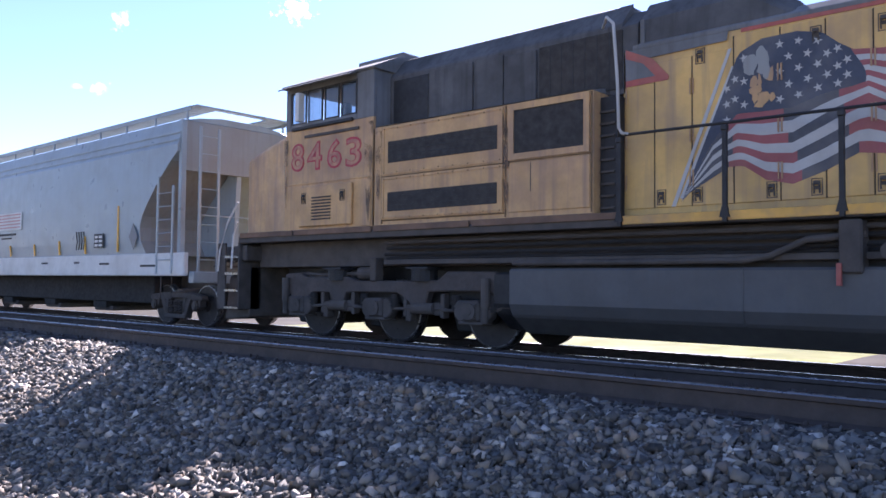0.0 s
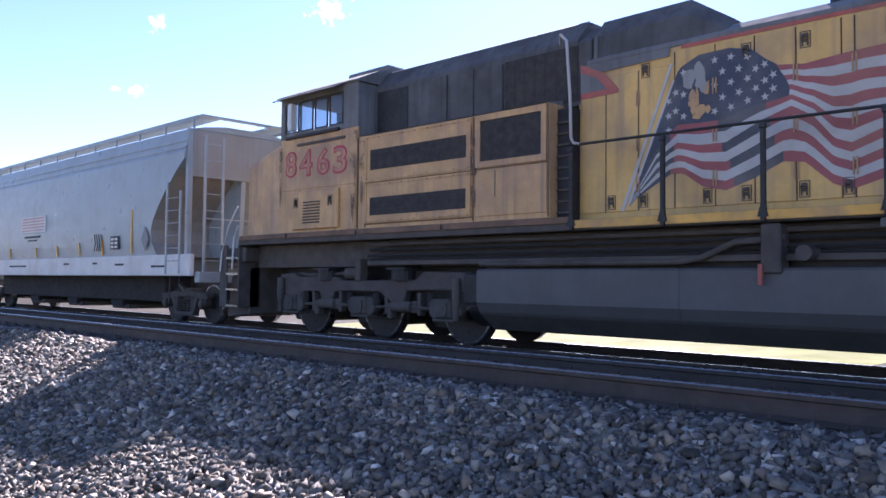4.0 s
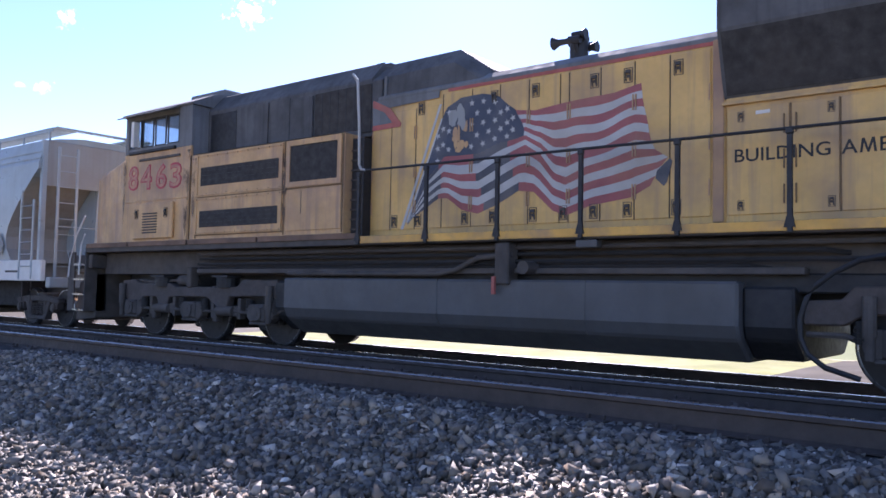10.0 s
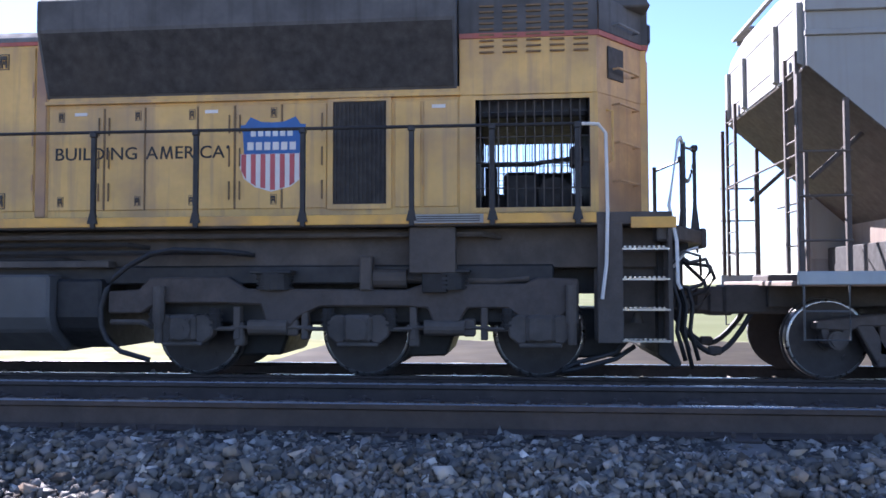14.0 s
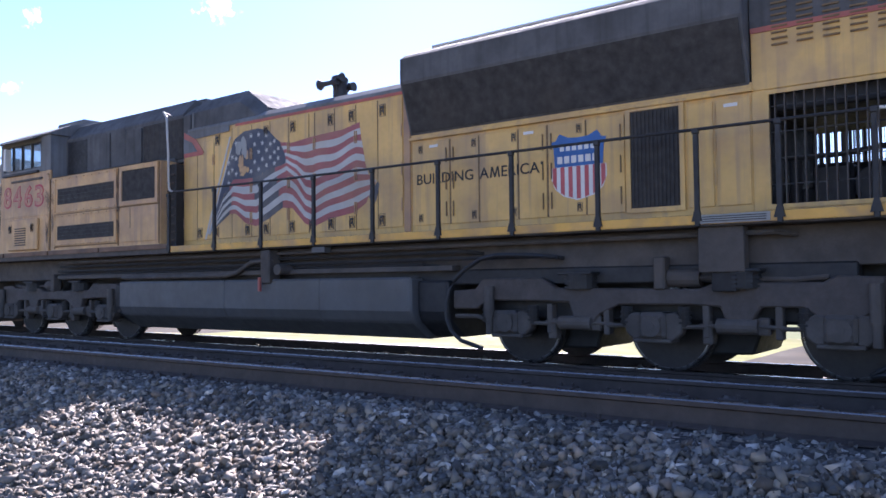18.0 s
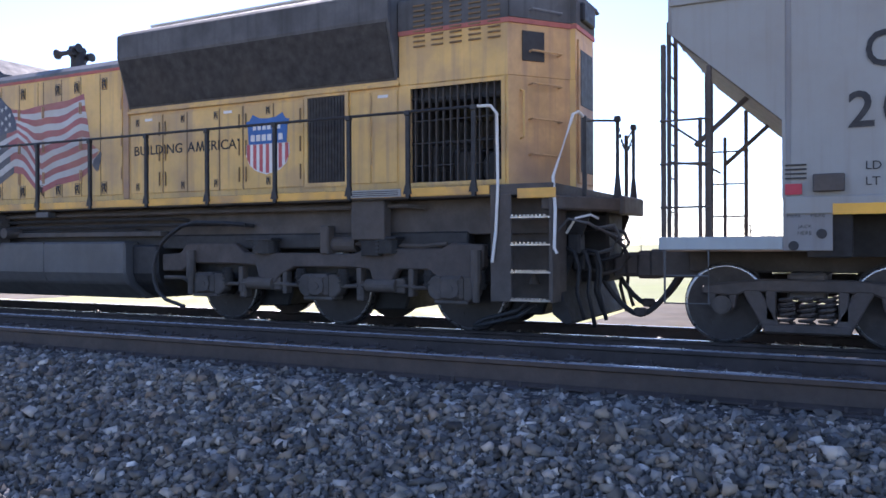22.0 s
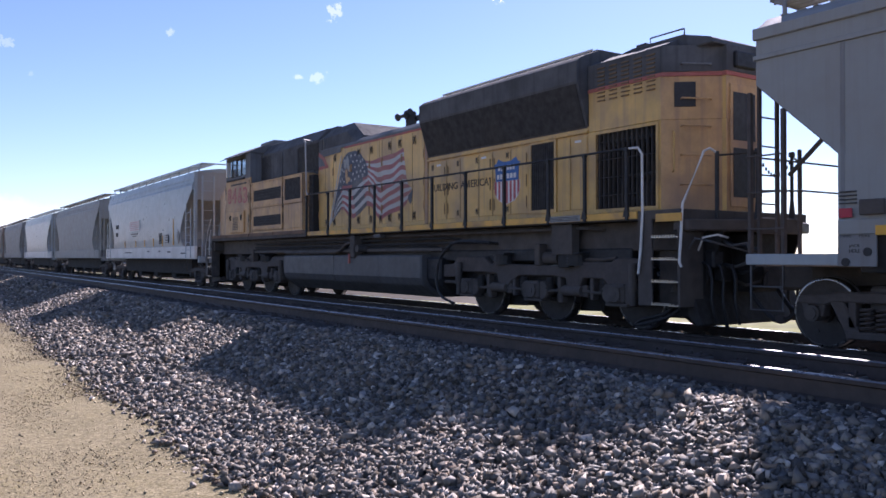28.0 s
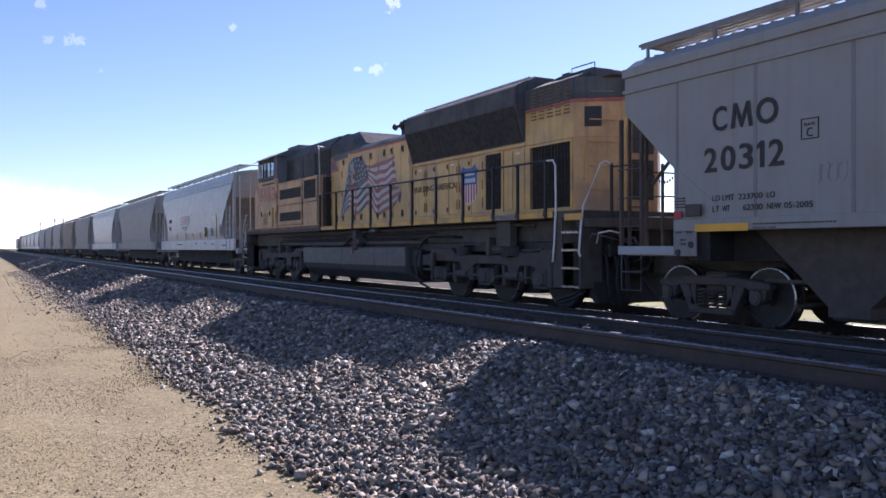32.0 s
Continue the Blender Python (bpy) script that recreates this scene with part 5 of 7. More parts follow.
    p("roof_lift_rail", tube([(1.10, -0.66, 4.65), (1.10, -0.66, 4.77), (1.80, -0.66, 4.77), (1.80, -0.66, 4.65)], 0.013, 6), TANK, "thin roof grab rail")
    p("roof_lug", box(0.82, 1.04, -0.70, -0.60, 4.65, 4.71, 0.01), SOOT)
    # handrails
    posts = [-10.53, -9.16, -7.90, -6.62, -5.35, -4.10, -2.87, -1.62, -0.38, 0.52, 1.45]
    post = box(-0.028, 0.028, -0.028, 0.028, 1.74, 2.86, 0.008)
    box(-0.038, 0.038, -0.045, 0.03, 2.80, 2.87, 0.012, post)
    prism([(-0.06, 1.80), (0.06, 1.80), (0.03, 1.92), (-0.03, 1.92)], -0.03, 0.02, "y", 0, post)
    first = part("handrail_post", post, BLACK, th, "black handrail stanchion")
    first.matrix_basis = pose(posts[0] + dx, EDGE + 0.0, 0)
    for x in posts[1:]:
        again(first, pose(x + dx, EDGE, 0))
    p("handrail", tube([(-11.0, -1.2, 4.47), (-10.72, EDGE, 4.46), (-10.62, EDGE, 4.36), (-10.56, EDGE, 3.6), (-10.54, EDGE, 3.0), (-10.5, EDGE, 2.93), (-10.4, EDGE, 2.90)], 0.021, 8), FLAG_WHITE, "pale vertical grab pipe")
    p("handrail", tube([(-10.45, EDGE, 2.90), (-5.35, EDGE, 2.87), (1.55, EDGE, 2.85)], 0.019, 8), BLACK, "long black walkway handrail")
    p("grab_rail", tube([(1.5, EDGE, 2.85), (1.68, EDGE, 2.84), (1.76, EDGE, 2.74), (1.77, EDGE, 1.85), (1.75, EDGE - 0.02, 1.3), (1.70, EDGE - 0.02, 0.93)], 0.02, 8), WHITE, "white curved grab rail at the steps")
    p("grab_rail", tube([(2.68, -1.02, 2.70), (2.64, -1.12, 2.76), (2.60, -1.2, 2.72), (2.44, -1.48, 1.95), (2.50, EDGE, 1.55), (2.50, EDGE - 0.04, 1.1), (2.53, EDGE - 0.03, 1.04)], 0.02, 8), WHITE, "white slanted grab rail at the steps")
    for y in (-1.02, 1.02):
        p("end_post", box(2.66, 2.71, y - 0.025, y + 0.025, 1.72, 2.72, 0.006), BLACK)
    for y in (-0.42, 0.42):
        p("end_post", prism([(2.88, 1.72), (2.99, 1.72), (2.955, 2.05), (2.955, 2.74), (2.915, 2.74), (2.915, 2.05)], y - 0.022, y + 0.022, "y", 0.005), BLACK, "black end stanchion")
        p("end_knob", box(2.895, 2.975, y - 0.04, y + 0.04, 2.70, 2.78, 0.015), BLACK)
        p("end_rail", tube([(2.69, y * 2.43, 2.66), (2.94, y, 2.72)], 0.016, 6), BLACK)
    for k in range(14):
        a = k / 13
        z = 2.70 - 0.30 * 4 * a * (1 - a)
        ring = cyl((2.94, -0.42 + 0.84 * a, z - 0.03), (2.94, -0.42 + 0.84 * a, z + 0.02), 0.014, 6)
        p("chain_link", ring, BLACK)
    stepwell(th, 1.66, 2.46, dx)
    stepwell(th, -19.65, -18.9, dx)
    p("grab_rail", tube([(-18.95, EDGE, 2.55), (-19.3, EDGE, 2.15), (-19.55, EDGE, 1.6), (-19.6, EDGE, 1.2)], 0.02, 8), WHITE, "white grab rail at the front steps")
    p("grab_rail", tube([(-18.9, EDGE - 0.02, 2.15), (-19.05, EDGE - 0.02, 1.9), (-19.1, EDGE - 0.02, 1.25)], 0.02, 8), WHITE)
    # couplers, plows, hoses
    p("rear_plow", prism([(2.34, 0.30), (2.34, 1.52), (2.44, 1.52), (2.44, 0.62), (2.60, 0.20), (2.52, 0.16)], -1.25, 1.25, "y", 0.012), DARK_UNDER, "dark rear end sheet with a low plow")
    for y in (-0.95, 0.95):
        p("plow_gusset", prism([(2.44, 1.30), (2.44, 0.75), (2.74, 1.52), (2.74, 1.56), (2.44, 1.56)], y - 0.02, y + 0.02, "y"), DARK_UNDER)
    p("front_plow", prism([(-19.75, 0.22), (-19.6, 1.1), (-18.9, 1.3), (-18.9, 0.3)], -1.3, 1.3, "y", 0.02), UNDER)
    cp = box(2.8, 3.35, -0.13, 0.13, 0.72, 1.02, 0.03)
    box(3.1, 3.45, -0.2, 0.2, 0.70, 1.06, 0.05, cp)
    p("coupler", cp, TRUCK_BROWN, "rusty knuckle coupler")
    p("front_coupler", box(-20.4, -19.4, -0.16, 0.16, 0.70, 1.04, 0.04), TRUCK_BROWN)
    for y, x0, z0, zl, x1, z1, r in ((-0.32, 2.62, 0.86, 0.24, 3.74, 0.92, 0.034), (0.30, 2.66, 0.90, 0.33, 3.76, 0.95, 0.034)):
        line = []
        for k in range(15):
            a = k / 14
            dip = (1 - abs(2 * a - 1) ** 1.7) * ((z0 + z1) / 2 - zl)
            line.append((x0 + (x1 - x0) * a, y * (1 - 0.5 * a), z0 + (z1 - z0) * a - dip))
        p("brake_hose", tube(line, r, 8), BLACK, "black brake hose hanging to the next car", True)
        p("glad_hand", box(3.10, 3.26, y * 0.75 - 0.04, y * 0.75 + 0.04, zl - 0.02, zl + 0.09, 0.02), TRUCK_BROWN, "metal hose coupling")
    for k, (y, x, zl) in enumerate(((-1.05, 2.62, 0.22), (-0.92, 2.72, 0.12), (-0.78, 2.82, 0.20), (-0.66, 2.74, 0.30), (0.7, 2.7, 0.2), (0.85, 2.76, 0.26))):
        p("jumper_hose", tube([(2.46, y, 1.10), (x - 0.06, y, 1.05), (x, y, 0.85), (x - 0.03, y + 0.02, 0.55), (x + 0.06, y + 0.01, zl)], 0.026, 7), BLACK, "black jumper hose hanging from the end sheet", True)
    for k, (y, x, z) in enumerate(((-0.75, 2.98, 1.38), (-0.6, 3.06, 1.30), (-0.45, 3.02, 1.12))):
        p("mu_cable", tube([(2.55, y - 0.1, 1.50 - 0.08 * k), (2.78, y - 0.08, 1.34), (x, y, z), (x + 0.06, y + 0.02, z - 0.14), (x - 0.05, y + 0.03, z - 0.30), (x - 0.28, y + 0.02, z - 0.36), (2.60, y, z - 0.30)], 0.024, 7), (TANK, BLACK, UNDER)[k], "looped cable at the rear end", True)
    p("grab_iron", tube([(2.52, EDGE + 0.35, 1.28), (2.66, EDGE + 0.28, 1.46), (2.80, EDGE + 0.42, 1.50), (2.84, EDGE + 0.6, 1.46)], 0.016, 6), WHITE, "pale bent grab iron under the platform")
    for z, x1 in ((0.20, 2.02), (0.13, 2.10)):
        p("sand_hose", tube([(1.28, -1.22, 0.11), (1.42, -1.22, z), (1.66, -1.2, z + 0.06), (1.88, -1.2, z + 0.12), (x1, -1.15, z + 0.26)], 0.028, 7), BLACK, "black sanding hose by the last wheel", True)
    p("step_lamp", cyl((2.12, EDGE + 0.32, 0.66), (2.12, EDGE + 0.32, 0.78), 0.075, 12, 0.03), UNDER, "small shaded step lamp")
    p("uncoupling_bar", tube([(2.4, -1.35, 1.25), (2.6, -1.4, 1.45), (2.8, -1.3, 1.40), (3.0, -0.4, 1.2)], 0.016, 6), TANK)
    for z, y in ((1.15, -0.9), (0.95, -0.7), (1.2, 0.3)):
        p("end_valve", box(2.45, 2.62, y - 0.12, y + 0.12, z - 0.14, z + 0.14, 0.03), BLACK)
    p("draft_box", box(2.3, 2.80, -0.36, 0.36, 0.66, 1.56, 0.04), DARK_UNDER)
    # trucks and wheels
    for cx, flip in ((-1.03, False), (-15.2, True)):
        loco_truck(th, cx, dx, flip)
        for a in (-2.07, 0, 2.07):
            wheelset("wheelset", th, cx + a, 0.533, dx, label="dark grimy locomotive wheelset")
    return tagged(th, "weathered yellow and grey six-axle diesel locomotive with a painted flag", "locomotive")

# ---- hopper cars; x from the middle of the car, y from the track's middle, z from the rail head ----
def freight_truck(th, cx, keyed=True, detail=True):
    tr = empty("truck", pose(cx, 0, 0))
    tr.parent = th
    for s in (-1, 1):
        y = s * 1.02
        bm = prism([(-1.10, 0.58), (-1.08, 0.68), (-0.9, 0.70), (-0.45, 0.75), (0.45, 0.75), (0.9, 0.70), (1.08, 0.68), (1.10, 0.58), (0.72, 0.56), (0.62, 0.61), (-0.62, 0.61), (-0.72, 0.56)], y - 0.09, y + 0.09, "y", 0.02)
        for q in (-1, 1):
            prism([(q * 0.68, 0.66), (q * 0.50, 0.68), (q * 0.22, 0.16), (q * 0.42, 0.16)], y - 0.08, y + 0.08, "y", 0.015, bm)
            box(q * 0.36 - 0.05, q * 0.36 + 0.05, y - 0.08, y + 0.08, 0.3, 0.66, 0.01, bm)
            prism([(q * 1.05, 0.66), (q * 0.70, 0.66), (q * 0.74, 0.42), (q * 0.80, 0.42), (q * 0.80, 0.58), (q * 0.94, 0.58), (q * 0.94, 0.42), (q * 1.0, 0.42)], y - 0.08, y + 0.08, "y", 0.01, bm)
        box(-0.44, 0.44, y - 0.1, y + 0.1, 0.16, 0.26, 0.02, bm)
        part("side_frame", bm, TRUCK_BROWN, tr, "rusty cast truck side frame")
        if detail:
            for k in range(3):
                sp = bmesh.new()
                x = -0.2 + 0.2 * k
                pts = [(x + 0.075 * math.cos(a), y + s * 0.02 + 0.075 * math.sin(a), 0.27 + 0.28 * a / (2 * math.pi * 5)) for a in [2 * math.pi * 5 * j / 40 for j in range(41)]]
                tube(pts, 0.018, 5, sp)
                part("spring", sp, TRUCK_BROWN, tr, "coil spring")
        for q in (-1, 1):
            bm = cyl((q * 0.87, y - s * 0.05, 0.46), (q * 0.87, y + s * 0.13, 0.46), 0.105, 16)
            cyl((q * 0.87, y + s * 0.13, 0.46), (q * 0.87, y + s * 0.15, 0.46), 0.075, 12, bm=bm)
            part("bearing", bm, UNDER, tr, "round roller bearing end cap")
    part("bolster", box(-0.2, 0.2, -1.0, 1.0, 0.52, 0.82, 0.03), UNDER, tr)
    for q in (-1, 1):
        ob = wheelset("wheelset", th, cx + q * 0.87, 0.457, 0, label="rusty freight wheelset with bright rims")
        if not keyed:
            MOVING_WHEELS.pop()
    if detail:
        part("brake_beam", box(-0.75, 0.75, -0.7, 0.7, 0.30, 0.36, 0.01), UNDER, tr)
    return tr


def ladder(th, x0, x1, y, z0, z1, rungs, material, lab="ladder"):
    a = box(x0 - 0.03, x0 + 0.03, y - 0.02, y + 0.02, z0, z1, 0.005)
    box(x1 - 0.03, x1 + 0.03, y - 0.02, y + 0.02, z0, z1 - 0.25, 0.005, a)
    ob = part("ladder", a, material, th, lab)
    for k in range(rungs):
        z = z0 + 0.3 + (z1 - z0 - 0.7) * k / max(1, rungs - 1)
        part("rung", tube([(x0, y - 0.03, z), (x1, y - 0.03, z)], 0.012, 6), material, ob)
    return ob


def end_ladder(th, x, y0, y1, z0, z1, rungs, material):
    a = box(x - 0.02, x + 0.02, y0 - 0.03, y0 + 0.03, z0, z1, 0.005)
    box(x - 0.02, x + 0.02, y1 - 0.03, y1 + 0.03, z0, z1, 0.005, a)
    ob = part("end_ladder", a, material, th)
    for k in range(rungs):
        z = z0 + 0.3 + (z1 - z0 - 0.5) * k / max(1, rungs - 1)
        part("rung", tube([(x, y0, z), (x, y1, z)], 0.012, 6), material, ob)


def running_board(th, h, z, y_in, y_out, material, out=0.55):
    for s in (-1, 1):
        n = 40
        bm = box(-h, h, min(s * y_in, s * y_out), max(s * y_in, s * y_out), z + 0.006, z + 0.024)
        for k in range(5):
            y = s * (y_in + (y_out - y_in) * k / 4)
            box(-h, h, y - 0.02, y + 0.02, z, z + 0.035, bm=bm)
        box(-h, h, s * y_out - 0.012, s * y_out + 0.012, z - 0.06, z + 0.03, bm=bm)
        for k in range(n + 1):
            x = -h + 2 * h * k / n
            box(x - 0.012, x + 0.012, min(s * y_in, s * y_out), max(s * y_in, s * y_out), z + 0.004, z + 0.03, bm=bm)
        part("running_board", bm, material, th, "grating walkway along the roof")
        for k in range(12):
            x = -h + 0.15 + (2 * h - 0.3) * k / 11
            part("board_bracket", box(x - 0.025, x + 0.025, s * y_out - 0.02, s * y_out + 0.02, z - 0.42, z, 0.005), material, th)
    for q in (-1, 1):
        bm = box(min(q * h, q * (h + out - 0.01)), max(q * h, q * (h + out - 0.01)), -y_out, y_out, z + 0.006, z + 0.022)
        for k in range(12):
            y = -y_out + 2 * y_out * k / 11
            box(q * h - 0.02, q * (h + out), y - 0.012, y + 0.012, z, z + 0.03, bm=bm)
        box(q * (h + out - 0.03), q * (h + out + 0.01), -y_out, y_out, z - 0.005, z + 0.035, bm=bm)
        part("end_platform", bm, material, th, "grating platform over the car end")


def curved_hopper(x0, x1, body, keyed=False, detail=True, signs=False, label="", sill_mat=None):
    """A covered hopper with smooth bulging sides, curved end cut-outs, sill, ladders and roof walkways."""
    h = (x1 - x0) / 2
    e = h - 1.15          # where the side's upper corner ends
    th = empty("hopper_car", pose((x0 + x1) / 2, TRACK_T, RAIL_T))
    curve = [(e, 4.5), (e, 3.80), (e - 0.25, 3.62), (e - 0.75, 3.2), (e - 1.2, 2.75), (e - 1.45, 2.45), (e - 1.55, 2.2), (e - 1.52, 1.9), (e - 1.3, 1.58)]
    outline = curve + [(-x, z) for x, z in reversed(curve)]
    bm = bmesh.new()
    def half(z):
        return float(np.interp(z, [1.58, 2.0, 3.0, 3.95, 4.05, 4.5], [1.56, 1.60, 1.615, 1.59, 1.55, 1.46]))
    # the body in level slices, so that the side bulges
    levels = [1.58, 1.9, 2.2, 2.45, 2.75, 3.2, 3.62, 3.80, 3.95, 4.0, 4.05, 4.25, 4.5]
    rings = []
    for z in levels:
        xe = float(np.interp(z, [p[1] for p in reversed(curve)], [p[0] for p in reversed(curve)]))
        rings.append([bm.verts.new(v) for v in ((-xe, -half(z), z), (xe, -half(z), z), (xe, half(z), z), (-xe, half(z), z))])
    for a, b in zip(rings, rings[1:]):
        for k in range(4):
            bm.faces.new((a[k], a[(k + 1) % 4], b[(k + 1) % 4], b[k]))
    bm.faces.new(rings[0][::-1])
    bm.faces.new(rings[-1])
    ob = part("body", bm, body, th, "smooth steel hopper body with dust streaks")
    # sloped end faces get a second grey as painted shade in the cut-outs
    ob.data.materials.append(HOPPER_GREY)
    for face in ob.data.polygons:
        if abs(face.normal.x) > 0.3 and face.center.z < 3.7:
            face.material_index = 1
    roof = [(-1.42, 4.5), (-1.1, 4.58), (-0.5, 4.66), (0.5, 4.66), (1.1, 4.58), (1.42, 4.5)]
    part("roof", prism(roof, -e, e, "x", 0.01), body, th)
    for z in (4.06, 4.22):
        part("top_chord", box(-e, e, -half(z) - 0.02, -half(z) + 0.02, z - 0.015, z + 0.02), body, th)
    for s in (-1, 1):
        part("side_sill", box(-h + 0.75, h - 0.75, s * 1.56 - 0.06, s * 1.56 + 0.06, 1.10, 1.60, 0.02), sill_mat or body, th, "pale side sill")
    part("centre_sill", box(-h + 0.1, h - 0.1, -0.35, 0.35, 0.75, 1.15, 0.02), UNDER, th)
    # underbody and bays hold the darkness below the sill in their colour
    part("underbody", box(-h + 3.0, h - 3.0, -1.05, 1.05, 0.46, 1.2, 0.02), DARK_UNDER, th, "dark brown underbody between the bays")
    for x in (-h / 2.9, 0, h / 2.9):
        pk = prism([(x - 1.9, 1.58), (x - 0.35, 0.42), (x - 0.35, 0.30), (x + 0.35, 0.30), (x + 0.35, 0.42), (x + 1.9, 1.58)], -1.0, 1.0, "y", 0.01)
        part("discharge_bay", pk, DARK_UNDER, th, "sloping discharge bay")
        part("outlet_gate", box(x - 0.5, x + 0.5, -0.9, 0.9, 0.22, 0.34, 0.02), UNDER, th)
    for q in (-1, 1):
        part("end_post", box(q * e - 0.06, q * e + 0.06, -1.52, -1.40, 1.12, 4.5, 0.01), body, th)
        part("end_post", box(q * e - 0.06, q * e + 0.06, 1.40, 1.52, 1.12, 4.5, 0.01), body, th)
        part("end_sheet", box(q * (e - 0.1), q * (e + 0.02), -1.4, 1.4, 3.4, 4.5, 0.01), HOPPER_DARK if body in (HOPPER_DARK, HOPPER_TAN) else HOPPER_GREY, th, "grey end sheet, darker than a pale body")
        part("slope_web", prism([(q * (e - 0.02), 3.75), (q * (e - 2.6), 1.58), (q * (e - 1.6), 1.58), (q * (e - 0.5), 1.58), (q * (e - 0.15), 1.58)], -0.06, 0.06, "y"), body, th)
        # dark grey bulkhead: the shade inside the end cut-out is in its colour
        part("bulkhead", box(q * (e - 1.75), q * (e - 1.7), -1.45, 1.45, 1.12, 2.3), HOPPER_DARK, th)
        part("end_sill", box(q * (h - 0.75), q * (h - 0.55), -1.5, 1.5, 0.95, 1.2, 0.02), body, th)
        part("striker", box(q * (h - 0.6), q * (h + 0.1), -0.22, 0.22, 0.72, 1.05, 0.03), UNDER, th)
        if detail:
            for sy in (-1, 1):
                ladder(th, q * (e - 0.72), q * (e - 0.08), sy * 1.62, 1.15, 3.3, 6, body, "side ladder at the car end")
                part("corner_step", tube([(q * (e - 0.55), sy * 1.6, 1.1), (q * (e - 0.55), sy * 1.6, 0.62), (q * (e - 0.1), sy * 1.6, 0.62), (q * (e - 0.1), sy * 1.6, 1.1)], 0.016, 6), UNDER, th)
            end_ladder(th, q * (h - 0.62), -1.35, -0.9, 1.15, 4.3, 8, body)
            end_ladder(th, q * (h - 0.62), 0.9, 1.35, 1.15, 4.3, 8, body)
            part("end_brace", tube([(q * (h - 0.6), -1.35, 2.4), (q * (h - 0.6), 1.35, 2.4)], 0.016, 6), body, th)
            part("brake_platform", box(q * (h - 0.9), q * (h - 0.5), -0.8, 0.8, 1.3, 1.34), UNDER, th)
        freight_truck(th, q * (h - 1.95), keyed, detail)
    running_board(th, e, 4.80, 0.72, 1.28, body, 0.2)
    for k in range(4 if detail else 0):
        part("roof_hatch", box(-e + 1.0 + 3.6 * k, -e + 3.6 + 3.6 * k, -0.4, 0.4, 4.66, 4.76, 0.03), body, th)
    if signs:
        y = -1.62
        part("sign", box(h - 11.5, h - 9.45, y - 0.012, y, 2.40, 2.90, 0.003), WHITE, th, "white notice with red lines of writing")
        for k in range(5):
            part("sign_line", box(h - 11.4, h - 9.55, y - 0.015, y - 0.012, 2.46 + 0.09 * k, 2.50 + 0.09 * k), PINK, th)
        part("code_plate", box(h - 4.9, h - 4.4, y - 0.012, y, 1.78, 2.12, 0.003), BLACK, th, "black plate with small white blocks")
        for i in range(2):
            for j in range(3):
                part("plate_block", box(h - 4.86 + 0.22 * i, h - 4.7 + 0.22 * i, y - 0.015, y - 0.012, 1.81 + 0.1 * j, 1.87 + 0.1 * j), WHITE, th)
        for x, za, zb in ((h - 3.75, 1.66, 2.75), (h - 5.5, 1.64, 2.08), (h - 7.0, 1.64, 2.0), (h - 8.6, 1.64, 1.95), (h - 10.3, 1.64, 1.95), (h - 12.6, 1.64, 1.95)):
            lean = 0.06 if zb < 2.5 else 0
            part("reflector", prism([(x + lean, za), (x + lean + 0.07, za), (x + 0.07, zb), (x, zb)], y - 0.004, y + 0.02, "y"), ORANGE, th, "faded yellow reflector strip")
        for k in range(4):
            part("scribble", tube([(h - 5.9 + 0.14 * k, y - 0.004, 1.75), (h - 5.85 + 0.14 * k, y - 0.004, 1.95), (h - 5.92 + 0.14 * k, y - 0.004, 2.2)], 0.012, 4), BLACK, th, "dark chalk scribble")
        for z, w in ((2.62, 0.62), (2.22, 0.42)):
            for j in range(4 if w > 0.5 else 3):
                part("stencil_line", box(h - 14.6 + 0.16 * j, h - 14.48 + 0.16 * j, y - 0.008, y + 0.01, z, z + 0.2), BLACK, th, "dark stencilled mark")
        part("placard", prism([(h - 3.15, 2.0), (h - 2.95, 2.3), (h - 2.72, 2.0), (h - 2.92, 1.7)], y - 0.012, y - 0.004, "y"), HOPPER_DARK, th, "diamond placard holder")
        for a, b, z in ((h - 4.6, h - 4.1, 1.36), (h - 6.0, h - 5.7, 1.4), (h - 8.0, h - 7.6, 1.4), (h - 12.5, h - 11.0, 1.36), (h - 2.6, h - 1.9, 1.3)):
            part("stencil_line", box(a, b, -1.626, -1.62, z, z + 0.05), BLACK, th)
        part("stencil_line", box(h - 11.2, h - 9.9, y - 0.008, y + 0.01, 2.25, 2.31), BLACK, th)
        part("stencil_line", box(h - 10.9, h - 10.2, y - 0.008, y + 0.01, 2.15, 2.19), BLACK, th)
    return tagged(th, label or "light grey covered hopper car with curved sides", "hopper car", group="hopper cars")


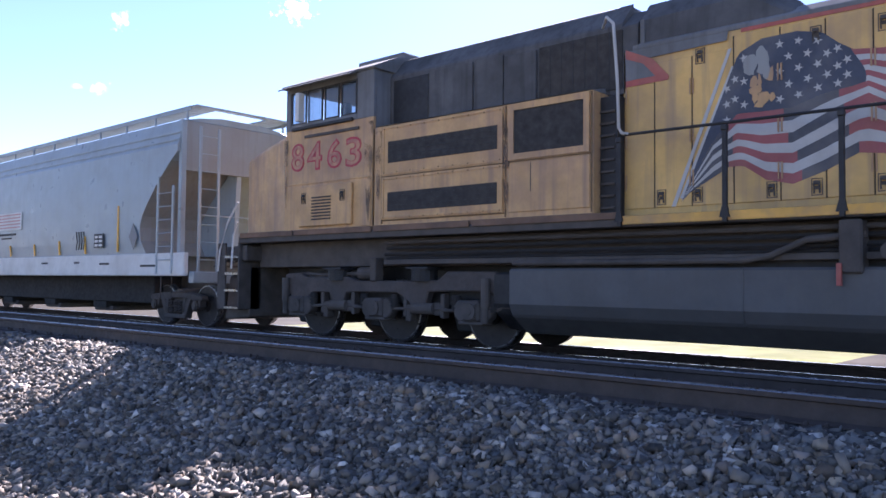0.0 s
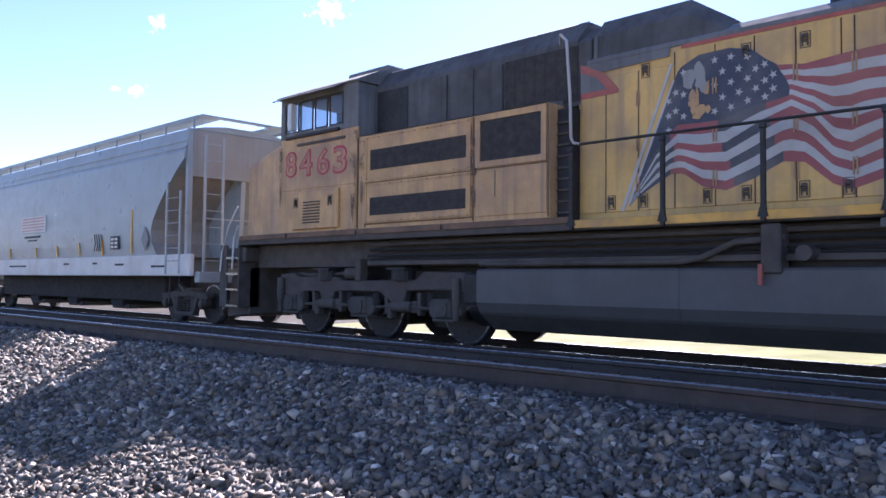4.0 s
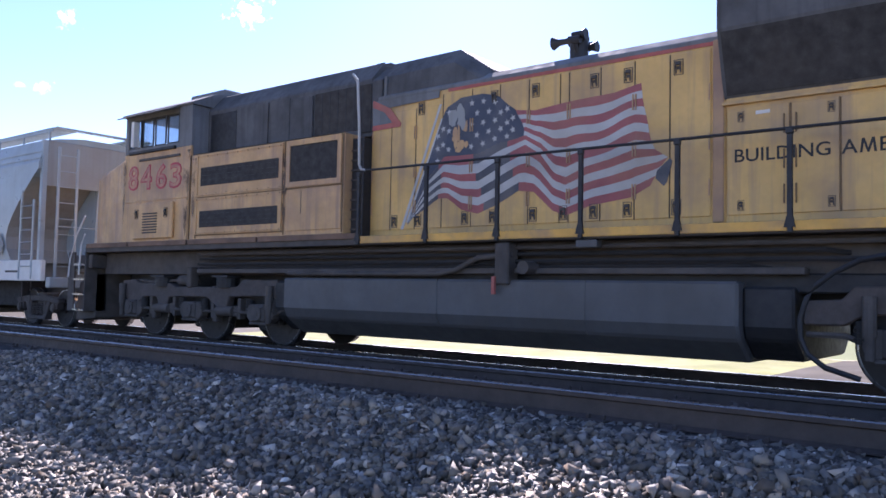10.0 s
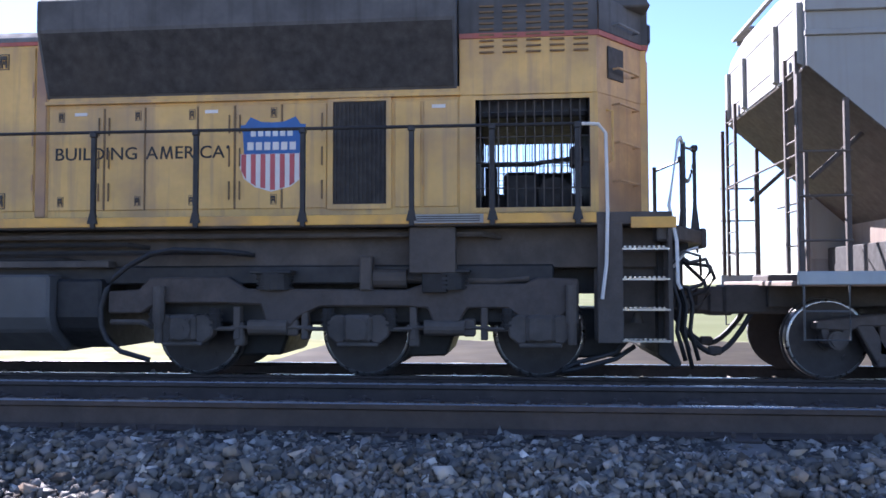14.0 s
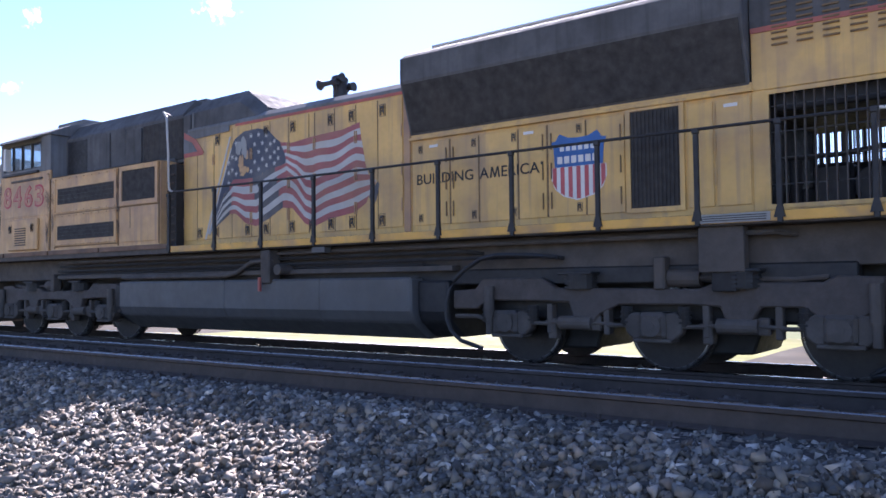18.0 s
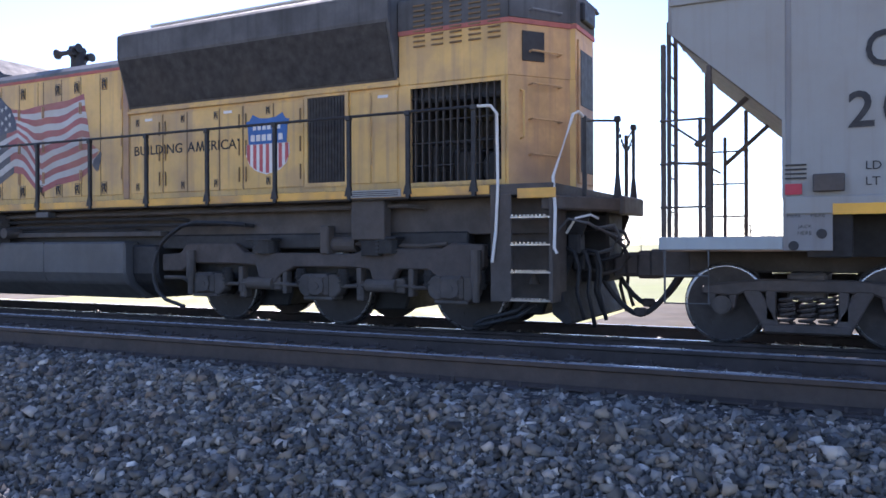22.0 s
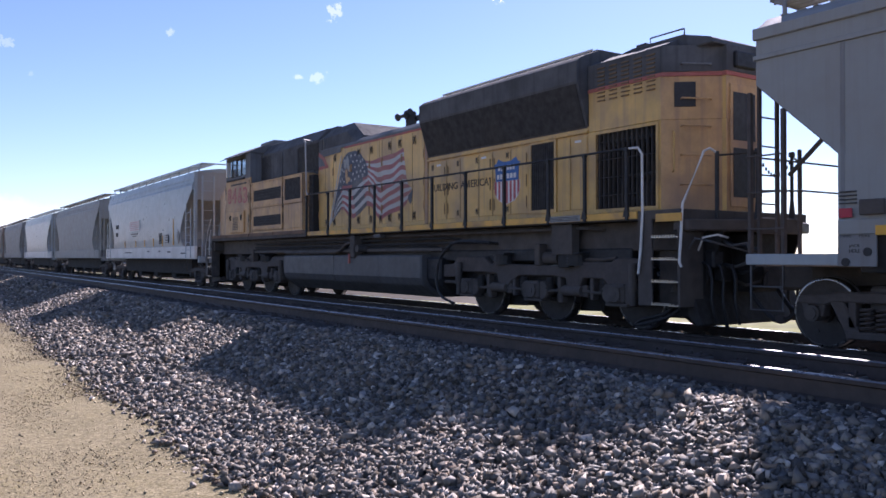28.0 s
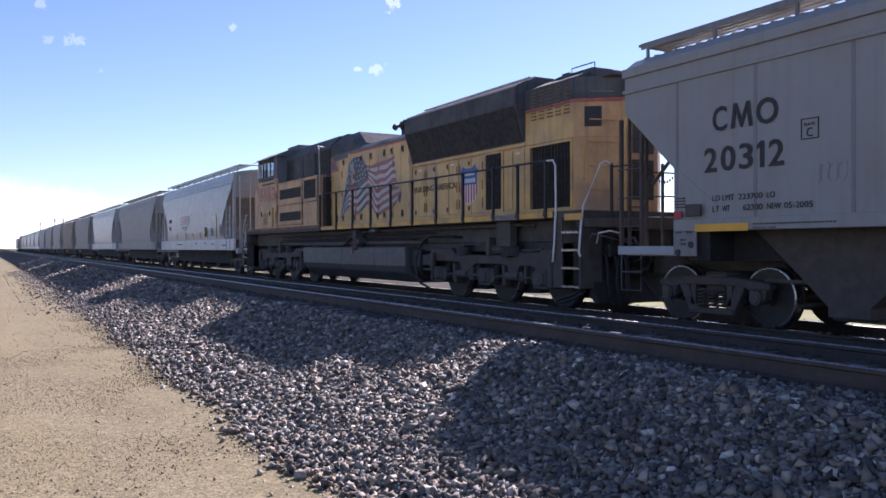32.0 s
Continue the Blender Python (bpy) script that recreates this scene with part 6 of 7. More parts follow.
def ribbed_hopper(x0, x1):
    """The covered hopper behind the locomotive: flat ribbed sides, sloped ends on open posts, lettering."""
    h = (x1 - x0) / 2
    cx = (x0 + x1) / 2
    th = empty("hopper_car", pose(cx, TRACK_T, RAIL_T))
    T = lambda x: x - cx            # from distance along the train to the car's own x
    y = -1.685
    left = [(T(3.86), 4.13), (T(3.86), 3.40), (T(5.86), 1.60)]
    outline = left + [(-x, z) for x, z in reversed(left)]
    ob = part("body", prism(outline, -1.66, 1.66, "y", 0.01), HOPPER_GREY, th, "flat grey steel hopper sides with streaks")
    # rusty brown slope undersides, darkened with the shade that falls beneath them
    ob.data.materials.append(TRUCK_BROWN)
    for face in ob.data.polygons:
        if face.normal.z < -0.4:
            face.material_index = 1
    part("top_chord", box(T(3.84), -T(3.84), y - 0.01, y + 0.04, 3.72, 3.78, 0.006), HOPPER_GREY, th)
    part("top_chord", box(T(3.84), -T(3.84), y - 0.02, y + 0.04, 3.98, 4.13, 0.01), HOPPER_GREY, th)
    roof = [(-1.66, 4.13), (-1.42, 4.30), (-0.7, 4.42), (0.7, 4.42), (1.42, 4.30), (1.66, 4.13)]
    part("roof", prism(roof, T(3.86), -T(3.86), "x", 0.01), HOPPER_GREY, th, "ribbed grey roof")
    for k in range(70):
        x = T(4.1) + k * (2 * -T(4.1)) / 69
        part("roof_rib", prism([(-1.43, 4.30), (-0.7, 4.425), (-0.7, 4.438), (-1.435, 4.314)], x - 0.03, x + 0.03, "x"), HOPPER_GREY, th) if k < 40 else None
    xs = []
    x = 5.03
    while x < x1 - 1.0:
        xs.append(x)
        x += 1.45
    for i, x in enumerate(xs):
        z0 = 1.6
        part("side_rib", prism([(T(x) - 0.02, y + 0.014), (T(x) + 0.02, y + 0.014), (T(x) + 0.035, y + 0.03), (T(x) - 0.035, y + 0.03)], z0, 3.74, "z", 0.006), HOPPER_DARK, th, "upright side rib streaked with dirt")
    for s in (-1, 1):
        for q in (-1, 1):
            part("corner_web", prism([(q * T(4.97), 1.6), (q * T(4.97), 2.42), (q * T(5.02), 2.42), (q * T(6.0), 1.66), (q * T(6.0), 1.6)], s * 1.655 - 0.009, s * 1.655 + 0.009, "y"), HOPPER_GREY, th)
            part("jack_plate", box(min(q * T(4.98), q * T(5.44)), max(q * T(4.98), q * T(5.44)), s * 1.68 - 0.015, s * 1.68 + 0.015, 1.07, 1.62, 0.005), HOPPER_DARK, th, "grey jacking plate with stencils")
            for z0, z1, w in ((1.22, 3.32, 3.77), (1.22, 3.05, 4.25)):
                xq = q * T(w)
                part("end_post", box(xq - 0.024, xq + 0.024, s * 1.65 - 0.035, s * 1.65 + 0.035, z0, z1, 0.006), TRUCK_BROWN, th, "brown steel post of the end frame")
            for z in (1.54, 2.01, 2.48):
                part("rung", tube([(q * T(3.74), s * 1.70, z), (q * T(4.28), s * 1.70, z)], 0.013, 6), UNDER, th)
            part("corner_step", tube([(q * T(3.78), s * 1.66, 1.1), (q * T(3.78), s * 1.66, 0.5), (q * T(4.24), s * 1.66, 0.5), (q * T(4.24), s * 1.66, 1.1)], 0.014, 6), TANK, th, "wire corner step")
            part("step_rung", tube([(q * T(3.78), s * 1.66, 0.80), (q * T(4.24), s * 1.66, 0.80)], 0.012, 6), TANK, th)
            part("platform_edge", box(min(q * T(3.72), q * T(4.98)), max(q * T(3.72), q * T(4.98)), s * 1.66 - 0.03, s * 1.66 + 0.03, 1.08, 1.22, 0.008), HOPPER_LIGHT, th, "pale platform edge")
        part("side_sill", box(T(5.0), -T(5.0), s * 1.68 - 0.03, s * 1.68 + 0.03, 1.44, 1.62, 0.01), HOPPER_GREY, th, "side sill with stencilled lines")
    # end frames
    for q in (-1, 1):
        xq = q * T(3.80)
        for yy in (-1.0, 1.0):
            part("end_post", box(q * T(4.05) - 0.02, q * T(4.05) + 0.02, yy - 0.025, yy + 0.025, 1.2, 2.6, 0.006), TRUCK_BROWN, th)
        end_ladder(th, xq, -1.5, -1.12, 1.2, 3.6, 6, TRUCK_BROWN)
        end_ladder(th, xq, 1.05, 1.5, 1.2, 3.6, 7, TRUCK_BROWN)
        part("end_rail", tube([(xq, -1.5, 2.48), (xq, 1.5, 2.48)], 0.014, 6), UNDER, th)
        part("end_rail", tube([(xq, -1.5, 2.05), (q * T(4.1), -1.0, 2.05), (q * T(4.1), 0.2, 2.05)], 0.014, 6), UNDER, th)
        part("diagonal_brace", tube([(q * T(4.03), -1.2, 2.25), (q * T(4.75), -1.2, 2.9)], 0.03, 6), UNDER, th)
        part("diagonal_brace", tube([(q * T(4.03), 1.2, 2.25), (q * T(4.75), 1.2, 2.9)], 0.03, 6), UNDER, th)
        # upright panels coloured darker, as if tilted down out of the sun
        for a, b in ((-1.45, -0.75), (-0.62, 0.62), (0.75, 1.45)):
            part("end_panel", box(xq + q * 0.045, xq + q * 0.075, a, b, 3.42, 4.10, 0.006), HOPPER_DARK, th, "dusty grey end panel with shade in its colour")
            part("end_plate", box(xq + q * 0.034, xq + q * 0.046, a + 0.12, b - 0.12, 3.62, 4.04, 0.002), WHITE, th, "pale stencilled plate on the car end")
        for yy in (-0.68, 0.68, -1.5, 1.5):
            part("end_rib", prism([(xq, 3.46), (xq, 4.12), (xq + q * 0.1, 4.12), (xq + q * 0.1, 3.42)], yy - 0.05, yy + 0.05, "y"), HOPPER_GREY, th)
        part("bulkhead", box(min(q * T(5.5), q * T(5.55)), max(q * T(5.5), q * T(5.55)), -1.5, 1.5, 1.1, 1.95), HOPPER_TAN, th, "rust-brown bulkhead under the slope sheet")
        part("end_deck", box(min(q * T(3.72), q * T(5.5)), max(q * T(3.72), q * T(5.5)), -1.5, 1.5, 1.06, 1.12, 0.01), HOPPER_TAN, th)
        # bolster and underbody coloured near-black for the shade over the trucks
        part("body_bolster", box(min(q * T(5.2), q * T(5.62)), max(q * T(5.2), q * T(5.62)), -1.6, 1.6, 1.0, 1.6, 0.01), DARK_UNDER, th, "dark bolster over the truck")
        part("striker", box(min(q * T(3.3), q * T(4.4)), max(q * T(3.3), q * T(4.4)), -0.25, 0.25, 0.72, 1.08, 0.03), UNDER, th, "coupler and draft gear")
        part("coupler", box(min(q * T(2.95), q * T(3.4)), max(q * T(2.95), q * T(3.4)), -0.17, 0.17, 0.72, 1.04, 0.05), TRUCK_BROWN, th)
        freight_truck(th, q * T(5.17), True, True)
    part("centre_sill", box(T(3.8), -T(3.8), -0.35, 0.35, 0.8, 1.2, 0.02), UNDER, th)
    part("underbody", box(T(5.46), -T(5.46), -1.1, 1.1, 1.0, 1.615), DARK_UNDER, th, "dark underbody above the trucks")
    # under slopes and bays reuse the brown with the underside's shade in it
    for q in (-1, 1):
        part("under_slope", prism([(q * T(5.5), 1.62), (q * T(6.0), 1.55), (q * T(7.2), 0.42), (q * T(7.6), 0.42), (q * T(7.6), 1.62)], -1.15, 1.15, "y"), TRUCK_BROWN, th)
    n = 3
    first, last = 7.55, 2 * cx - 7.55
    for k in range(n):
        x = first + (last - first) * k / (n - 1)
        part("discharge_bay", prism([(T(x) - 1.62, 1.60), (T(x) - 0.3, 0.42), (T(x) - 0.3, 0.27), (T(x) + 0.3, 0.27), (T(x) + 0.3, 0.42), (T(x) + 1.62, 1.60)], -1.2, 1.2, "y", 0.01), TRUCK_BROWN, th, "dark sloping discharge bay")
        part("outlet_gate", box(T(x) - 0.45, T(x) + 0.45, -0.9, 0.9, 0.2, 0.3, 0.02), UNDER, th)
        part("gate_shaft", tube([(T(x) - 0.7, -1.3, 0.4), (T(x) - 0.7, 1.3, 0.4)], 0.03, 8), UNDER, th)
    part("air_pipe", tube([(T(6.2), -1.1, 0.72), (-T(6.2), -1.1, 0.72)], 0.03, 6), UNDER, th)
    # reflector and lettering
    part("reflector", box(T(5.44), T(6.40), y - 0.036, y - 0.026, 1.43, 1.54, 0.002), ORANGE, th, "yellow reflector stripe on the sill")
    part("reflector", box(T(9.4), T(10.3), y - 0.036, y - 0.026, 1.43, 1.54, 0.002), ORANGE, th)
    part("tail_tag", box(T(5.0), T(5.16), y - 0.02, y - 0.004, 1.64, 1.75, 0.002), RED, th, "small red tag")
    part("card_holder", box(T(5.26), T(5.55), y - 0.06, y - 0.004, 1.66, 1.84, 0.012), UNDER, th, "dark card holder box")
    def letters(body, xa, xb, za, zb, name="lettering"):
        part(name, fit_text(body, T(xa), T(xb), za, zb, y + 0.011, 0.004, 0.02 if zb - za > 0.2 else 0.0), BLACK, th, "dark stencilled letters")
    letters("C", 5.735, 5.99, 2.87, 3.23, "reporting_mark")
    em = [(6.065, 2.88), (6.125, 2.88), (6.158, 3.12), (6.235, 2.88), (6.27, 2.88), (6.347, 3.12), (6.38, 2.88), (6.44, 2.88), (6.39, 3.23), (6.335, 3.23), (6.2525, 3.0), (6.17, 3.23), (6.115, 3.23)]
    part("reporting_mark", prism([(T(x), z) for x, z in em], y + 0.008, y + 0.014, "y"), BLACK, th, "dark stencilled letters")
    letters("O", 6.50, 6.855, 2.87, 3.23, "reporting_mark")
    for ch, xa, xb in (("2", 5.58, 5.81), ("0", 5.885, 6.14), ("3", 6.21, 6.445), ("2", 6.705, 6.95)):
        letters(ch, xa, xb, 2.29, 2.65, "car_number")
    part("car_number", prism([(T(6.565), 2.29), (T(6.63), 2.29), (T(6.63), 2.65), (T(6.575), 2.65), (T(6.515), 2.60), (T(6.515), 2.54), (T(6.565), 2.58)], y + 0.008, y + 0.014, "y"), BLACK, th, "dark stencilled letters")
    for body, xa, xb, z in (("LD", 5.735, 5.87, 1.87), ("LMT", 5.92, 6.125, 1.87), ("223700", 6.20, 6.605, 1.87), ("LO", 6.675, 6.805, 1.87), ("LT", 5.735, 5.86, 1.715), ("WT", 5.91, 6.05, 1.715), ("62300", 6.28, 6.605, 1.715), ("NEW", 6.68, 6.90, 1.715), ("05-2005", 6.95, 7.375, 1.715)):
        letters(body, xa, xb, z, z + 0.082)
    part("plate_mark", frame_of(T(7.20), T(7.46), 2.59, 2.86, y + 0.02, 0.012, 0.006), BLACK, th)
    letters("PLATE", 7.25, 7.41, 2.76, 2.80)
    letters("C", 7.285, 7.375, 2.62, 2.735)
    part("stencil", fit_text("MAR 05-2005", T(6.48), T(6.85), 1.452, 1.484, -1.714), UNDER, th)
    for k, (txt, xa, za) in enumerate((("LIFT", 5.02, 1.47), ("HERE", 5.02, 1.41), ("PULL", 5.24, 1.47), ("HERE", 5.24, 1.41), ("JACK", 5.12, 1.29), ("HERE", 5.12, 1.23))):
        part("stencil", fit_text(txt, T(xa), T(xa) + 0.13, za, za + 0.04, -1.697), BLACK, th)
    part("jack_hole", cyl((T(5.34), -1.71, 1.24), (T(5.34), -1.68, 1.24), 0.05, 14), BLACK, th)
    part("jack_hole", cyl((T(5.08), -1.71, 1.12), (T(5.08), -1.68, 1.12), 0.05, 14), BLACK, th)
    for a, b, z in ((6.48, 7.75, 1.51),):
        n = max(2, int((b - a) / 0.055))
        for j in range(n):
            part("stencil_line", box(T(a) + (b - a) * j / n, T(a) + (b - a) * (j + 0.75) / n, y - 0.032, y - 0.028, z, z + 0.022), UNDER, th)
    for k in range(4):
        part("stencil_line", box(T(5.0), T(5.2), y - 0.004, y + 0.022, 1.80 + 0.045 * k, 1.815 + 0.045 * k), BLACK, th)
    # grey scribble of wear on the side
    for k in range(7):
        a = 7.45 + 0.06 * k
        part("scratch", tube([(T(a), y + 0.022, 2.0 + 0.03 * (k % 3)), (T(a) + 0.05 * (-1) ** k, y + 0.022, 2.16), (T(a) + 0.02, y + 0.022, 2.28 - 0.03 * (k % 2))], 0.004, 4), HOPPER_DARK, th, "grey scratches in the paint")
    running_board(th, -T(3.92), 4.55, 0.74, 1.34, HOPPER_DARK, 0.06)
    return tagged(th, "grey ribbed covered hopper car with dark stencilled lettering", "hopper car", group="hopper cars")


def dark_boxcar(x0, x1, material, top, label):
    th = empty("boxcar", pose((x0 + x1) / 2, TRACK_T, RAIL_T))
    h = (x1 - x0) / 2
    part("body", box(-h + 0.4, h - 0.4, -1.5, 1.5, 1.1, top, 0.03), material, th)
    part("roof", prism([(-1.52, top), (0, top + 0.25), (1.52, top)], -h + 0.4, h - 0.4, "x"), material, th)
    part("centre_sill", box(-h, h, -0.4, 0.4, 0.7, 1.1), UNDER, th)
    for q in (-1, 1):
        freight_truck(th, q * (h - 2.2), False, False)
    return tagged(th, label, "boxcar", group="far cars")


PITCH = 18.45
TRAIN = [loco(), ribbed_hopper(3.70, 20.0)]
KINDS = [(HOPPER_LIGHT, "light grey covered hopper car with curved sides and a white sill", WHITE), (HOPPER_GREY, "mid grey covered hopper car with a dark scrawl", None), (HOPPER_LIGHT, "clean light grey covered hopper car with a white sill", WHITE), (HOPPER_DARK, "dark grey covered hopper car", None), (HOPPER_TAN, "brownish grey covered hopper car", None), (HOPPER_GREY, "mid grey covered hopper car", None), (HOPPER_DARK, "dark grey covered hopper car", None), (HOPPER_GREY, "mid grey covered hopper car", None), (HOPPER_LIGHT, "light grey covered hopper car far down the train", WHITE)]
for k in range(13):
    body, lab, sill = KINDS[min(k, 8)]
    TRAIN.append(curved_hopper(-37.95 - PITCH * k, -20.10 - PITCH * k, body, k < 2, k < 4, k == 0, lab, sill))
a = -37.5 - PITCH * 12
TRAIN.append(dark_boxcar(a - 18.5, a - 1.0, HOPPER_TAN, 4.9, "dark brown boxcar far down the train"))
TRAIN.append(dark_boxcar(a - 37.5, a - 19.5, BLACK, 3.6, "black low car far down the train"))
TRAIN.append(dark_boxcar(a - 56.5, a - 38.5, HOPPER_LIGHT, 4.4, "pale car far down the train"))

# ---- ties, stones, grass, trees, poles ----
def stone_cloud(name, n, xr, yr, size, seed, label, tilt=0.5, thin=0.0, material=STONE):
    """Crushed stones, each an uneven flat-sided chip, scattered over the ballast; thin lets them dwindle towards the road."""
    rng = np.random.default_rng(seed)
    V = np.array([(-1, -0.75, -1), (1, -0.6, -1), (0.05, 1, -1), (-0.75, -0.8, 1), (0.8, -0.55, 1), (-0.05, 0.75, 1)], float)
    F = np.array([(0, 2, 1), (3, 4, 5), (0, 1, 4), (0, 4, 3), (1, 2, 5), (1, 5, 4), (2, 0, 3), (2, 3, 5)])
    nv, nf = len(V), len(F)
    x = rng.uniform(*xr, n)
    y = rng.uniform(*yr, n) if not thin else yr[1] - np.minimum(rng.exponential(thin, n), yr[1] - yr[0])
    edge = np.clip((3.1 - y) / 1.0, 0, 1) * (not thin)       # the foot of the shoulder wanders
    y = y + edge * (0.06 * np.sin(1.3 * x + 1.0) + 0.04 * np.sin(4.1 * x) + rng.normal(0, 0.15, n) + np.clip(-0.012 * (x + 10), 0, 0.5))
    z = np.interp(y, [p[0] for p in PROFILE], [p[1] for p in PROFILE])
    s = size * np.clip(rng.lognormal(0, 0.28, n), 0.45, 1.9)
    shape = np.stack([rng.uniform(0.85, 1.6, n), rng.uniform(0.7, 1.1, n), rng.uniform(0.35, 0.75, n)], 1) * s[:, None]
    P = V[None] * (1 + rng.uniform(-0.4, 0.3, (n, nv, 3))) * shape[:, None, :]
    turn = rng.uniform(0, 2 * np.pi, n)
    tx, ty = rng.normal(0, tilt, n), rng.normal(0, tilt, n)
    for ang, i, j in ((tx, 1, 2), (ty, 2, 0), (turn, 0, 1)):
        c, sn = np.cos(ang)[:, None], np.sin(ang)[:, None]
        u, v = P[:, :, i].copy(), P[:, :, j].copy()
        P[:, :, i], P[:, :, j] = c * u - sn * v, sn * u + c * v
    lift = np.where(np.abs(y - 6.1) < 1.46, -0.04, 0.0)      # kept low between the ties
    P += np.stack([x, y, z + lift + s * rng.uniform(-0.3, 1.3, n)], 1)[:, None, :]
    T = (F[None] + (np.arange(n) * nv)[:, None, None]).reshape(-1)
    me = bpy.data.meshes.new(name)
    me.vertices.add(n * nv)
    me.vertices.foreach_set("co", P.reshape(-1))
    me.loops.add(n * nf * 3)
    me.loops.foreach_set("vertex_index", T.astype(np.int32))
    me.polygons.add(n * nf)
    me.polygons.foreach_set("loop_start", (np.arange(n * nf) * 3).astype(np.int32))
    me.update(calc_edges=True)
    me.materials.append(material)
    return tagged(new(name, me), label, "ballast stones", kind="stuff")


stone_cloud("ballast_stones", 125000, (-11, 4.5), (2.1, 4.66), 0.0235, 1, "grey and reddish crushed stones on the ballast shoulder")
stone_cloud("ballast_stones", 60000, (-30, -11), (2.1, 4.66), 0.0285, 2, "grey crushed stones further along the shoulder")
stone_cloud("ballast_stones", 26000, (-90, -30), (2.1, 4.66), 0.048, 3, "grey crushed stones far along the shoulder")
stone_cloud("ballast_stones", 30000, (-11, 4.5), (4.55, 5.3), 0.022, 10, "crushed stones packed against the empty track")
stone_cloud("ballast_stones", 18000, (-16, 5), (5.4, 8.4), 0.024, 4, "dark crushed stones between the rails")
stone_cloud("ballast_stones", 7000, (-20, 6), (8.4, 13.4), 0.03, 5, "dark crushed stones under the train's track")
stone_cloud("ballast_stones", 6000, (4.5, 22), (1.9, 8.4), 0.05, 12, "grey crushed stones along the shoulder behind")
stone_cloud("loose_gravel", 20000, (-24, 1), (0.3, 2.4), 0.009, 6, "loose stones strewn at the road's edge", thin=0.33, material=GRAVEL)
stone_cloud("loose_gravel", 7000, (-70, -24), (0.8, 2.45), 0.024, 9, "loose stones along the far edge of the road", thin=0.35)
stone_cloud("loose_gravel", 30000, (-16, 1), (-1.6, 2.0), 0.005, 13, "fine tan gravel on the dirt road", material=GRAVEL)
stone_cloud("loose_gravel", 5000, (-40, 1), (-2.5, 1.7), 0.0055, 8, "small tan stones thinning out on the road", material=GRAVEL)

TRACK = tagged(empty("empty_track", pose(0, (Y_N + Y_NF) / 2, 0.715)), "wooden ties with steel plates under the empty track", "track", kind="structure")
tie_bm = box(-0.115, 0.115, -1.30, 1.30, -0.19, 0.0, 0.012)
plate_bm = box(-0.09, 0.09, -0.18, 0.18, 0.0, 0.018, 0.004)
for q in (-0.06, 0.06):
    for s in (-0.11, 0.11):
        box(q - 0.012, q + 0.012, s - 0.014, s + 0.014, 0.018, 0.05, 0.003, plate_bm)
tie0 = part("tie", tie_bm, TIE, TRACK, "dark weathered wooden tie")
plate0 = part("tie_plate", plate_bm, RAIL_RUST, tie0, "rusty tie plate with spikes")
plate0.matrix_basis = pose(0, Y_N - (Y_N + Y_NF) / 2, 0)
far_plate = again(plate0, pose(0, Y_NF - (Y_N + Y_NF) / 2, 0))
rng = random.Random(5)
for k in range(150):
    m = pose(9 - 0.53 * k + rng.uniform(-0.03, 0.03), rng.uniform(-0.06, 0.03), -0.005 + rng.uniform(-0.015, 0.01), 0, 0, rng.uniform(-1.2, 1.2))
    if k == 0:
        tie0.matrix_basis = m
        continue
    t = again(tie0, m)
    if k < 75:
        again(plate0, plate0.matrix_basis, t)
        again(plate0, far_plate.matrix_basis, t)
TRACK_2 = tagged(empty("train_track", pose(0, TRACK_T, RAIL_T - 0.186)), "wooden ties under the train's track", "track", kind="structure")
tie1 = part("tie", box(-0.115, 0.115, -1.30, 1.30, -0.17, 0.0, 0.012), TIE, TRACK_2, "dark weathered wooden tie")
for k in range(90):
    m = pose(9 - 0.53 * k + rng.uniform(-0.03, 0.03), 0, -0.004, 0, 0, rng.uniform(-1, 1))
    if k == 0:
        tie1.matrix_basis = m
    else:
        again(tie1, m)


def grass(name, n, xr, yr, hgt, seed, label, material):
    """Thin bent blades in clumps."""
    r = np.random.default_rng(seed)
    bm_v, bm_f = [], []
    for i in range(n):
        x, y = r.uniform(*xr), r.uniform(*yr)
        if noise.noise(Vector((x * 0.15, y * 0.4, 1.0))) < -0.25:
            continue
        z = ground_z(y)
        for j in range(3):
            a, l = r.uniform(0, 6.28), hgt * r.uniform(0.5, 1.3)
            dx_, dy_ = 0.5 * l * math.cos(a), 0.5 * l * math.sin(a)
            w = 0.008 + 0.012 * hgt
            k = len(bm_v)
            bm_v += [(x - w, y, z - 0.02), (x + w, y, z - 0.02), (x + dx_ * 0.4 + w * 0.6, y + dy_ * 0.4, z + l * 0.7), (x + dx_ * 0.4 - w * 0.6, y + dy_ * 0.4, z + l * 0.7), (x + dx_, y + dy_, z + l)]
            bm_f += [(k, k + 1, k + 2, k + 3), (k + 3, k + 2, k + 4)]
    me = bpy.data.meshes.new(name)
    me.from_pydata(bm_v, [], bm_f)
    me.materials.append(material)
    return tagged(new(name, me), label, "grass", kind="stuff")


grass("grass", 6000, (-60, 25), (13.4, 19), 0.05, 11, "sunlit yellow-green grass strip beyond the tracks", GRASS_M)


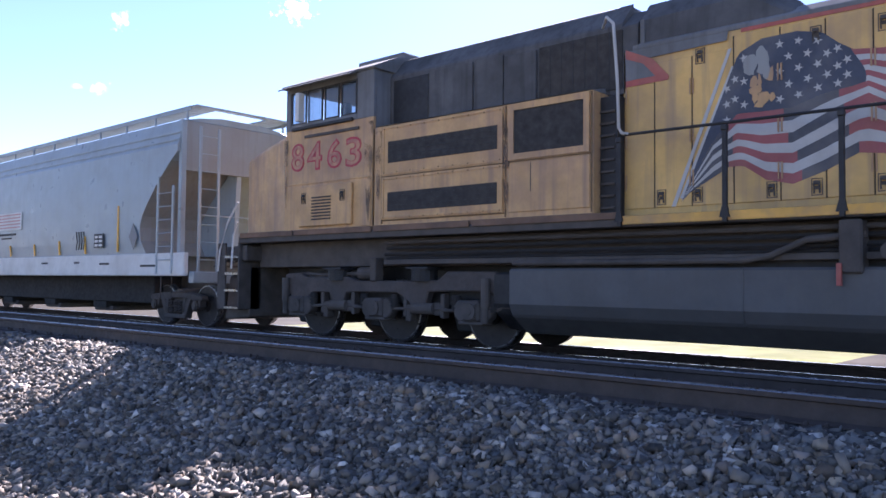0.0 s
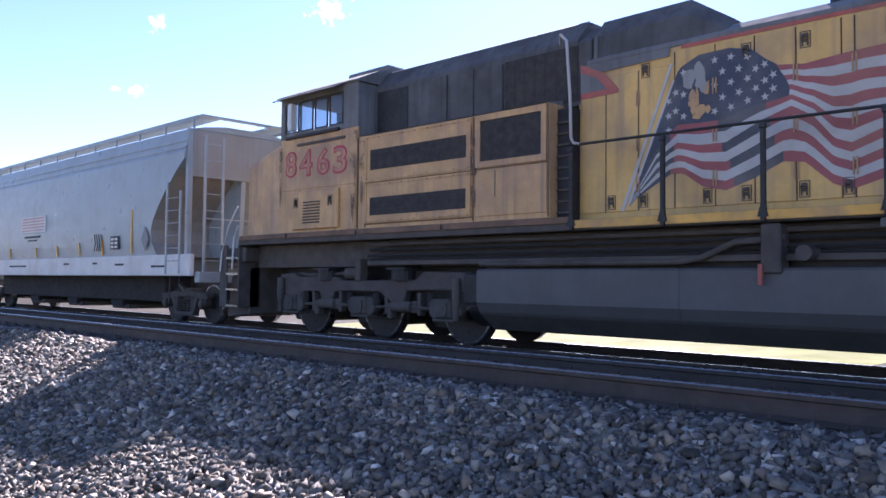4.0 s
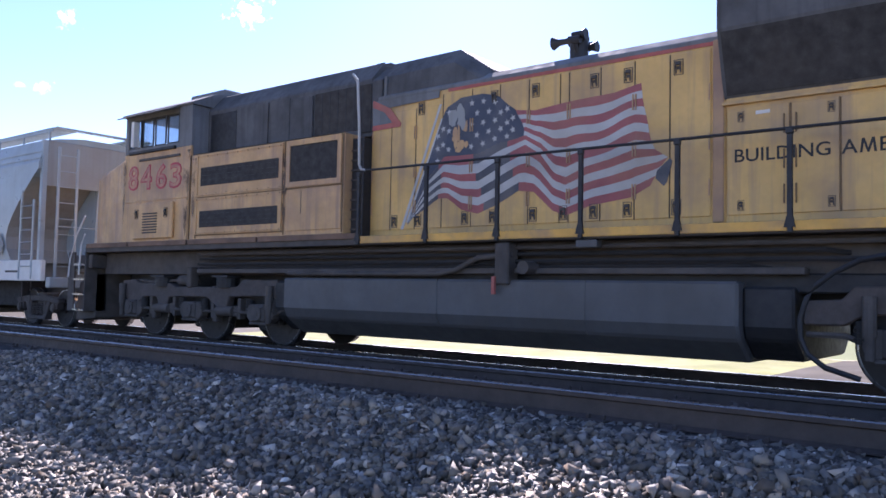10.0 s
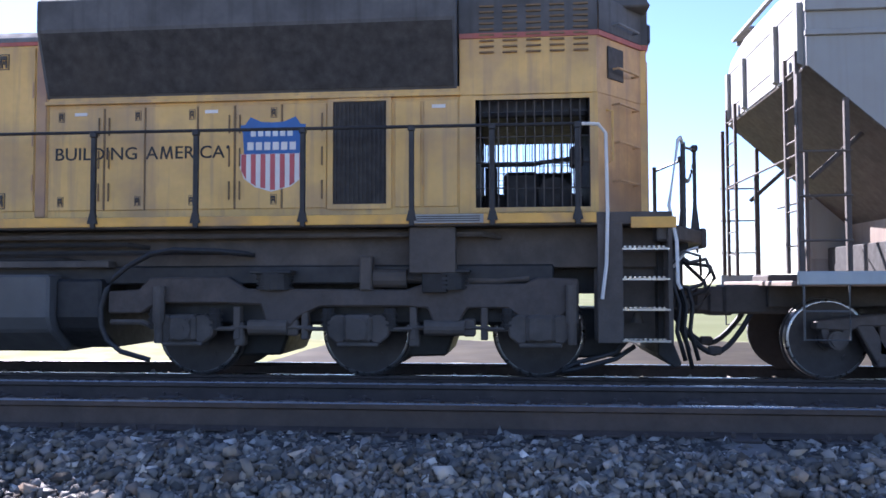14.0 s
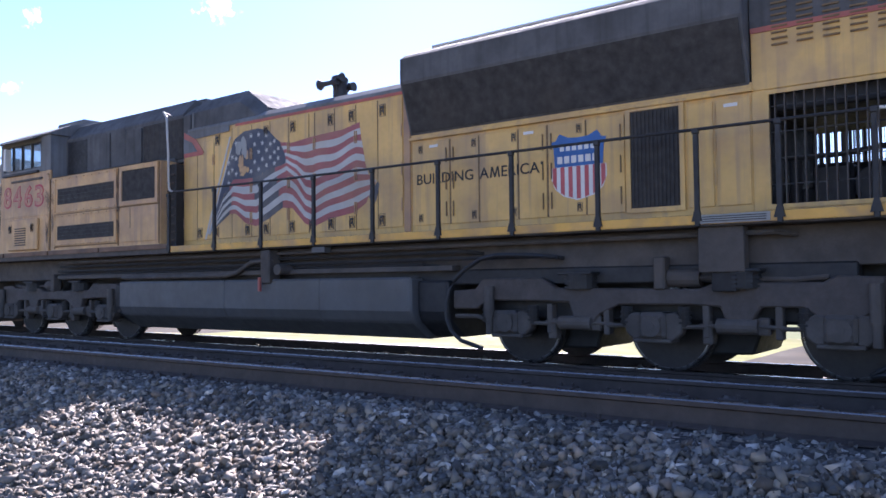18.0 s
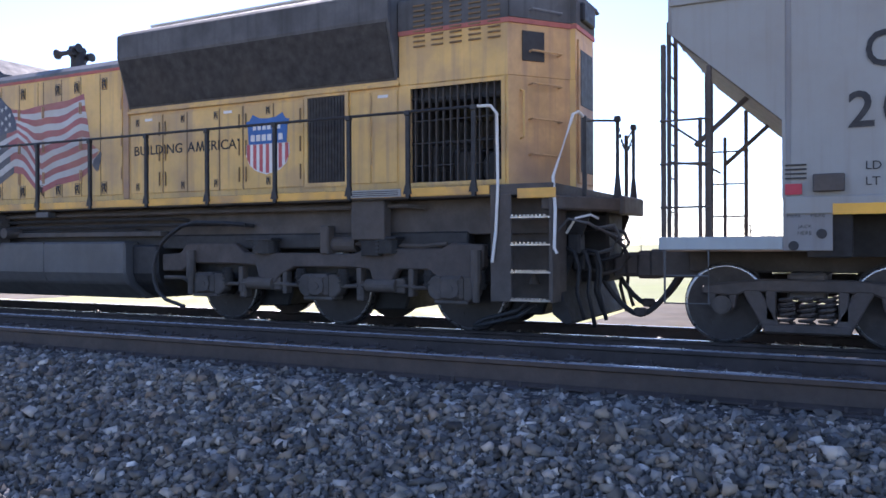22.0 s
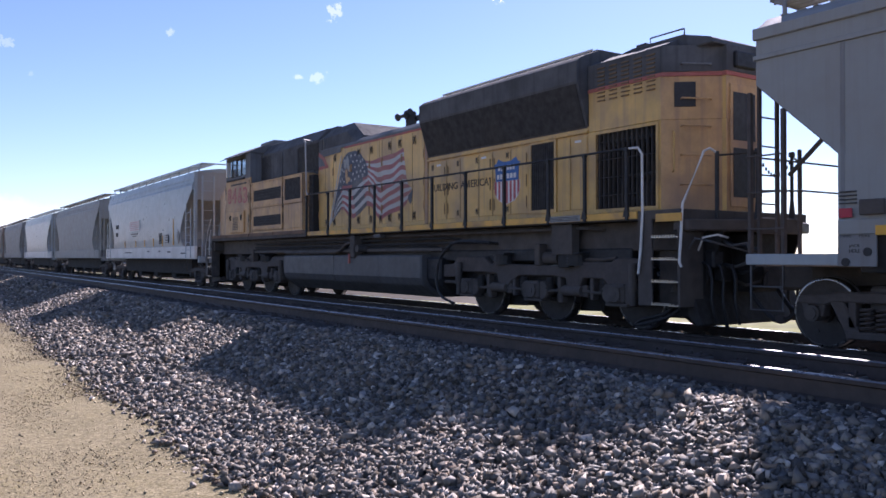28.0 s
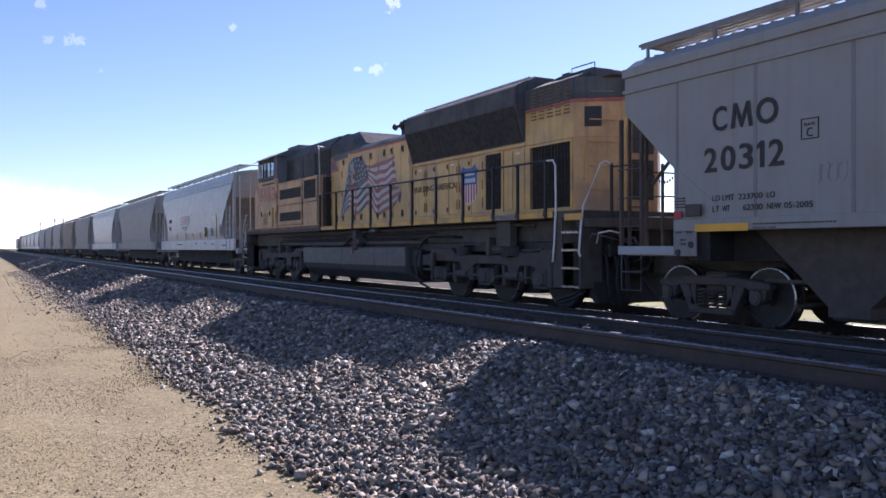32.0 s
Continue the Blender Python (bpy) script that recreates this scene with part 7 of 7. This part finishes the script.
def tree(x, y, hgt, seed, leafy, label):
    """A tapered trunk with limbs, and a crown of small clumps or bare twigs."""
    r = random.Random(seed)
    th = empty("tree", pose(x, y, ground_z(y)))
    bm = cyl((0, 0, -0.2), (0, 0, hgt * 0.75), hgt * 0.022, 8, hgt * 0.008)
    tips = []
    for k in range(16):
        z = hgt * (0.25 + 0.5 * k / 16)
        a = r.uniform(0, 6.28)
        l = hgt * r.uniform(0.16, 0.30) * (1.15 - k / 24)
        q = (l * math.cos(a), l * math.sin(a), z + l * 0.7)
        tube([(0, 0, z), (q[0] * 0.5, q[1] * 0.5, z + l * 0.3), q], hgt * 0.006, 5, bm)
        tips.append(q)
        for j in range(3):
            b = a + r.uniform(-0.9, 0.9)
            t = (q[0] + 0.4 * l * math.cos(b), q[1] + 0.4 * l * math.sin(b), q[2] + r.uniform(0.05, 0.4) * l)
            tube([q, t], hgt * 0.003, 4, bm)
            tips.append(t)
    part("trunk", bm, BARK, th)
    v, f = [], []
    for t in tips:
        for j in range(70 if leafy else 14):
            c = Vector(t) + Vector((r.gauss(0, 1), r.gauss(0, 1), r.gauss(0, 0.8))) * hgt * (0.065 if leafy else 0.05)
            u = Vector((r.gauss(0, 1), r.gauss(0, 1), r.gauss(0, 1))).normalized() * hgt * (0.018 if leafy else 0.012)
            w = u.orthogonal().normalized() * hgt * (0.012 if leafy else 0.003)
            k = len(v)
            v += [c - u, c + w, c + u, c - w]
            f.append((k, k + 1, k + 2, k + 3))
    me = bpy.data.meshes.new("crown")
    me.from_pydata([tuple(p) for p in v], [], f)
    me.materials.append(LEAF if leafy else BARK)
    cr = new("crown", me)
    cr.parent = th
    return tagged(th, label, "tree", group="distant trees")


def placed(az, dist):
    return -dist * math.sin(radians(az)), dist * math.cos(radians(az))


for k, (az, dist, hgt, leafy) in enumerate(((-5.6, 150, 5.6, True), (-7.0, 145, 4.6, True), (-9.1, 148, 5.0, True), (14.3, 170, 6.5, False), (13.2, 180, 5.0, False), (24.4, 160, 7.0, False), (22.5, 165, 5.6, False), (20.6, 175, 5.0, False), (26.5, 190, 7.0, False), (9.0, 210, 5.5, False), (6.2, 150, 7.4, False), (4.7, 155, 5.6, False), (35.2, 175, 4.4, False))):
    tree(*placed(az, dist), hgt, 20 + k, leafy, "dark green distant tree" if leafy else "bare leafless distant tree")


def house(az, dist):
    x, y = placed(az, dist)
    th = empty("house", pose(x, y, ground_z(y), 0, 0, 12))
    part("wall", box(-4.5, 4.5, -3, 3, 0, 3.6, 0.02), WHITE, th)
    part("roof", prism([(-3.4, 3.5), (0, 6.2), (3.4, 3.5)], -4.9, 4.9, "x"), HOPPER_TAN, th)
    for q in (-2.6, 0, 2.6):
        part("window", box(q - 0.5, q + 0.5, -3.06, -2.98, 1.2, 2.6), NAVY, th)
    tagged(th, "small pale farmhouse with a brown gable roof", "house")


house(18.0, 165)


def utility_pole(az, dist, hgt):
    x, y = placed(az, dist)
    th = empty("utility_pole", pose(x, y, ground_z(y), 0, 0, 20))
    part("pole", cyl((0, 0, -0.5), (0, 0, hgt), 0.16, 8, 0.11), POLE_WOOD, th)
    for z in (hgt - 0.5, hgt - 1.3):
        part("crossarm", box(-1.3, 1.3, -0.08, 0.08, z, z + 0.14), POLE_WOOD, th)
        for q in (-1.1, -0.4, 0.4, 1.1):
            part("insulator", cyl((q, 0, z + 0.14), (q, 0, z + 0.32), 0.05, 6), WHITE, th)
    tagged(th, "brown wooden utility pole with crossarms", "utility pole", group="utility poles")


for az, dist, hgt in ((-18.5, 150, 8), (85.7, 330, 13), (86.2, 350, 13.5), (87.0, 420, 14)):
    utility_pole(az, dist, hgt)
part_wires = bmesh.new()
(xa, ya), (xb, yb) = placed(-18.5, 150), placed(-55, 170)
for dz in (0, -0.8):
    tube([(xa, ya, 7.4 + dz), ((xa + xb) / 2, (ya + yb) / 2, 6.6 + dz), (xb, yb, 7.4 + dz)], 0.02, 4, part_wires)
(xb, yb) = placed(30, 170)
for dz in (0, -0.8):
    tube([(xa, ya, 7.4 + dz), ((xa + xb) / 2, (ya + yb) / 2, 6.6 + dz), (xb, yb, 7.4 + dz)], 0.02, 4, part_wires)
tagged(link("power_line", part_wires, BLACK), "thin dark overhead wires between poles", "power line")

def motions():
    """The train rolls along the track, gaining speed; its wheels turn with it."""
    rows = []
    for (t0, s0), (t1, s1) in zip(ROLLED, ROLLED[1:]):
        n = round((t1 - t0) / 0.5)
        rows += [(t0 + 0.5 * k, s0 + (s1 - s0) * k / n) for k in range(n)]
    rows.append(ROLLED[-1])
    for th in TRAIN:
        base = th.matrix_basis.copy()
        slack = SLACK if th is TRAIN[1] else ((0, 0.0),)
        walk(th, [(t, Matrix.Translation((s + float(np.interp(t, *zip(*slack))), 0, 0)) @ base) for t, s in rows])
    for ob, r in MOVING_WHEELS:
        base = ob.matrix_basis.copy()
        walk(ob, [(t, base @ Matrix.Rotation(s / r, 4, "Y")) for t, s in rows])


motions()
